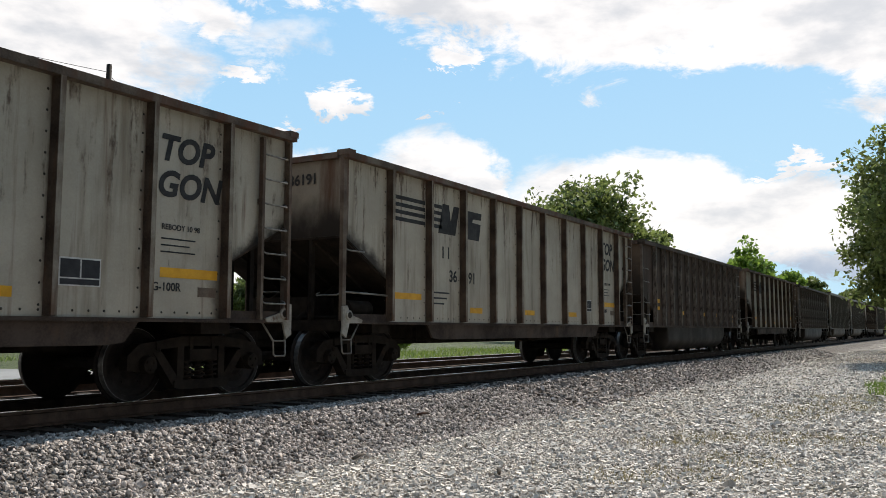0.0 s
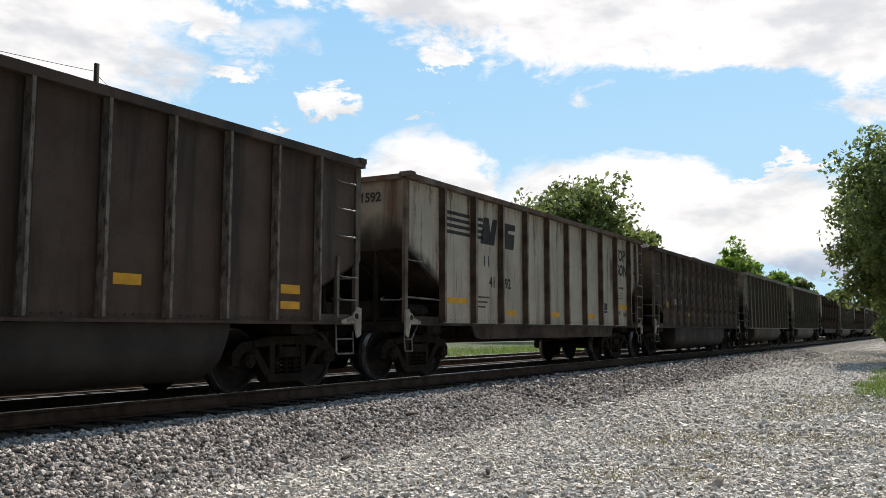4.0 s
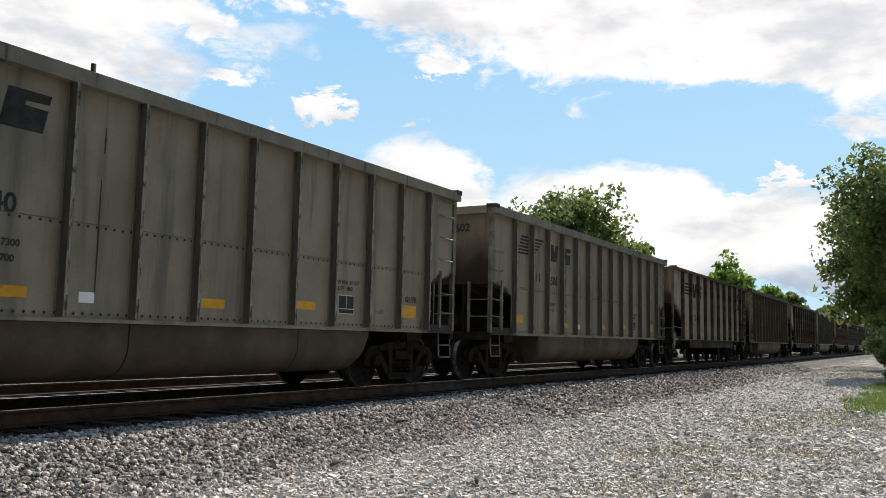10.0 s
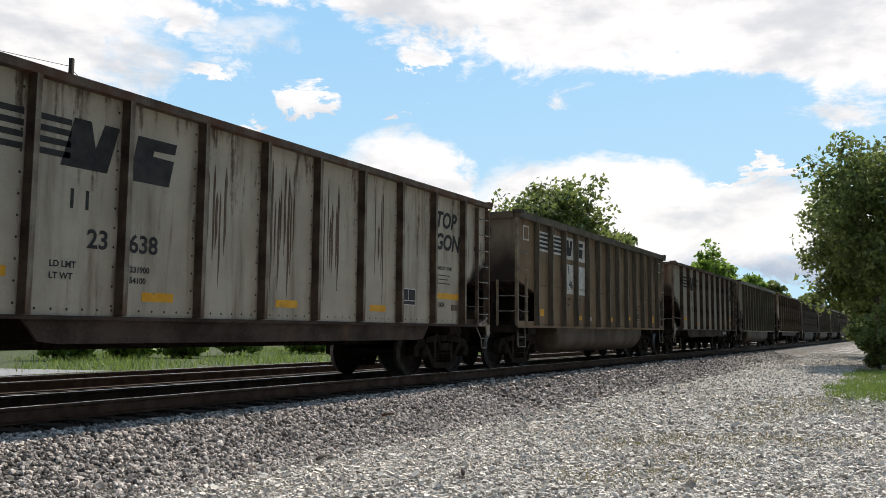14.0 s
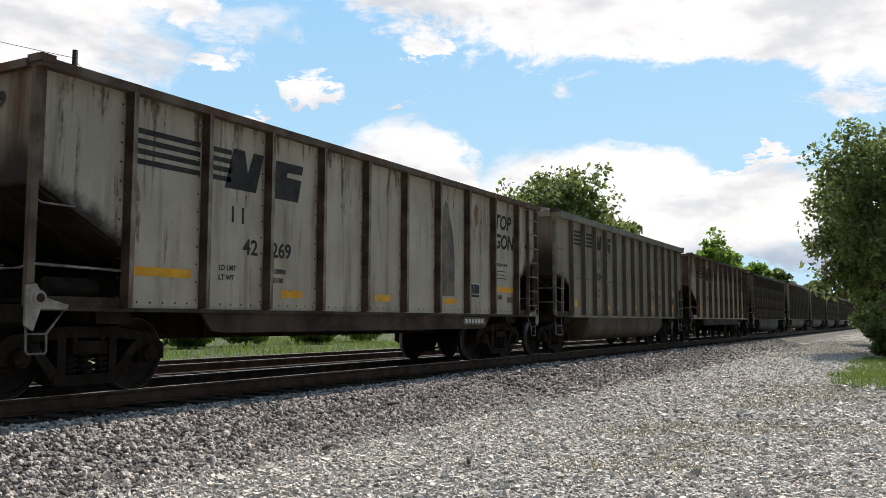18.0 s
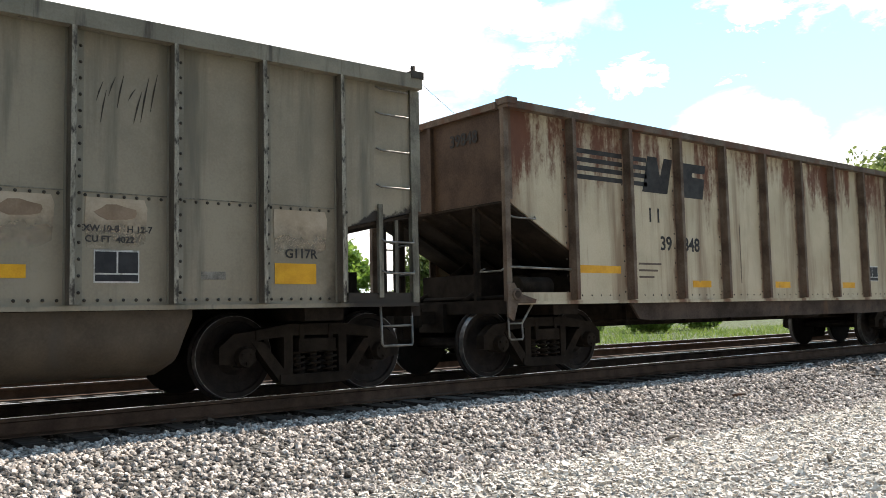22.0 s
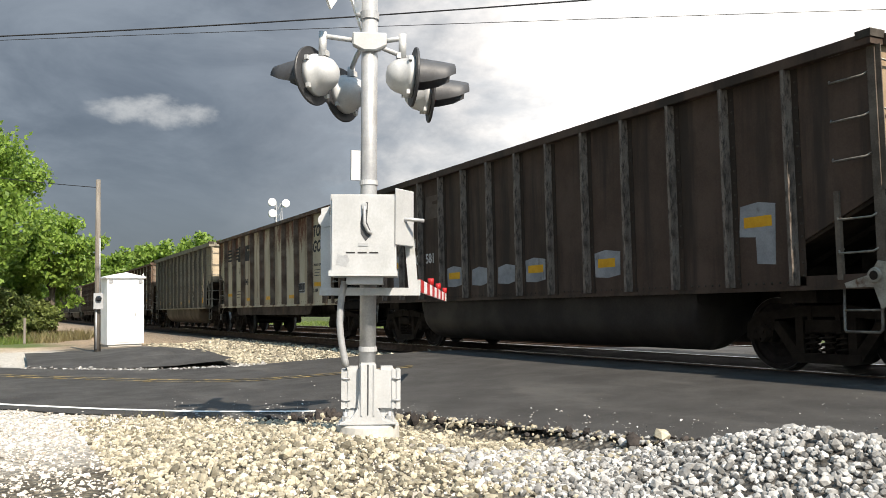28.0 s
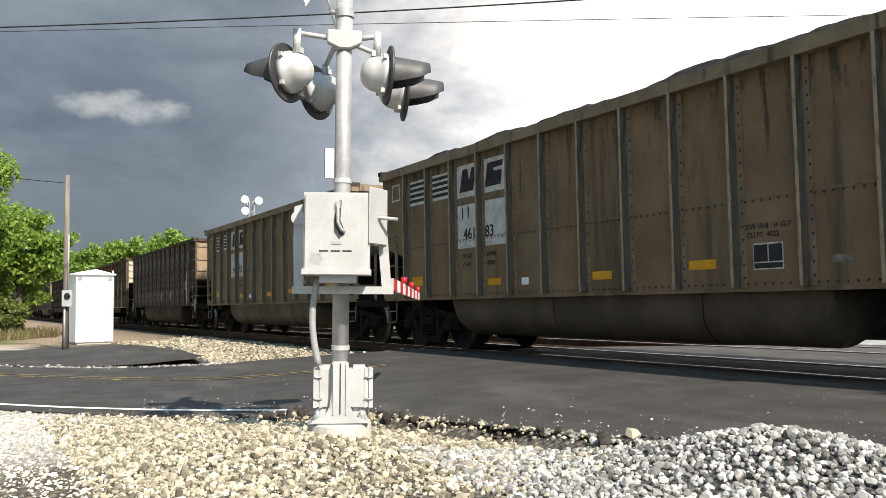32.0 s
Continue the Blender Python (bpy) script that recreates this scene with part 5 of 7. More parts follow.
def dress(car, style, number):
    """Paint marks of one car; number: its road number as (before the post, after it)."""
    st = STYLE[style]
    xs = post_xs(st)
    left, right = number
    if style != "dark":
        part("lettering", words(left + right, 0.24, M["ink"], 0, 0.006), None, car, "", pose(0.018, -0.42, 3.22, 0, 0, -90))
        part("lettering", words(left + right, 0.24, M["ink"], 0, 0.006), None, car, "", pose(LEN - 0.018, 0.42, 3.22, 0, 0, 90))
    run = random.Random(left + right)
    spots = {"40": [(xs[4] + 0.45, 1.3, 2.6), (xs[4] + 0.47, 2.9, 3.2), (xs[2] + 0.12, 1.25, 2.1), (xs[5] + 0.1, 1.4, 2.3)], "84": [(xs[9] + 0.22 + 0.07 * q + run.uniform(-0.05, 0.05), 2.62 + run.uniform(0, 0.4), 3.05 + run.uniform(0, 0.25)) for q in range(8)]}.get(right, [])
    for x_, z0, z1 in spots:
        w_ = run.uniform(0.0015, 0.0035) if right == "84" else run.uniform(0.007, 0.014)
        lean = run.uniform(-0.01, 0.02) + (0.06 if right == "84" else 0)
        slab(car, [(x_, z0), (x_ + w_, z0), (x_ + w_ * 1.6 + lean * 0.5, (z0 + z1) / 2), (x_ + w_ + lean, z1), (x_ + lean, z1), (x_ - 0.004 + lean * 0.4, (z0 + z1) / 2)], "rivet", "paint_scratch", "thin dark scratch in the paint")
    stained = {"592": [(7, 0.95, 5), (8, 0.02, 3)], "91": [(8, 0.25, 5), (10, 0.20, 6), (11, 0.28, 4)], "638": [(3, 0.10, 6), (4, 0.12, 9), (5, 0.10, 8), (6, 0.5, 4)]}.get(right, [])
    for i_, off, many in stained:
        for q in range(many):
            x_ = xs[i_] + off + q * 0.075 + run.uniform(-0.03, 0.03)
            top_, low_ = run.uniform(2.7, 3.42), run.uniform(1.2, 2.2)
            w_ = run.uniform(0.02, 0.055)
            mid = [low_ + (top_ - low_) * s_ for s_ in (0.3, 0.6, 0.85)]
            slab(car, [(x_, low_), (x_ + w_ * 0.8, mid[0]), (x_ + w_ * 0.6, mid[1]), (x_ + w_ * 0.9, mid[2]), (x_ + w_ * 0.3, top_), (x_ - w_ * 0.1, mid[2]), (x_ - w_ * 0.25, mid[1]), (x_ - w_ * 0.1, mid[0])], "rustpost", "dark_streak", "dark streak run down the panel")
    if right == "269":
        x_ = xs[6] + 0.20
        slab(car, [(x_, 1.36), (x_ + 0.56, 1.38), (x_ + 0.57, 2.1), (x_ + 0.50, 2.6), (x_ + 0.37, 2.95), (x_ + 0.28, 3.2), (x_ + 0.19, 3.27), (x_ + 0.10, 3.12), (x_ + 0.03, 2.6), (x_ + 0.02, 1.9)], "sootsmear", "smear", "grey arched smear of soot down the panel")
        x_ = xs[7] + 0.42
        slab(car, [(x_, 2.62), (x_ + 0.05, 2.55), (x_ + 0.07, 2.85), (x_ + 0.17, 3.0), (x_ + 0.16, 3.3), (x_ + 0.06, 3.36), (x_ - 0.02, 3.2), (x_ + 0.01, 2.9)], "rustrun", "rust_run", "small orange rust run")
    if style in ("cream", "rusty"):
        emblem(car, st, 0, 2.70, 3.26, "ink")
        a, b = panel(st, 1, 0.085)
        for k in range(4):
            h = 0.56 / 9
            marking(car, a, a + 0.42, 2.70 + h * (1 + 2 * k), 2.70 + h * (2.1 + 2 * k), "ink", "stripe", "black painted stripe")
        shape_a(car, st, a + 0.30, 2.68, 3.24, 0.62, "ink")
        shape_b(car, st, xs[2] + 0.09, 2.66, 3.22, 0.62, "ink")
        for k in (0, 1):
            marking(car, a + 0.45 + 0.20 * k, a + 0.49 + 0.20 * k, 2.22, 2.44, "ink", "stencil_line", "short black stencilled bar")
        lettering(car, left, xs[2] - 0.10 - 0.185 * len(left), 1.80, 0.30)
        lettering(car, right, xs[2] + 0.12, 1.80, 0.30)
        limits = {"269": ("230900", "55100"), "638": ("231900", "54100")}.get(right)
        for k, word in enumerate(("LD LMT", "LT WT") if limits else ()):
            lettering(car, word, a + 0.22, 1.56 - 0.13 * k, 0.10, "plate")
            lettering(car, limits[k], xs[2] + 0.15, 1.56 - 0.13 * k, 0.10, "plate")
        if not limits:
            data_bars(car, a + 0.15, 1.56, 3, 0.55, "ghost" if style == "rusty" else "plate")
        marking(car, xs[0] + 0.10, xs[0] + 1.05, 1.42, 1.53, "yellow")
        for i in (2, 4, 6):
            marking(car, xs[i] + 0.35, xs[i] + 0.85, 1.22, 1.33, "yellow")
        a, b = panel(st, 8)
        lettering(car, "TOP", a + 0.04, 2.95, 0.44, slant=0.22, bold=0.005)
        lettering(car, "GON", a + 0.02, 2.51, 0.44, slant=0.22, bold=0.005)
        lettering(car, "REBODY 10 98", a + 0.12, 2.10, 0.095, "plate")
        for k in range(3):
            marking(car, a + 0.12, a + 0.66 - 0.09 * (k % 2), 1.98 - 0.08 * k, 1.998 - 0.08 * k, "plate", "stencil_line", "small worn stencilled lines")
        marking(car, a + 0.12, b, 1.52, 1.64, "yellow")
        lettering(car, "G-100R", a, 1.36, 0.14)
        marking(car, b - 0.32, b - 0.02, 1.30, 1.42, "rustpost", "vent_cover", "small rusty cover plate")
        data_plate(car, xs[7] + 0.12, 1.36)
        if right == "269":
            tag = part("sill_plate", box(bmesh.new(), xs[7] - 0.15, xs[7] + 0.85, -Y_SHEET - 0.045, -Y_SHEET + 0.021, 0.80, 0.955), M["webside"], car, "grey stencilled plate on the sill")
            for q in range(6):
                part("stencil_line", box(bmesh.new(), xs[7] - 0.08 + 0.145 * q, xs[7] + 0.02 + 0.145 * q, -Y_SHEET - 0.049, -Y_SHEET - 0.045, 0.835, 0.92), M["chalk"], tag)
        marking(car, xs[3] + 0.5, xs[3] + 0.52, 1.3, 2.3, "rustpost", "weld_patch") if style == "rusty" else None
    elif style in ("olive", "brown"):
        if style == "brown":
            for i in (0, 1):
                a, b = panel(st, i, 0.085)
                marking(car, a, b, 2.92, 3.42, "chalk", "sticker", "white sheet behind the painted stripes", Y_SHEET - 0.002)
        newer = right == "02"
        if newer:
            # six stripes that taper towards the letters, broken by one post
            for k in range(6):
                z_ = 2.86 + 0.078 * k
                for lo, hi in ((1.40 + 0.035 * k, xs[1] - 0.07), (xs[1] + 0.13, 2.36 + 0.11 * k)):
                    slab(car, [(lo, z_), (hi - 0.05, z_), (hi, z_ + 0.046), (lo + 0.03, z_ + 0.046)], "ink", "stripe", "black painted stripe")
        for i in () if newer else (0, 1):
            a, b = panel(st, i, 0.085)
            for k in range(4):
                h = 0.44 / 8
                marking(car, a, b, 2.98 + h * 2 * k, 2.98 + h * (2 * k + 1.15), "ink", "stripe", "black painted stripe")
        for i in (2, 3):
            a, b = panel(st, i, 0.085)
            if style == "brown":
                marking(car, a, b, 2.86, 3.46, "chalk", "sticker", "white painted panel", Y_SHEET - 0.002)
                marking(car, a, b, 1.92, 2.72, "chalk", "sticker", "white painted panel", Y_SHEET - 0.002)
        lift = -0.12 if newer else 0.0
        a, b = panel(st, 2, 0.085)
        shape_a(car, st, a + 0.12, 2.96 + lift, 3.38 + lift, 0.48, "ink")
        a, b = panel(st, 3, 0.085)
        shape_b(car, st, a + 0.05, 2.96 + lift, 3.38 + lift, 0.50, "ink")
        a, b = panel(st, 2)
        if newer:
            a -= 0.86
        for k in (0, 1):
            marking(car, a + 0.18 + 0.20 * k, a + 0.22 + 0.20 * k, 2.28 if newer else 2.46, 2.50 if newer else 2.68, "ink", "stencil_line", "short black stencilled bar")
        a, b = panel(st, 2)
        lettering(car, left, b + 0.03 - 0.185 * len(left), 2.26 if newer else 2.08, 0.29)
        lettering(car, right, xs[3] + 0.11, 2.26 if newer else 2.08, 0.29)
        load_, tare = {"02": ("237400", "48600"), "93": ("238100", "47900"), "40": ("237300", "48700")}.get(right, ("237400", "48700"))
        for k, (word, figure) in enumerate((("LD LMT", load_), ("LT WT", tare))):
            lettering(car, word, a + 0.18, 1.74 - 0.16 * k, 0.105, "plate")
            lettering(car, figure, xs[3] + 0.15, 1.74 - 0.16 * k, 0.105, "plate")
        for i, (z0, z1, w) in {0: (1.28, 1.46, 0.45), 3: (1.22, 1.34, 0.42), 6: (1.22, 1.34, 0.42), 8: (1.28, 1.40, 0.44), 11: (1.24, 1.46, 0.50)}.items():
            marking(car, xs[i] + 0.16, xs[i] + 0.16 + w, z0, z1, "yellow")
        marking(car, xs[4] + 0.25, xs[4] + 0.45, 1.20, 1.32, "white", "notice", "small white notice")
        data_plate(car, xs[9] + 0.22, 1.24, 0.42, 0.31)
        lettering(car, "G117R", xs[11] + 0.28, 1.52, 0.138)
        lettering(car, "CU FT  4022", xs[9] + 0.14, 1.62, 0.085)
        lettering(car, "EXW 10-8   H 12-7", xs[9] + 0.08, 1.72, 0.085)
        marking(car, xs[10] + 0.30, xs[10] + 0.56, 1.28, 1.36, "steelbar", "card_holder", "small metal card holder")
        if right == "84":
            for x0, x1 in ((9.02, 9.60), (9.86, 10.44), (11.78, 12.44)):
                ring = [(x0 + 0.02, 1.56), (x0 + 0.2, 1.53), (x1 - 0.15, 1.55), (x1 - 0.02, 1.62), (x1, 1.95), (x1 - 0.03, 2.035), (x0 + 0.01, 2.035), (x0, 1.8)]
                patch_ = slab(car, ring, "fade", "cleaned_patch", "pale patch where paint was scrubbed")
                if x1 < 11:
                    c_ = (x0 + x1) / 2
                    oval = [(c_ + 0.19 * math.cos(t_ * 0.524) * (1 + 0.12 * math.sin(t_ * 2.3)), 1.90 + 0.075 * math.sin(t_ * 0.524) * (1 + 0.15 * math.cos(t_ * 1.7))) for t_ in range(12)]
                    bm = prism(bmesh.new(), oval, "y", -Y_SHEET - 0.008, -Y_SHEET - 0.005)
                    part("smear", bm, M["smear"], patch_, "soft brown smear")
        if style == "brown":
            for x_ in (0.40, LEN - 0.78):
                sign = marking(car, x_, x_ + 0.36, 3.10, 3.46, "chalk", "sticker", "square white-edged sign")
                part("sign_field", box(bmesh.new(), x_ + 0.035, x_ + 0.325, -Y_SHEET - 0.008, -Y_SHEET - 0.005, 3.135, 3.425), M["brown"], sign)
    else:
        a, b = panel(st, 1)
        if left:
            lettering(car, left, xs[2] - 0.10 - 0.19 * len(left), 1.80, 0.28, "chalk")
            lettering(car, right, xs[2] + 0.12, 1.80, 0.28, "chalk")
        shape_a(car, st, xs[1] + 0.12, 2.72, 3.20, 0.62, "ghost")
        shape_b(car, st, xs[2] + 0.12, 2.72, 3.20, 0.60, "ghost")
        for i, w in ((0, 0.45), (3, 0.45), (6, 0.45), (8, 0.4), (11, 0.42)):
            high = i == 0 or i == 11 and right == "581"
            z = 1.76 if high else 1.42
            if right == "581":
                a_ = xs[i] + 0.13
                ring = [(a_ - 0.01, z - 0.10), (a_ + 0.24, z - 0.12), (a_ + 0.25, z - 0.44), (a_ + 0.52, z - 0.46), (a_ + 0.55, z + 0.26), (a_ + 0.30, z + 0.30), (a_ + 0.02, z + 0.27)] if high else [(a_, z - 0.14), (a_ + 0.30, z - 0.16), (a_ + 0.58, z - 0.12), (a_ + 0.59, z + 0.22), (a_ + 0.25, z + 0.26), (a_ - 0.01, z + 0.22)]
                bm = prism(bmesh.new(), ring, "y", -Y_SHEET - 0.0035, -Y_SHEET - 0.0005)
                part("primer_patch", bm, M["primer"], car, "pale grey primer patch round a reflector")
            tall_one = i == 0 and right == "339"
            marking(car, xs[i] + 0.20, xs[i] + 0.20 + w, z - (0.07 if tall_one else 0), z + 0.13, "yellow")
            if i in (0, 11) and right != "581" and not tall_one:
                marking(car, xs[i] + 0.20, xs[i] + 0.20 + w, z - 0.22, z - 0.11, "yellow")
        if right == "581":
            for i in (4, 5):
                a_ = xs[i] + 0.16
                bm = prism(bmesh.new(), [(a_, 1.28), (a_ + 0.35, 1.26), (a_ + 0.56, 1.30), (a_ + 0.58, 1.58), (a_ + 0.28, 1.62), (a_ + 0.02, 1.57)], "y", -Y_SHEET - 0.0035, -Y_SHEET - 0.0005)
                part("primer_patch", bm, M["primer"], car, "bare pale grey primer patch")
        for k in (0, 1) if left and right != "339" else ():
            marking(car, xs[2] - 0.40 + 0.19 * k, xs[2] - 0.36 + 0.19 * k, 2.16, 2.36, "chalk", "stencil_line", "short white stencilled bar")


def coal_load(z, seed):
    """Heaped coal, its top uneven."""
    xs, ys = np.linspace(0.25, LEN - 0.25, 110), np.linspace(-1.44, 1.44, 26)

    def height(x, y):
        h = np.empty_like(x)
        for i in np.ndindex(x.shape):
            h[i] = noise.noise((x[i] * 0.7 + seed * 9, y[i] * 0.9, seed)) * 0.12 + noise.noise((x[i] * 5, y[i] * 5, seed)) * 0.035
        edge = np.clip(np.minimum(np.minimum(x - 0.25, LEN - 0.25 - x) * 0.7, (1.44 - np.abs(y)) * 1.1), 0, 0.6)
        return z - 0.22 + edge * 0.62 + h
    return grid_mesh("coal_load", xs, ys, height, M["coal"], False)


PITCH = 15.14
ENDS = {-10: -151.59, -9: -136.65, -8: -121.8, -7: -106.72, -6: -91.60, -5: -76.5, -4: -61.22, -3: -46.29, -2: -30.98, -1: -15.76, 0: -0.83, 1: 14.3, 2: 29.68, 3: 45.19, 4: 60.41}
KINDS = {-10: ("cream", ("36", "188")), -9: ("cream", ("36", "191")), -8: ("dark", ("", "none")), -7: ("cream", ("41", "592")), -6: ("dark", ("10", "339")), -5: ("olive", ("474", "40")),
         -4: ("olive", ("506", "02")), -3: ("cream", ("23", "638")), -2: ("taupe", ("46", "91")), -1: ("cream", ("42", "269")), 0: ("olive", ("504", "84")), 1: ("rusty", ("39", "848")),
         2: ("dark", ("10", "581")), 3: ("brown", ("461", "93")), 4: ("brown", ("461", "83"))}
NOTES = {"taupe": "loaded dark taupe riveted coal gondola with sooty streaked panels", "cream": "loaded coal gondola in pale cream-grey paint with rust-streaked posts", "rusty": "loaded cream coal gondola with heavy red-brown rust runs", "olive": "loaded grey-olive riveted coal gondola with rounded tubs",
         "brown": "loaded dusty brown riveted coal gondola with white lettering panels", "dark": "loaded dark brown coal gondola with closely set posts"}
TRAIN = []


def make_train():
    base = {}
    loads = [coal_load(3.68, 0.3), coal_load(3.62, 1.7)]
    for s in STYLE:
        base[s] = gondola(s, "coal_gondola")
    order = ["dark", "olive", "dark", "cream", "brown", "dark", "olive", "dark", "dark", "brown", "cream", "dark"]
    used = set()
    for k in range(-17, 13):
        style, number = KINDS.get(k, (order[k % 12], None))
        if style not in used:
            used.add(style)
            car = base[style]
        else:
            car = copy_thing(base[style], Matrix())
            car.name = "coal_gondola"
        TRAIN.append((k, car, style, number))
    for k, car, style, number in TRAIN:
        tagged(car, NOTES[style], "railroad car", "coal train")
    for k, car, style, number in TRAIN:
        me = loads[k % 2]
        z = 0.04 if style in ("olive", "brown", "taupe") else -0.02
        part("coal_load", me, None, car, "heaped black coal", (0, 0, z + (0.20 if k == 4 else 0.08 if k == -6 else 0.10 if k == 0 else -0.05 if k % 3 else 0.0)))
    for k, car, style, number in TRAIN:
        if number:
            dress(car, "brown" if style == "taupe" else style, number)
        else:
            dress(car, style, ("3%d" % (abs(k) % 10), "%d" % (200 + 37 * abs(k))))
        for x in (1.17, LEN - 1.17):
            for w in truck(car, x):
                WHEELS.append((k, w))


WHEELS = []
make_train()


def car_x(k, t):
    """Where the leading end of car k is at t seconds."""
    end = ENDS.get(k, -0.8 + (PITCH if k <= 0 else 15.34) * k)
    return end - LEN - SPEED * (t - 23.0) - 0.002 * (t - 23.0) ** 2


def motions():
    for k, car, style, number in TRAIN:
        walk(car, [(t, pose(car_x(k, t), TRACK_Y, 0)) for t in (0, 4, 8, 12, 16, 20, 24, 28, 32)])
    step = 0.1
    for k, w in WHEELS:
        if not -11 <= k <= 5:
            continue
        x, y, z = w.location
        walk(w, [(i * step, pose(x, y, z, 0, -math.degrees((SPEED * i * step) / 0.461) % 360.0, 0)) for i in range(321)])


track(TRACK_Y, "near railway track on wooden ties in stone ballast", True)
track(TRACK2_Y, "far railway track on wooden ties in stone ballast", False)


# ---- crossing signal ----
MAST = Vector((-6.845, 2.85, 0.0))
MAST_Z = -0.10
ACROSS = Vector((0.375, 0.927, 0.0))     # along the light brackets
ALONG = Vector((-0.927, 0.375, 0.0))     # away over the road


def frame_of(origin, forward):
    """A pose whose +x looks along forward, +z up."""
    x = Vector(forward).normalized()
    y = Vector((0, 0, 1)).cross(x).normalized()
    z = x.cross(y)
    return Matrix.Translation(origin) @ Matrix((x, y, z)).transposed().to_4x4()


def beacon_parts():
    bm = lathe(bmesh.new(), [(-0.012, 0.02), (-0.012, 0.252), (-0.006, 0.258), (0.006, 0.258), (0.012, 0.252), (0.012, 0.02)], 40, "x")
    disc = mesh_of("background", bm, M["black"])
    bm = lathe(bmesh.new(), [(-0.245, 0.015), (-0.235, 0.07), (-0.20, 0.115), (-0.15, 0.143), (-0.075, 0.160), (-0.068, 0.180), (-0.014, 0.182), (-0.0125, 0.14)], 32, "x")
    for f in bm.faces:
        f.smooth = True
    box(bm, -0.16, -0.10, -0.03, 0.03, 0.15, 0.20)
    for k in (0.6, 2.5, 4.1, 5.6):
        box(bm, -0.075, -0.045, 0.2 * math.cos(k) - 0.018, 0.2 * math.cos(k) + 0.018, 0.2 * math.sin(k) - 0.018, 0.2 * math.sin(k) + 0.018)
    body = mesh_of("housing", bm, M["silver"])
    bm = bmesh.new()
    rings = []
    for x, r, spread_ in ((0.0, 0.170, 2.1), (0.12, 0.165, 1.95), (0.25, 0.158, 1.7), (0.345, 0.150, 1.35)):
        for rr in (r, r - 0.006):
            rings.append([bm.verts.new((x, rr * math.sin(-spread_ + 2 * spread_ * k / 20), rr * math.cos(-spread_ + 2 * spread_ * k / 20))) for k in range(21)])
    for a, b in ((0, 2), (2, 4), (4, 6), (3, 1), (5, 3), (7, 5), (6, 7)):
        for k in range(20):
            bm.faces.new((rings[a][k], rings[a][k + 1], rings[b][k + 1], rings[b][k]))
    for f in bm.faces:
        f.smooth = True
    hood = mesh_of("hood", bm, M["hood"])
    lens = mesh_of("lens", lathe(bmesh.new(), [(0.012, 0.02), (0.014, 0.155), (0.03, 0.13), (0.045, 0.05), (0.047, 0.01)], 24, "x"), M["redlens"])
    return disc, body, hood, lens


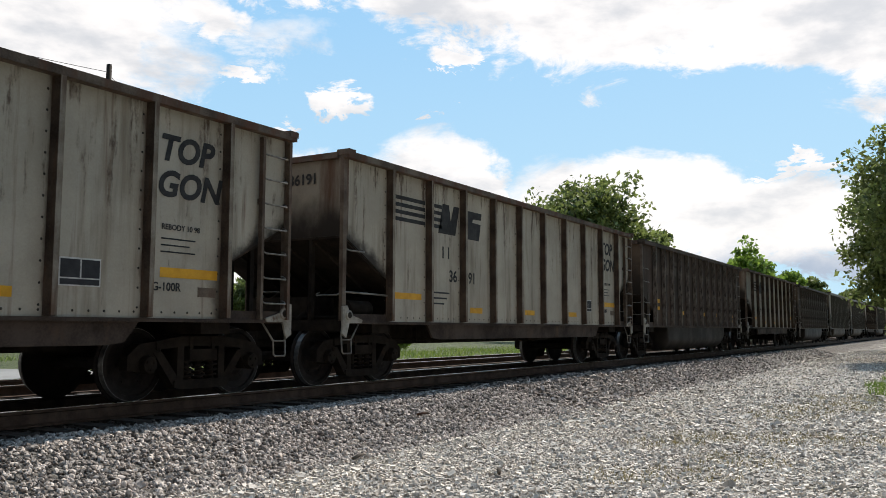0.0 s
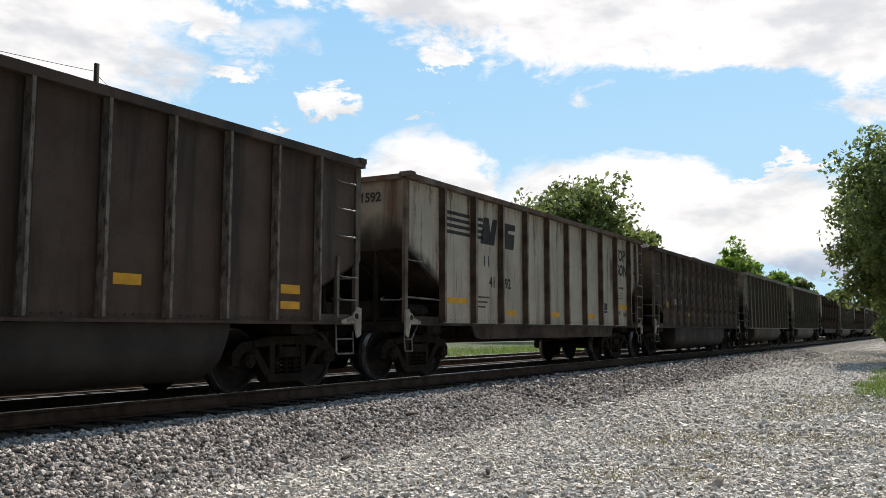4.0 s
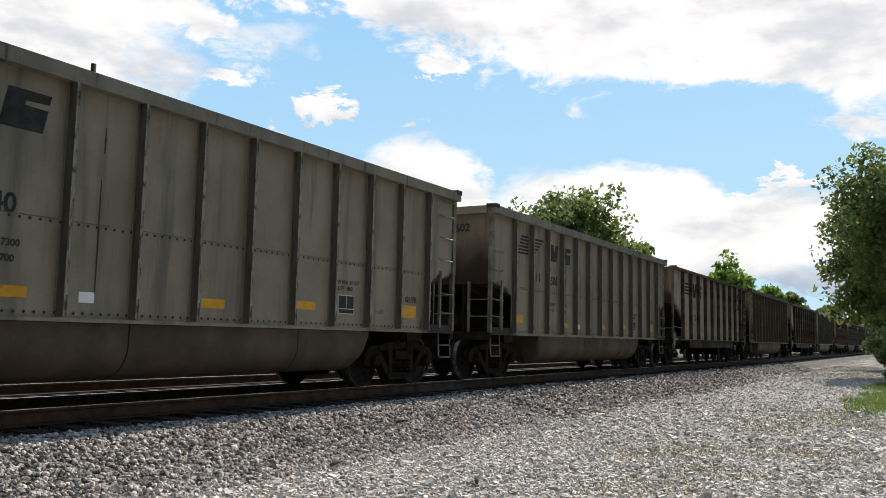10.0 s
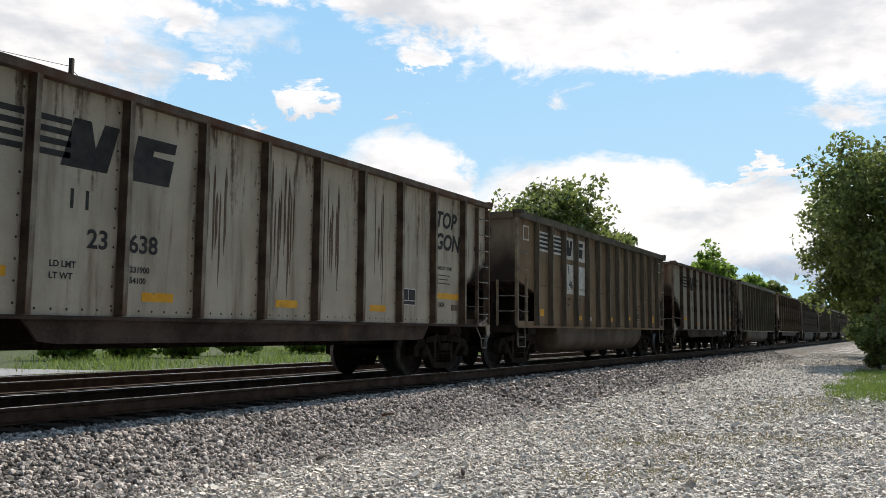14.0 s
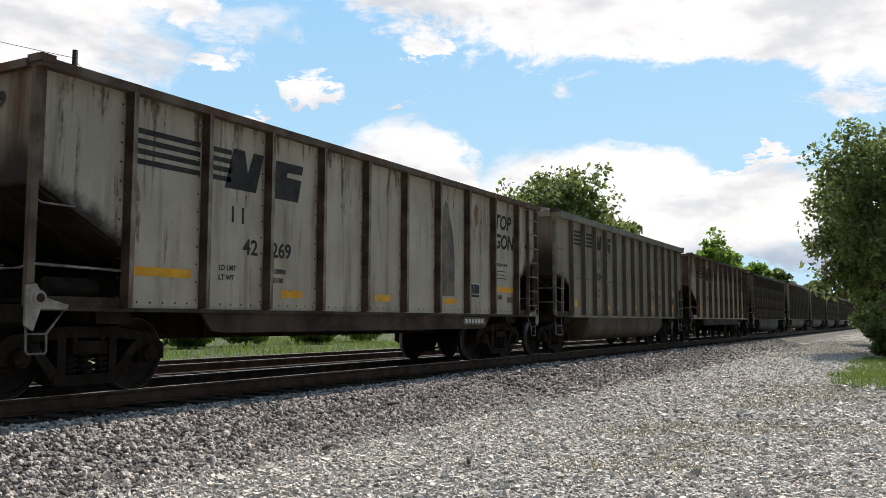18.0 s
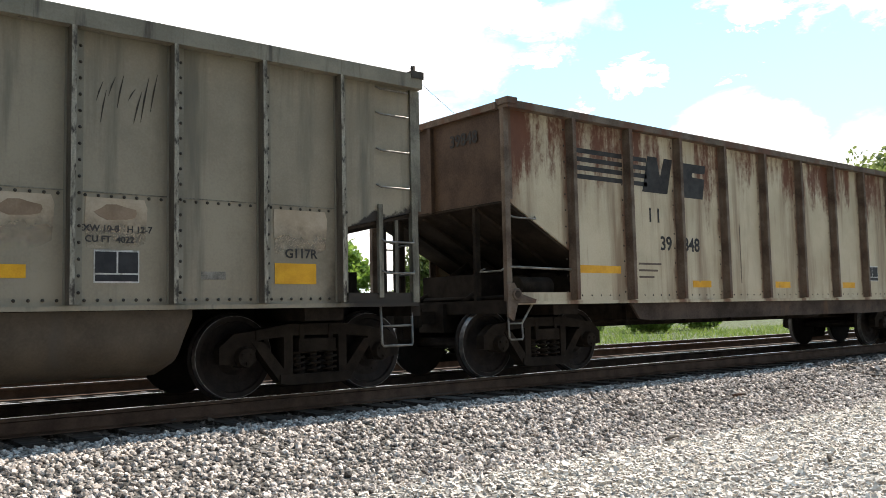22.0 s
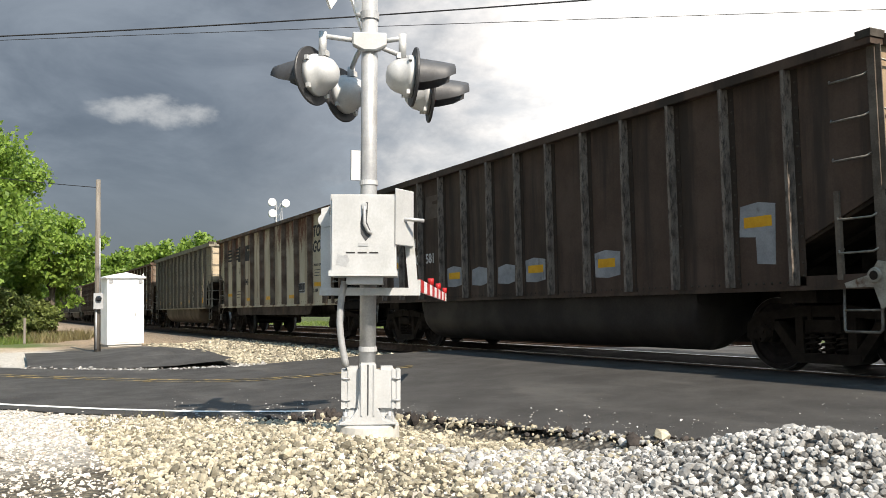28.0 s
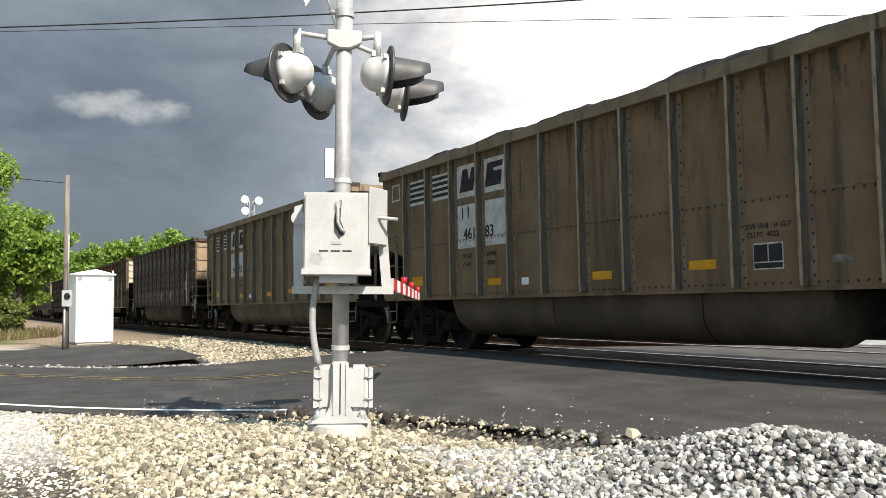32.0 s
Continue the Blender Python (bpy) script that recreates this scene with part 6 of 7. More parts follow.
def crossing_signal():
    sig = tagged(new("crossing_signal"), "silver railroad crossing signal mast with four hooded lamps and gate mechanism", "crossing signal")
    sig.matrix_basis = Matrix.Translation((MAST.x, MAST.y, MAST_Z)) @ Matrix.Rotation(radians(1.2), 4, ALONG)   # it leans a little

    def put(name, bm, mat, label="", at=None, parent=None):
        return part(name, bm, M[mat] if mat else None, parent or sig, label, at)
    put("foundation", lathe(bmesh.new(), [(-0.35, 0.29), (0.0, 0.27), (0.012, 0.26), (0.013, 0.05)], 24, "z"), "concrete", "round concrete footing half buried in rock")
    bm = tube(bmesh.new(), [(0, 0, 0.05), (0, 0, 4.45)], 0.0715, 28)
    mast = put("mast", bm, "galv", "round silver mast")
    put("mast_cap", lathe(bmesh.new(), [(4.45, 0.078), (4.49, 0.07), (4.51, 0.02)], 20, "z"), "silver", parent=mast)
    for z in (2.06, 1.10, 0.62):
        put("band", lathe(bmesh.new(), [(z, 0.072), (z + 0.002, 0.080), (z + 0.04, 0.080), (z + 0.042, 0.072)], 24, "z"), "silver", parent=mast)
    # flared base with bolts
    side = frame_of((0, 0, 0), -ALONG)
    bm = bmesh.new()
    prism(bm, [(-0.25, 0.013), (-0.24, 0.04), (-0.13, 0.075), (-0.085, 0.16), (-0.07, 0.30), (-0.07, 0.53), (0.07, 0.53), (0.07, 0.30), (0.085, 0.16), (0.13, 0.075), (0.24, 0.04), (0.25, 0.013)], "x", -0.10, 0.20)
    bevel(bm, 0.012, 2)
    base = put("mast_base", bm, "silver", "flared silver base casting in two halves", side)
    for y0, y1 in ((-0.006, 0.006), (-0.060, -0.046), (0.046, 0.060)):
        put("rib", box(bmesh.new(), 0.19, 0.212 if y0 < -0.01 or y0 > 0.01 else 0.203, y0, y1, 0.10, 0.52), "silver" if abs(y0) > 0.01 else "hood", parent=base)
    for sx, sy in ((-1, -1), (-1, 1), (1, -1), (1, 1)):
        x_, y_ = 0.05 + 0.10 * sx, 0.185 * sy
        put("anchor_bolt", tube(bmesh.new(), [(x_, y_, 0.04), (x_, y_, 0.125)], 0.02, 6), "galv", parent=base)
        put("nut", lathe(bmesh.new(), [(0.055, 0.01), (0.055, 0.034), (0.09, 0.034), (0.09, 0.01)], 6, "z", (x_, y_, 0)), "galv", parent=base)
    for y, w, x0, x1 in ((-0.132, 0.135, -0.03, 0.13), (0.160, 0.185, -0.02, 0.15)):
        bm = bevel(box(bmesh.new(), x0, x1, y - w / 2, y + w / 2, 0.155, 0.47), 0.03, 3)
        jb = put("junction_box", bm, "silver", "cast silver junction box at the mast foot", side)
        out = -1 if y < 0 else 1
        e = y + out * w / 2
        put("box_lid", bevel(box(bmesh.new(), x0 - 0.008, x1 + 0.012, *sorted((e - out * 0.012, e + out * 0.022)), 0.148, 0.477), 0.012, 2), "silver", parent=jb)
        put("rim", bevel(box(bmesh.new(), x0 - 0.004, x1 + 0.008, *sorted((e - out * 0.050, e - out * 0.030)), 0.148, 0.478), 0.006, 1), "silver", parent=jb)
        for zz in (0.22, 0.40):
            put("lid_latch", tube(bmesh.new(), [(x1 + 0.012, e - out * 0.05, zz), (x1 + 0.02, e, zz), (x1 + 0.012, e + out * 0.02, zz)], 0.008, 6), "galv", parent=jb)
        put("box_foot", prism(bmesh.new(), [(y - 0.07, 0.05), (y + 0.07, 0.05), (y + 0.05, 0.16), (y - 0.05, 0.16)], "x", 0.0, 0.11), "silver", parent=jb)
        put("box_cap", bevel(box(bmesh.new(), x0 + 0.03, x1 - 0.03, y - 0.05, y + 0.05, 0.47, 0.50), 0.008, 1), "silver", parent=jb)
    # gate mechanism
    turn = frame_of((0, 0, 0), (0.90, -0.436, 0))
    bm = bevel(box(bmesh.new(), 0.02, 0.40, -0.29, 0.25, 1.26, 1.93), 0.045, 3)
    gear = put("gate_mechanism", bm, "silver", "rounded silver gate mechanism box with a stain", turn)
    put("door", bevel(box(bmesh.new(), 0.395, 0.425, -0.275, 0.235, 1.28, 1.91), 0.012, 2), "silver", parent=gear)
    bm = tube(bmesh.new(), [(0.43, -0.01, 1.83), (0.45, -0.01, 1.80), (0.45, -0.01, 1.68), (0.445, 0.02, 1.62), (0.44, 0.05, 1.60)], 0.014, 6)
    box(bm, 0.425, 0.445, -0.03, 0.01, 1.80, 1.85)
    put("door_handle", bm, "galv", parent=gear)
    put("maker_plate", box(bmesh.new(), 0.426, 0.430, -0.06, 0.02, 1.50, 1.525), "galv", parent=gear)
    for i in range(3):
        put("stencil_line", box(bmesh.new(), 0.4262, 0.4275, -0.16 + i * 0.095, -0.085 + i * 0.095, 1.44, 1.452), "ink", "unreadable raised lettering", parent=gear)
    put("cover_lip", bevel(box(bmesh.new(), 0.03, 0.435, -0.30, 0.26, 1.255, 1.30), 0.02, 2), "silver", parent=gear)
    put("handle_recess", prism(bmesh.new(), [(-0.045, 1.70), (0.0, 1.86), (0.02, 1.86), (0.01, 1.70), (0.05, 1.60), (0.0, 1.54), (-0.04, 1.60)], "x", 0.4255, 0.4275), "hood", parent=gear)
    put("bare_patch", prism(bmesh.new(), [(-0.24, 1.35), (-0.16, 1.33), (-0.13, 1.38), (-0.15, 1.43), (-0.19, 1.42), (-0.23, 1.44)], "x", 0.4255, 0.4268), "galv", "dull patch where the paint has worn off", parent=gear)
    bm = box(bmesh.new(), 0.05, 0.36, -0.16, 0.14, 1.19, 1.262)
    put("mounting_bracket", bm, "silver", parent=gear)
    # counterweight arms, cross bar, plate
    for y, lean in ((-0.36, 0.0), (0.335, 0.05)):
        bm = bmesh.new()
        prism(bm, [(y - 0.035, 1.84), (y + 0.035, 1.86), (y + 0.045 + lean * 0.4, 1.55), (y + 0.05 + lean, 1.12), (y - 0.03 + lean, 1.12), (y - 0.04 + lean * 0.4, 1.55)], "x", 0.10, 0.135)
        lathe(bm, [(0.085, 0.05), (0.086, 0.062), (0.15, 0.062), (0.151, 0.05)], 14, "x", (0, y, 1.74))
        put("support_arm", bm, "silver", "curved silver gate support arm", turn)
    put("cross_bar", box(bmesh.new(), 0.10, 0.17, -0.40, 0.45, 1.10, 1.165), "silver", "", turn)
    bm = bevel(prism(bmesh.new(), [(0.405, 0.235), (0.425, 0.247), (0.20, 0.395), (0.18, 0.383)], "z", 1.51, 1.98), 0.006, 1)
    flap = put("side_plate", bm, "silver", "flat silver plate beside the box", turn)
    put("pivot_bolt", tube(bmesh.new(), [(0.31, 0.29, 1.73), (0.33, 0.36, 1.73), (0.31, 0.48, 1.72)], 0.016, 8), "galv", parent=flap)
    # boom, lowered across the road
    boom = put("gate_arm", box(bmesh.new(), 0.0, 0.08, -0.012, 0.012, -0.05, 0.05), "silver", "lowered red and white striped gate arm",
               frame_of(Vector((0, 0, 1.19)) + ACROSS * 0.44, (-0.86, 0.51, -0.010)))
    for i in range(12):
        put("stripe", box(bmesh.new(), 0.08 + i * 0.40, 0.08 + (i + 1) * 0.40 - 0.002, -0.012, 0.012, -0.055, 0.055), "redpaint" if i % 2 == 0 else "white", parent=boom)
    for x in (1.6, 3.0, 4.6):
        bm = tube(bmesh.new(), [(x, 0, 0.055), (x, 0, 0.13)], 0.035, 10)
        put("arm_lamp", bm, "redlens", "small red lamp on the gate arm", parent=boom)
    # flexible conduit
    pts = []
    for i in range(13):
        t = i / 12
        p = ACROSS * (-0.20 - 0.05 * math.sin(t * math.pi)) * (1 - 0.1 * t) + Vector((0, 0, 1.22 - 0.72 * t)) - ALONG * 0.15
        pts.append(p)
    put("conduit", tube(bmesh.new(), pts, 0.029, 10), "galv", "grey flexible conduit")
    # lamp brackets and lamps
    z = 3.33
    bm = bevel(prism(bmesh.new(), [(-0.15, z + 0.065), (0.15, z + 0.065), (0.15, z - 0.05), (0.05, z - 0.10), (-0.05, z - 0.10), (-0.15, z - 0.05)], "x", 0.03, 0.10), 0.012, 1)
    box(bm, -0.09, 0.03, -0.10, 0.10, z - 0.05, z + 0.05)
    hub = put("bracket_hub", bm, "silver", "cast bracket on the mast", side)
    disc, body, hood, lens = beacon_parts()
    lamps = [(-0.405, -0.12, (-ACROSS * 0.84 + ALONG * 0.54)), (-0.165, 0.52, (-ACROSS * 0.80 + ALONG * 0.60)), (0.285, -0.12, (ACROSS * 0.99 + ALONG * 0.10)), (0.485, 0.50, (ACROSS * 0.99 + ALONG * 0.06))]
    for a, b, way in lamps:
        tip = ACROSS * a + ALONG * b
        pts = [ACROSS * (0.10 if a > 0 else -0.10) + Vector((0, 0, z)) + ALONG * (0.05 if b > 0 else -0.04), tip + Vector((0, 0, z + 0.01))]
        if b > 0:
            pts = [ACROSS * (0.06 if a > 0 else -0.06) + ALONG * 0.08 + Vector((0, 0, z)), tip * 0.7 + Vector((0, 0, z - 0.02)), tip + Vector((0, 0, z - 0.10))]
        top = tip + Vector((0, 0, z + (0.045 if b < 0 else -0.08)))
        put("bracket_arm", tube(bmesh.new(), pts, 0.022, 10), "silver", parent=None)
        centre = tip + Vector((0, 0, z - 0.33)) + way * 0.10
        put("hanger", tube(bmesh.new(), [top, centre + Vector((0, 0, 0.16)) - way * 0.10], 0.034, 12), "silver")
        lamp = put("lamp", body, None, "round silver lamp housing", frame_of(centre, way + Vector((0, 0, -0.05))))
        put("background", disc, None, "round black background disc", parent=lamp)
        put("hood", hood, None, "long dark grey visor", parent=lamp)
        put("lens", lens, None, "unlit red lens", parent=lamp)
    # small blank sign and crossed blades
    put("small_sign", bevel(box(bmesh.new(), -0.16, -0.08, -0.016, 0.016, 2.10, 2.36), 0.006, 1), "silver", "small silver sign plate seen edge-on", frame_of((0, 0, 0), ACROSS * 1.0 + ALONG * 0.25))
    for s in (-1, 1):
        bm = bevel(box(bmesh.new(), -0.010, 0.010, -0.61, 0.61, -0.115, 0.115), 0.005, 1)
        put("crossbuck_blade", bm, "white", "white crossbuck blade", frame_of(Vector((0, 0, 4.02)) - ACROSS * 0.20, -ACROSS * 0.90 + ALONG * 0.42) @ pose(0.012 * s, 0, 0, s * 45, 0, 0))
    put("blade_clamp", tube(bmesh.new(), [(0, 0, 3.56), tuple(Vector((0, 0, 3.58)) - ACROSS * 0.12)], 0.022, 8), "galv")
    put("blade_clamp", lathe(bmesh.new(), [(3.53, 0.072), (3.532, 0.084), (3.60, 0.084), (3.602, 0.072)], 20, "z"), "galv")


crossing_signal()


# ---- equipment shed, poles, wires, tower ----
def signal_shed():
    shed = tagged(new("equipment_shed"), "small white metal signal equipment shed with a pitched roof", "equipment shed")
    shed.matrix_basis = pose(-33.25, 4.13, float(land(np.array(-33.25), np.array(4.13))) - 0.02, 0, 0, 8)
    part("plinth", box(bmesh.new(), -0.70, 0.70, -0.58, 0.58, 0.0, 0.09), M["concrete"], shed)
    body = part("wall", bevel(box(bmesh.new(), -0.75, 0.75, -0.64, 0.64, 0.09, 2.45), 0.02, 1), M["white"], shed)
    part("roof", prism(bmesh.new(), [(-0.71, 2.45), (-0.71, 2.50), (0, 2.66), (0.71, 2.50), (0.71, 2.45)], "x", -0.81, 0.81), M["white"], shed, "low white pitched roof")
    door = part("door", bevel(box(bmesh.new(), 0.75, 0.775, -0.42, 0.42, 0.16, 2.25), 0.008, 1), M["white"], body)
    part("door_handle", tube(bmesh.new(), [(0.77, 0.33, 1.1), (0.80, 0.33, 1.1), (0.80, 0.33, 1.25)], 0.012, 6), M["galv"], door)
    for y in (-0.52, 0.52):
        part("roof_vent", bevel(box(bmesh.new(), 0.745, 0.78, y - 0.07, y + 0.07, 2.28, 2.40), 0.01, 1), M["galv"], body)
    part("finial", tube(bmesh.new(), [(0.74, 0.62, 2.4), (0.74, 0.62, 2.62)], 0.03, 6), M["white"], body)


signal_shed()


def utility_pole(x, y, top, arms, label, r=0.14, wood="pole"):
    z0 = float(land(np.array(float(x)), np.array(float(y))))
    p = tagged(new("utility_pole"), label, "utility pole")
    p.location = (x, y, z0)
    part("shaft", tube(bmesh.new(), [(0, 0, -0.2), (0, 0, (top - z0) * 0.5), (0, 0, top - z0)], [r, r * 0.85, r * 0.7], 12), M[wood], p)
    for dz, w, rz in arms:
        bm = box(bmesh.new(), -w, w, -0.16, -0.06, top - z0 - dz - 0.06, top - z0 - dz + 0.06)
        arm = part("crossarm", bm, M["pole"], p, "", pose(0, 0, 0, 0, 0, rz))
        for xx in (-w * 0.92, -w * 0.5, w * 0.5, w * 0.92):
            part("insulator", lathe(bmesh.new(), [(top - z0 - dz + 0.06, 0.02), (top - z0 - dz + 0.08, 0.045), (top - z0 - dz + 0.16, 0.04), (top - z0 - dz + 0.19, 0.02)], 8, "z", (xx, -0.11, 0)), M["concrete"], arm)
    return p


utility_pole(14.7, 37.2, 13.8, [(0.25, 1.2, 15), (1.75, 1.25, 15)], "weathered wooden utility pole with two crossarms", 0.16)
utility_pole(20.6, 27.1, 10.9, [], "dark wooden utility pole beyond the tracks", wood="backlitpole")
west = utility_pole(-29.06, 2.94, 5.15, [], "grey wooden service pole beside the white shed", 0.10)
wz = west.location.z
meter = part("meter_box", bevel(box(bmesh.new(), 0.08, 0.24, -0.14, 0.14, 1.35, 1.85), 0.01, 1), M["galv"], west, "grey meter box")
part("meter", lathe(bmesh.new(), [(0.24, 0.09), (0.30, 0.09), (0.34, 0.05)], 14, "x", (0, 0, 1.68)), M["glass"], meter)
part("riser", tube(bmesh.new(), [(0.12, -0.05, 0.1), (0.12, -0.05, 1.4)], 0.03, 8), M["galv"], west)
part("riser", tube(bmesh.new(), [(0.11, 0.05, 1.8), (0.10, 0.05, 3.6)], 0.022, 8), M["galv"], west)


def wire(a, b, sag, r, label):
    a, b = Vector(a), Vector(b)
    pts = [a.lerp(b, i / 40) - Vector((0, 0, 4 * sag * (i / 40) * (1 - i / 40))) for i in range(41)]
    single("overhead_wire", tube(bmesh.new(), pts, r, 6), M["wire"], label, "wire", group="overhead wires")


wire((-43.5, -23.1, 10.4), (21.2, 59.6, 11.5), 2.9, 0.021, "thick black overhead cable above the crossing")
wire((-43.3, -27.0, 8.65), (9.2, 64.0, 8.6), -0.35, 0.011, "thin black overhead wire above the crossing")
wire((-29.06, 2.94, 4.9), (-44.0, -7.5, 8.4), 0.25, 0.012, "thin service wire to the wooden pole")
wire((20.6, 27.1, 10.6), (4.0, 30.0, 10.9), 0.25, 0.010, "thin overhead wire to the wooden pole")
wire((20.6, 27.1, 10.5), (46.0, 40.0, 7.0), 0.3, 0.010, "thin overhead wire to the wooden pole")


def radio_tower():
    t = tagged(new("radio_tower"), "distant lattice tower with white dish antennas behind the train", "radio tower")
    t.location = (-132.7, 40.4, -0.3)
    bm = bmesh.new()
    h = 18.2
    corners = [(0.9, 0.9), (-0.9, 0.9), (-0.9, -0.9), (0.9, -0.9)]
    for a, b in corners:
        tube(bm, [(a, b, 0), (a * 0.45, b * 0.45, h)], 0.06, 5)
    for i in range(14):
        z0, z1 = i * h / 14, (i + 1) * h / 14
        k0, k1 = 1 - 0.55 * z0 / h, 1 - 0.55 * z1 / h
        for j in range(4):
            p, q = corners[j], corners[(j + 1) % 4]
            tube(bm, [(p[0] * k0, p[1] * k0, z0), (q[0] * k1, q[1] * k1, z1)], 0.035, 4)
    part("lattice", bm, M["galv"], t)
    for y, z in ((-1.25, 18.2), (1.0, 18.1), (-1.2, 16.4)):
        part("dish", lathe(bmesh.new(), [(0.0, 0.2), (0.15, 0.62), (0.55, 0.66), (0.62, 0.6)], 16, "x", (0.3, y, z)), M["white"], t, "white drum antenna")


radio_tower()


# ---- trees, bushes, grass ----
def leaves(centres, radii, per, size, rnd):
    """Small bent leaf pairs scattered through clumps."""
    c = np.repeat(np.asarray(centres), per, 0)
    r = np.repeat(np.asarray(radii), per)
    k = len(c)
    d = rnd.normal(size=(k, 3))
    d /= np.linalg.norm(d, axis=1, keepdims=True)
    p = c + d * (r * 1.30 * rnd.uniform(0, 1, k) ** 0.55)[:, None] * (1, 1, 0.8)
    a = rnd.normal(size=(k, 3))
    a /= np.linalg.norm(a, axis=1, keepdims=True)
    b = np.cross(a, rnd.normal(size=(k, 3)))
    b /= np.linalg.norm(b, axis=1, keepdims=True)
    s = (size * rnd.uniform(0.6, 1.3, k))[:, None]
    v = np.stack([p - a * s, p + b * s * 0.55, p + a * s, p - b * s * 0.55], 1).reshape(-1, 3)
    f = np.arange(4 * k).reshape(-1, 4)
    return v, f


def tree(x, y, height, radius, seed, label, leaf="leaf", low=0.25, clumps=60, per=110, size=0.16, name="tree", squash=1.0, group="", gaps=-0.28):
    rnd = np.random.default_rng(seed)
    z0 = float(land(np.array(float(x)), np.array(float(y)))) - 0.05
    t = tagged(new(name), label, name.replace("_", " "), group)
    t.location = (x, y, z0)
    ch = height * (1 - low)
    mid = height * low + ch * 0.5
    cs, rs = [], []
    off = rnd.uniform(0, 50)
    while len(cs) < int(clumps * 1.7):
        d = rnd.normal(size=3)
        d /= np.linalg.norm(d)
        edge = 0.80 + 0.42 * noise.noise((d[0] * 1.7 + off, d[1] * 1.7, d[2] * 1.7)) + 0.16 * noise.noise((d[0] * 5 + off, d[1] * 5, d[2] * 5))
        q = rnd.uniform(0.2, 1.0) ** 0.45 * edge
        p = np.array([d[0] * radius * q, d[1] * radius * q * squash, d[2] * ch * 0.5 * q])
        if noise.noise((p[0] * 1.1 / radius * 3 + off, p[1] * 3.3 / radius, p[2] * 3.3 / radius)) < gaps:
            continue
        cs.append(p + (0, 0, mid))
        rs.append(radius * rnd.uniform(0.13, 0.27))
    bm = bmesh.new()
    r0 = 0.022 * height + 0.03
    trunk = [Vector((0, 0, -0.1)), Vector((rnd.normal(0, 0.02) * height, rnd.normal(0, 0.02) * height, height * 0.3)), Vector((rnd.normal(0, 0.04) * height, rnd.normal(0, 0.04) * height, height * 0.72))]
    tube(bm, trunk, [r0, r0 * 0.75, r0 * 0.3], 9)
    for i in range(0, len(cs), max(1, len(cs) // 16)):
        a = trunk[0].lerp(trunk[1], 0.7) if i % 2 else trunk[1].lerp(trunk[2], rnd.uniform(0, 0.6))
        b = Vector(cs[i])
        m = a.lerp(b, 0.5) + Vector((0, 0, 0.05 * height))
        tube(bm, [a, m, b], [r0 * 0.4, r0 * 0.25, r0 * 0.08], 6)
    part("trunk", bm, M["bark"], t, "dark trunk with spreading limbs")
    v, f = leaves(cs, rs, int(per * (1.25 if abs(x) < 60 and y < 10 else 0.66)), size * (0.86 if abs(x) < 60 and y < 10 else 1.15), rnd)
    part("crown", raw_mesh("crown", v, f, M[leaf]), None, t, "uneven leafy crown with gaps")
    return t


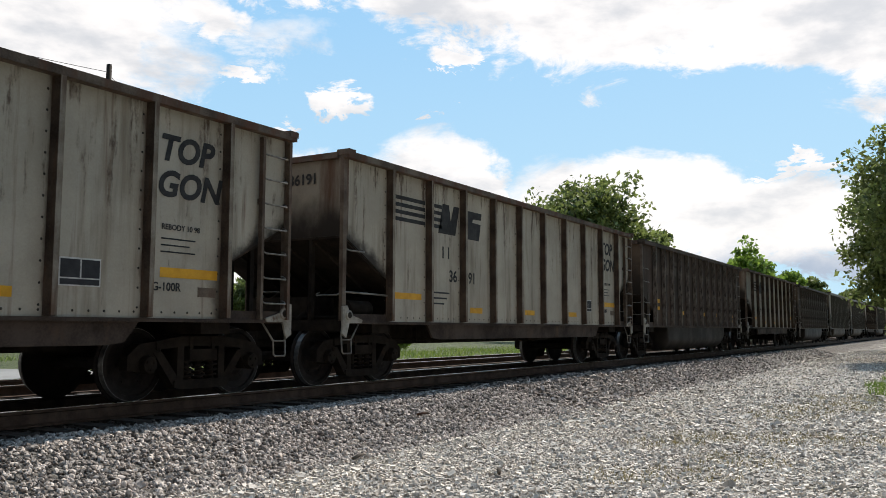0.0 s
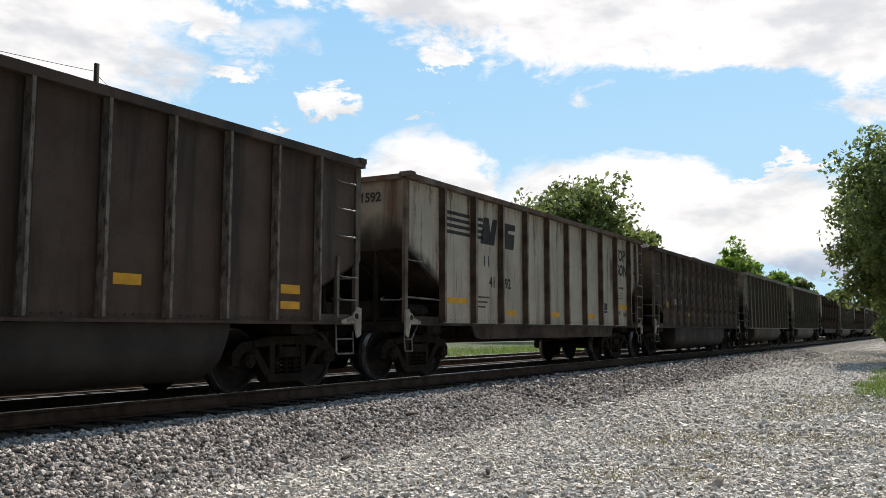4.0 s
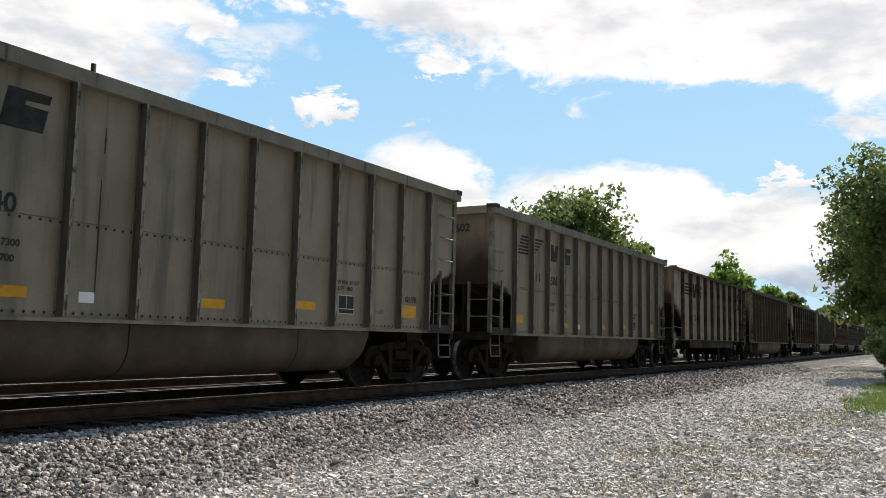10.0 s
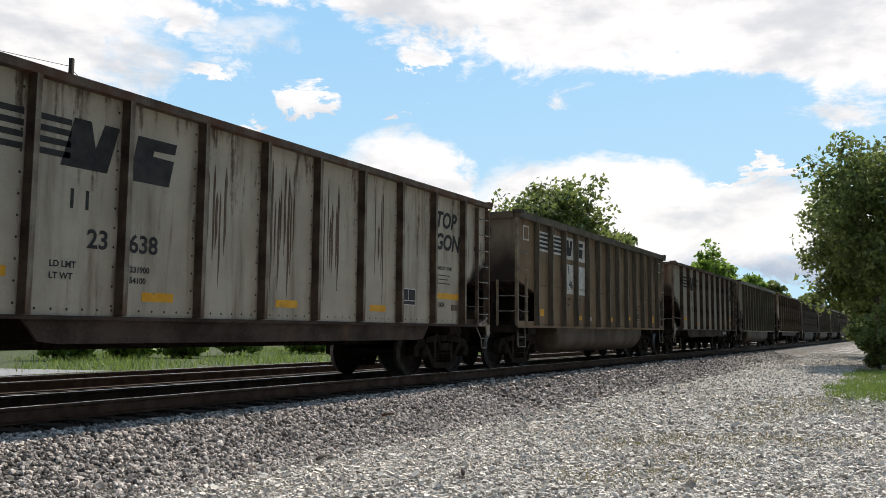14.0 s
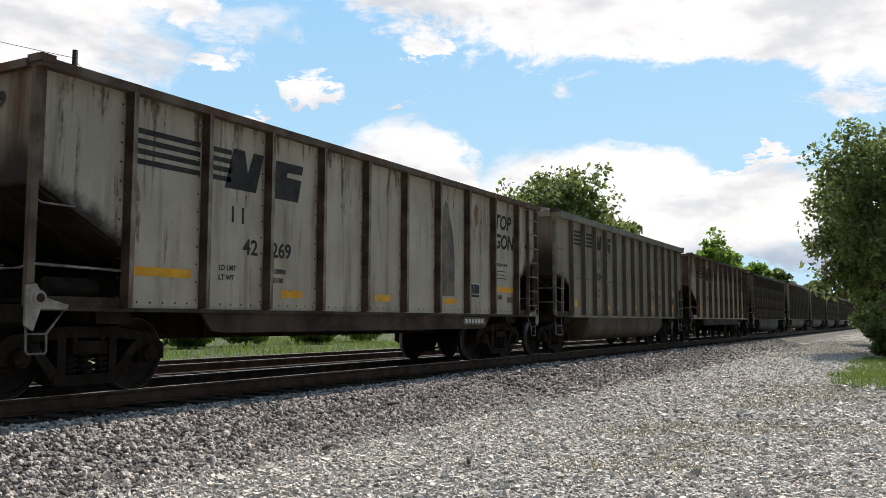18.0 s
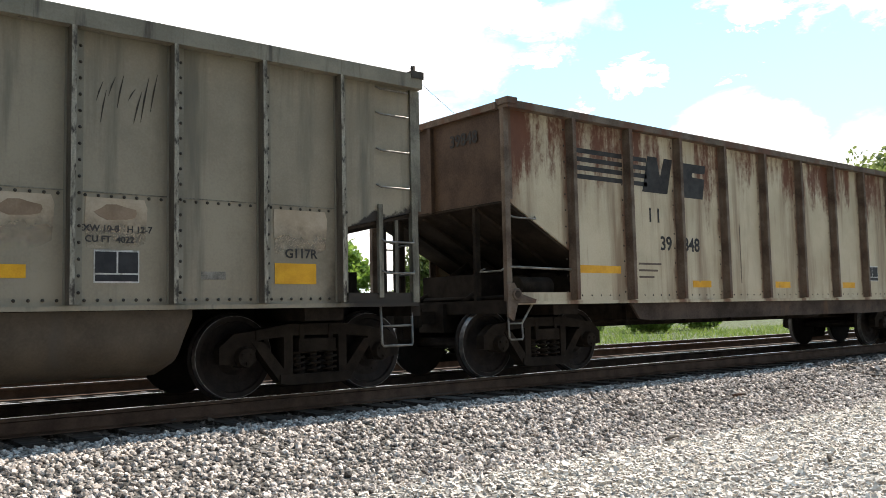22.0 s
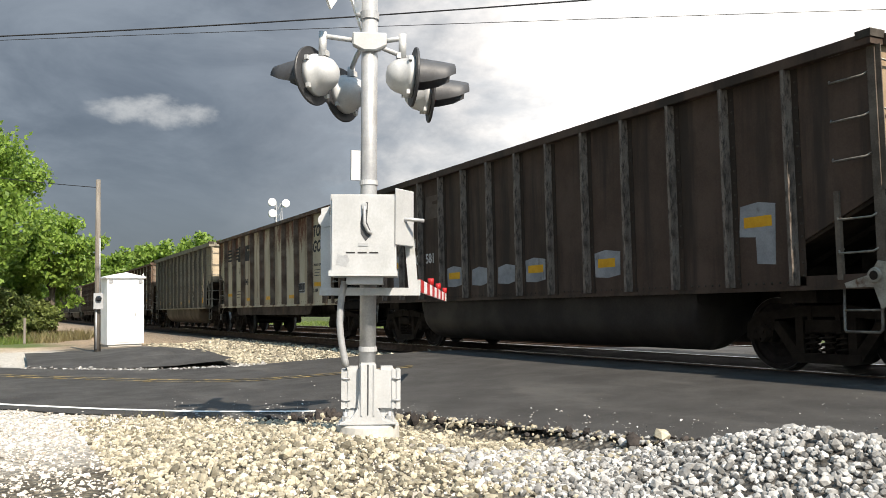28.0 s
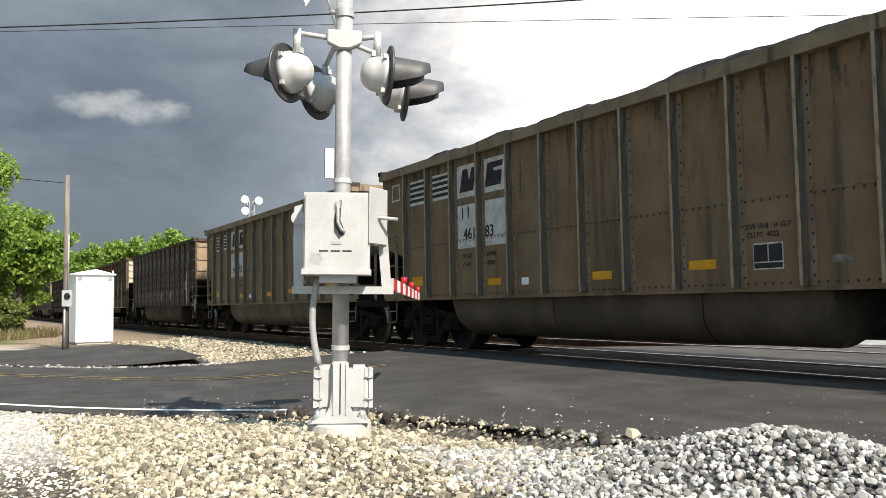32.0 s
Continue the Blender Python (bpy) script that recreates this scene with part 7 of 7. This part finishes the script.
def plant_trees():
    T = tree
    # beside the lane to the east
    T(46.9, 1.1, 11.2, 4.4, 11, "tall leafy tree beside the gravel lane", low=0.16, clumps=120, per=120, size=0.17, gaps=-0.06)
    T(52.0, -4.6, 13.6, 4.8, 12, "tall leafy tree beside the gravel lane", low=0.12, clumps=110, per=110, size=0.17, gaps=-0.10)
    T(64.0, 1.5, 9.0, 3.2, 13, "leafy tree beside the gravel lane", low=0.1, clumps=70, per=110, size=0.18)
    T(43.2, -0.6, 4.2, 1.9, 14, "dense dark bush under the trees", low=0.0, clumps=60, per=110, size=0.12, name="bush")
    T(41.2, 1.2, 1.9, 1.0, 15, "low dark bush at the edge of the lane", low=0.0, clumps=34, per=90, size=0.09, name="bush")
    T(58.0, 2.0, 3.0, 1.6, 16, "dense dark bush under the trees", low=0.0, clumps=40, per=100, size=0.12, name="bush")
    # behind the train to the east
    T(84.0, 32.5, 17.6, 7.4, 21, "large round leafy tree beyond the tracks", low=0.2, clumps=130, per=120, size=0.26)
    T(90.5, 27.5, 12.6, 4.0, 22, "leafy tree beyond the tracks", low=0.15, clumps=60, per=100, size=0.28)
    T(157, 30.5, 16.4, 5.4, 23, "pale green tree far down the line", "leafbright", low=0.2, clumps=60, per=90, size=0.38)
    T(168, 25.5, 13.5, 4.2, 24, "pale green tree far down the line", "leafbright", low=0.2, clumps=50, per=80, size=0.36)
    T(186, 24.5, 12.5, 4.2, 25, "leafy tree far down the line", low=0.2, clumps=50, per=80, size=0.4)
    T(235, 22.0, 12.6, 5.0, 26, "dark tree far down the line", low=0.1, clumps=60, per=80, size=0.5)
    T(240, 15.5, 10.2, 4.2, 27, "dark tree far down the line", low=0.1, clumps=60, per=80, size=0.5)
    T(250, 9.0, 9.5, 4.2, 28, "dark tree far down the line", low=0.1, clumps=60, per=80, size=0.5)
    # west end
    T(-42.6, -1.5, 11.2, 4.0, 31, "bright green leafy tree beyond the road", "leafbright", low=0.12, clumps=120, per=140, size=0.15)
    T(-47.0, 2.7, 6.9, 2.3, 32, "slender leafy tree beyond the road", "leafbright", low=0.2, clumps=60, per=90, size=0.15)
    T(-50.0, 0.4, 5.0, 2.2, 33, "leafy bush beyond the road", "leafbright", low=0.0, clumps=60, per=100, size=0.14, name="bush")
    T(-43.0, 0.3, 2.6, 1.3, 34, "tangled bush at the roadside", "leaf", low=0.0, clumps=40, per=100, size=0.11, name="bush")
    T(-46.5, 1.9, 2.3, 1.2, 35, "tangled bush at the roadside", "leaf", low=0.0, clumps=36, per=90, size=0.11, name="bush")
    T(-58.0, -4.0, 10.5, 4.0, 36, "bright green leafy tree beyond the road", "leafbright", low=0.1, clumps=80, per=110, size=0.2)
    # beyond the train to the west
    for i, (x, y, h, r) in enumerate([(-148, 24.5, 14.5, 5.2), (-150, 32.0, 15.5, 5.6), (-152, 40.0, 15.0, 5.2), (-165, 21.0, 13.5, 5.2), (-185, 18.5, 12.6, 5.2), (-215, 17.5, 12.4, 5.8), (-250, 17.0, 12.6, 6.2)]):
        T(x, y, h, r, 40 + i, "bright green tree far behind the train", "leafbright", low=0.1, clumps=70, per=90, size=0.36)
    # across the tracks
    spots = [(23, 45, 6.2, 2.8), (29, 47, 6.6, 3.0), (35, 44, 5.8, 2.8), (41, 47, 6.6, 3.0), (48, 45, 6.2, 3.0), (55, 48, 6.8, 3.2), (63, 46, 6.4, 3.2), (72, 48, 7.0, 3.4), (-3.2, 44, 5.8, 2.2), (0.4, 46, 6.4, 2.6), (3.6, 43, 5.2, 2.2), (7.5, 47, 6.8, 2.8), (11.5, 44, 6.0, 2.4), (17.0, 48, 6.4, 2.8), (-9.0, 48, 5.6, 2.4)]
    for i, (x, y, h, r) in enumerate(spots):
        T(x, y, h, r, 60 + i, "bright green tree across the far road", "leafbright" if i % 2 else "leaf", low=0.05, clumps=70, per=100, size=0.19)
    for i, (x, y, h, r) in enumerate([(-1.5, 36, 3.4, 1.7), (1.8, 37, 3.1, 1.6), (5.0, 37.5, 3.3, 1.7), (9.0, 38, 3.0, 1.6), (22, 41, 2.2, 1.4), (21.2, 27.2, 1.5, 1.1), (23.5, 26.6, 1.3, 1.1), (26.0, 26.2, 1.4, 1.2), (29.5, 26.4, 1.6, 1.3), (34.0, 26.0, 1.5, 1.3), (39.0, 26.5, 1.7, 1.5), (26.5, 44, 2.4, 1.6), (31, 46, 2.2, 1.6), (40, 56, 3.0, 2.4), (47, 52, 3.0, 2.2), (-7, 37, 2.6, 1.5)]):
        T(x, y, h, r, 80 + i, "pale green bush across the far road", "leafbright", low=0.0, clumps=44, per=90, size=0.12, name="bush")


plant_trees()


def grass_patch(spots, per, height, mat, label, seed, name="grass"):
    """Blades in tufts: discs of (x, y, radius)."""
    rnd = np.random.default_rng(seed)
    v = []
    for x, y, r in spots:
        k = int(per * r * r)
        a, d = rnd.uniform(0, 6.283, k), r * np.sqrt(rnd.uniform(0, 1, k))
        px, py = x + d * np.cos(a), y + d * np.sin(a)
        pz = land(px, py) - 0.01
        h = height * rnd.uniform(0.4, 1.2, k)
        w = 0.006 + 0.010 * rnd.uniform(size=k) * height / 0.15
        t = rnd.uniform(0, 6.283, k)
        lx, ly = rnd.normal(0, 0.45, k) * h, rnd.normal(0, 0.45, k) * h
        base1 = np.stack([px - w * np.cos(t), py - w * np.sin(t), pz], 1)
        base2 = np.stack([px + w * np.cos(t), py + w * np.sin(t), pz], 1)
        tip = np.stack([px + lx, py + ly, pz + h], 1)
        v.append(np.stack([base1, base2, tip], 1).reshape(-1, 3))
    v = np.concatenate(v)
    single(name, raw_mesh(name, v, np.arange(len(v)).reshape(-1, 3), M[mat]), None, label, name, "stuff")


grass_patch([(23, 0.0, 1.9), (26, -0.4, 2.6), (30, -0.6, 2.6), (34, -0.6, 2.8), (38, -0.4, 2.4), (24, -3.5, 3.0), (29, -5, 3.5)], 520, 0.17, "grass", "bright green grass verge beside the gravel lane", 1)
grass_patch([(-41, -0.2, 1.8), (-44, 0.8, 2.0), (-47, 1.0, 2.2), (-40.5, -2.5, 2.2), (-51, 1.5, 2.5)], 380, 0.34, "grass", "tall green weeds beyond the road", 2, "weeds")
grass_patch([(-41.5, 1.6, 1.2), (-44, 2.6, 1.6), (-48, 3.2, 1.8)], 220, 0.5, "drygrass", "dry standing weeds beyond the road", 3, "weeds")
grass_patch([(12.1, 3.3, 0.7), (11.3, 3.4, 0.5), (12.9, 3.2, 0.6), (12.6, 2.1, 0.8), (12.7, 1.0, 0.7), (10.4, 2.2, 0.6), (8.5, 2.9, 0.5), (9.2, 2.4, 0.5), (16.0, 2.6, 0.8), (17.5, 2.5, 0.8), (19.0, 1.8, 1.0), (21, 2.0, 1.0), (-9.6, 2.1, 0.5), (-8.4, 1.7, 0.4), (-10.6, 1.4, 0.5), (-9.0, 1.2, 0.4)], 800, 0.06, "drygrass", "thin yellowed grass in the gravel", 4)
grass_patch([(x, 27.5 + (i % 3) * 2.4, 2.6) for i, x in enumerate(range(-14, 44, 4))], 90, 0.25, "grass", "green grass across the far road", 5)

grass_patch([(x, 19.2 + (i % 3) * 2.3, 2.7) for i, x in enumerate(np.arange(15.5, 74, 2.6))], 70, 0.28, "grass", "green grass beyond the far track", 6)
grass_patch([(x, 19.4 + (i % 3) * 2.3, 2.9) for i, x in enumerate(np.arange(-70, -17, 3.0))], 50, 0.30, "grass", "green grass beyond the far track", 7)

# marker post in the weeds
single("marker_post", bevel(box(bmesh.new(), -40.06, -39.94, 1.15, 1.25, -0.5, 0.75), 0.01, 1), M["pole"], "short weathered wooden marker post in the weeds", "marker post")


# ---- parked car across the far road ----
def parked_car(x, y, turn, label):
    car = tagged(new("parked_car"), label, "car")
    car.matrix_basis = pose(x, y, float(land(np.array(float(x)), np.array(float(y)))), 0, 0, turn)
    side = [(-2.3, 0.35), (2.25, 0.35), (2.32, 0.62), (2.15, 0.92), (1.1, 1.02), (0.45, 1.55), (-1.5, 1.62), (-2.2, 1.05), (-2.35, 0.7)]
    body = part("body", bevel(prism(bmesh.new(), side, "y", -0.9, 0.9), 0.05, 2), M["white"], car, "white painted body")
    for s in (-1, 1):
        part("side_window", prism(bmesh.new(), [(0.85, 1.06), (0.36, 1.48), (-1.4, 1.53), (-1.8, 1.08)], "y", s * 0.895, s * 0.91), M["glass"], body)
        for xx in (-1.4, 1.4):
            w = part("wheel", lathe(bmesh.new(), [(s * 0.70, 0.15), (s * 0.70, 0.33), (s * 0.90, 0.34), (s * 0.92, 0.30), (s * 0.915, 0.2)], 20, "y", (xx, 0, 0.34)), M["rubber"], car)
            part("rim", lathe(bmesh.new(), [(s * 0.916, 0.02), (s * 0.925, 0.19), (s * 0.90, 0.2)], 16, "y", (xx, 0, 0.34)), M["galv"], w)
    for s in (-1, 1):
        part("headlight", bevel(box(bmesh.new(), 2.2, 2.29, s * 0.68 - 0.15, s * 0.68 + 0.15, 0.68, 0.82), 0.02, 1), M["galv"], body)
    part("windscreen", prism(bmesh.new(), [(1.06, 1.05), (0.50, 1.53), (0.47, 1.50), (1.0, 1.03)], "y", -0.78, 0.78), M["glass"], body)
    return car


parked_car(35.5, 50.5, 12, "white parked car across the far road")
parked_car(43.5, 54.0, 185, "white parked car beside the bushes")


# ---- stones ----
def ico():
    t = (1 + 5 ** 0.5) / 2
    v = np.array([(-1, t, 0), (1, t, 0), (-1, -t, 0), (1, -t, 0), (0, -1, t), (0, 1, t), (0, -1, -t), (0, 1, -t), (t, 0, -1), (t, 0, 1), (-t, 0, -1), (-t, 0, 1)], float)
    f = np.array([(0, 11, 5), (0, 5, 1), (0, 1, 7), (0, 7, 10), (0, 10, 11), (1, 5, 9), (5, 11, 4), (11, 10, 2), (10, 7, 6), (7, 1, 8), (3, 9, 4), (3, 4, 2), (3, 2, 6), (3, 6, 8), (3, 8, 9), (4, 9, 5), (2, 4, 11), (6, 2, 10), (8, 6, 7), (9, 8, 1)])
    return v / np.linalg.norm(v[0]), f


ICO_V, ICO_F = ico()
CUBE_V = np.array([(a, b, c) for a in (-1, 1) for b in (-1, 1) for c in (-1, 1)], float) * 0.56
CUBE_F = np.array([(0, 1, 3), (0, 3, 2), (4, 6, 7), (4, 7, 5), (0, 4, 5), (0, 5, 1), (2, 3, 7), (2, 7, 6), (0, 2, 6), (0, 6, 4), (1, 5, 7), (1, 7, 3)])


def stones(name, px, py, size, material, label, seed, sink=0.35, base=None, kind="stuff", blocky=False, vary=0.30, tall=1.0):
    """Broken stones, each its own crooked lump, lying on the ground."""
    rnd = np.random.default_rng(seed)
    k = len(px)
    V, F = (CUBE_V, CUBE_F) if blocky else (ICO_V, ICO_F)
    m = len(V)
    s = size * rnd.lognormal(0, vary, k)
    v = np.repeat(V[None], k, 0) * (1 + rnd.normal(0, 0.13, (k, m, 1))) + (rnd.normal(0, 0.13, (k, m, 3)) if blocky else 0)
    v = v * (s[:, None] * np.stack([rnd.uniform(0.8, 1.35, k), rnd.uniform(0.6, 1.0, k), rnd.uniform(0.42, 0.75, k) * tall], 1))[:, None]
    q = rnd.normal(size=(k, 4)) * ((0.22, 0.22, 1, 1) if blocky else (0.35, 0.35, 1, 1))
    q /= np.linalg.norm(q, axis=1, keepdims=True)
    x, y, z, w = q.T
    R = np.stack([1 - 2 * (y * y + z * z), 2 * (x * y - z * w), 2 * (x * z + y * w), 2 * (x * y + z * w), 1 - 2 * (x * x + z * z), 2 * (y * z - x * w),
                  2 * (x * z - y * w), 2 * (y * z + x * w), 1 - 2 * (x * x + y * y)], 1).reshape(-1, 3, 3)
    v = np.einsum("kij,knj->kni", R, v)
    h = (land(px, py) if base is None else base) + s * (0.5 - sink) * rnd.uniform(0.3, 1.7, k)
    v += np.stack([px, py, h], 1)[:, None]
    f = F[None] + m * np.arange(k)[:, None, None]
    return single(name, raw_mesh(name, v.reshape(-1, 3), f.reshape(-1, 3), M[material]), None, label, name.replace("_", " "), kind)


def scatter(x0, x1, y0, y1, density, seed, keep=None):
    rnd = np.random.default_rng(seed)
    k = int((x1 - x0) * (y1 - y0) * density)
    x, y = rnd.uniform(x0, x1, k), rnd.uniform(y0, y1, k)
    on = road_mask(x + rnd.normal(0, 0.09, k), y + rnd.normal(0, 0.09, k), 0.12) < 0.5
    on &= np.hypot(x, y) > rnd.uniform(3.4, 5.2, k)
    if keep is not None:
        on &= keep(x, y, rnd.uniform(size=k))
    return x[on], y[on]


PATCHES = [(12.1, 3.3, 1.1, 0.5), (12.6, 2.1, 1.0, 0.6), (12.7, 0.9, 0.9, 0.5), (10.4, 2.2, 0.8, 0.5), (8.5, 2.9, 0.7, 0.4), (9.2, 2.4, 0.6, 0.4), (16.5, 2.6, 1.6, 0.6), (19.0, 1.8, 1.6, 0.6)]


def bare(x, y):
    """How far a spot lies in one of the thin grass patches of the lane."""
    return np.max([np.clip(1.25 - np.hypot((x - a) / rx, (y - b) / ry), 0, 1) for a, b, rx, ry in PATCHES], 0)


def ballast_keep(x, y, r):
    return r < np.clip(1.25 - x / 34, 0.10, 1) * smooth(-2.6, -1.2, x + (y - 7) * 0.3)


def lane_keep(x, y, r):
    return r < np.clip(1.25 - x / 26, 0.2, 1) * (1 - 0.55 * bare(x, y)) * smooth(0.0, 3.5, x + (y - 4) * 0.5)


x, y = scatter(-2.4, 15, 6.0, 8.30, 580, 1, ballast_keep)
stones("ballast", x, y, 0.0255, "ballast", "grey-brown crushed stone ballast beside the rails", 1, tall=1.35, sink=0.22, vary=0.22)
x, y = scatter(15, 58, 6.0, 8.42, 300, 11, ballast_keep)
stones("ballast", x, y, 0.036, "ballast", "grey-brown crushed stone ballast beside the rails", 11, blocky=True, tall=1.3, sink=0.25)
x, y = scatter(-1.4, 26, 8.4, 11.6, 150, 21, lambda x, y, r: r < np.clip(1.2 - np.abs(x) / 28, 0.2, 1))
stones("ballast", x, y, 0.033, "dimballast", "dark stained stone between the ties, the train's shade in its colour", 21, blocky=True)
x, y = scatter(1.0, 13, -0.6, 6.2, 520, 2, lambda x, y, r: lane_keep(x, y, r) & (np.hypot(x, y) > 4.6 + 2.2 * r))
stones("gravel", x, y, 0.0225, "gravel", "pale crushed gravel on the lane beside the tracks", 2, vary=0.32, blocky=True, tall=1.2)
x, y = scatter(13, 72, -0.2, 6.2, 260, 12, lane_keep)
stones("gravel", x, y, 0.029, "gravel", "pale crushed gravel on the lane beside the tracks", 12, blocky=True, vary=0.38)
x, y = scatter(-6.2, 0.8, 3.0, 7.9, 640, 3, lambda x, y, r: r < smooth(-7.0, -4.6, x + y * 0.25) * smooth(0.8, -1.8, x))
stones("limestone_rock", x, y, 0.0245, "whiterock", "heaped white limestone rock beside the asphalt", 3, vary=0.24, tall=1.35, sink=0.18)
x, y = scatter(-13.0, -4.0, 0.8, 4.7, 680, 4, lambda x, y, r: r < smooth(-13.0, -8.2, x + (y - 2.4) * 0.8) * smooth(-4.0, -6.0, x + (y - 3) * 0.5))
stones("limestone_rock", x, y, 0.0215, "tanrock", "tan limestone rock round the foot of the signal mast", 4, vary=0.28, tall=1.35, sink=0.2)
x, y = scatter(-14.5, -4.8, -1.5, 3.4, 560, 5, lambda x, y, r: r < 0.75)
stones("gravel", x, y, 0.012, "gravel", "pale fine gravel at the road edge", 5, blocky=True, vary=0.5)
x, y = scatter(-34, -13.5, 5.0, 8.4, 190, 6, lambda x, y, r: r < np.clip(1.1 + x / 46, 0.25, 1))
stones("limestone_rock", x, y, 0.045, "tanrock", "tan ballast rock along the track beyond the road", 6, blocky=True)
x, y = scatter(-16.5, -1.0, 15.4, 16.8, 60, 7)
stones("ballast", x, y, 0.045, "gravel", "pale ballast beyond the far track", 7)


def crumbs():
    """White crumbs and black clods lying on the asphalt."""
    rnd = np.random.default_rng(8)
    k = 1500
    y = rnd.uniform(2.0, 8.6, k)
    x = interp_y(ROAD_NEAR, y) - rnd.exponential(0.8, k)
    stones("stone_crumbs", x, y, 0.0075, "whiterock", "white stone crumbs scattered on the asphalt", 8, base=road_height(x, y), blocky=True, vary=0.5)
    y = rnd.uniform(0.6, 4.9, 420)
    x = interp_y(ROAD_FAR, y) + rnd.normal(0.05, 0.14, 420)
    stones("stone_crumbs", x, y, 0.022, "whiterock", "white stone crumbs along the far road edge", 10, base=road_height(x, y), blocky=True, vary=0.5)
    k = 420
    y = 2.9 + 2.5 * rnd.uniform(0, 1, k) + rnd.normal(0, 0.10, k)
    lump = 0.5 + 0.5 * np.sin(y * 4.1 + 1.3 * np.sin(y * 9.0))
    on = rnd.uniform(size=k) < 0.25 + 0.75 * lump ** 2
    x = interp_y(ROAD_NEAR, y) + 0.05 + rnd.normal(0, 0.16, k)
    stones("asphalt_clods", x[on], y[on], 0.027, "asphclod", "broken black asphalt clods along the road edge", 9, sink=0.1, vary=0.55, tall=1.2)
    y = rnd.uniform(2.9, 5.6, 500)
    x = interp_y(ROAD_NEAR, y) + 0.02 + rnd.normal(0, 0.20, 500)
    stones("stone_crumbs", x, y, 0.014, "tanrock", "small stones mixed into the ragged road edge", 13, sink=0.1, vary=0.5, tall=1.2)


crumbs()
rnd_ = random.Random(5)
for x, y, L, mat in ((7.9, 5.9, 0.34, "bark"), (7.6, 3.9, 0.22, "bark"), (15.6, 6.4, 0.5, "bark"), (10.8, 6.9, 0.3, "rustpost"), (20.5, 5.2, 0.4, "bark"), (0.4, 6.95, 0.16, "rustpost")):
    z = float(land(np.array(x), np.array(y))) + 0.05
    bm = tube(bmesh.new(), [(x, y, z), (x + L * 0.5, y + rnd_.uniform(-0.1, 0.1), z + 0.02), (x + L, y + rnd_.uniform(-0.15, 0.15), z)], [0.018, 0.022, 0.010], 6)
    single("stick", bm, M[mat], "short dark stick lying on the ballast", "stick", group="litter on the ballast")


motions()
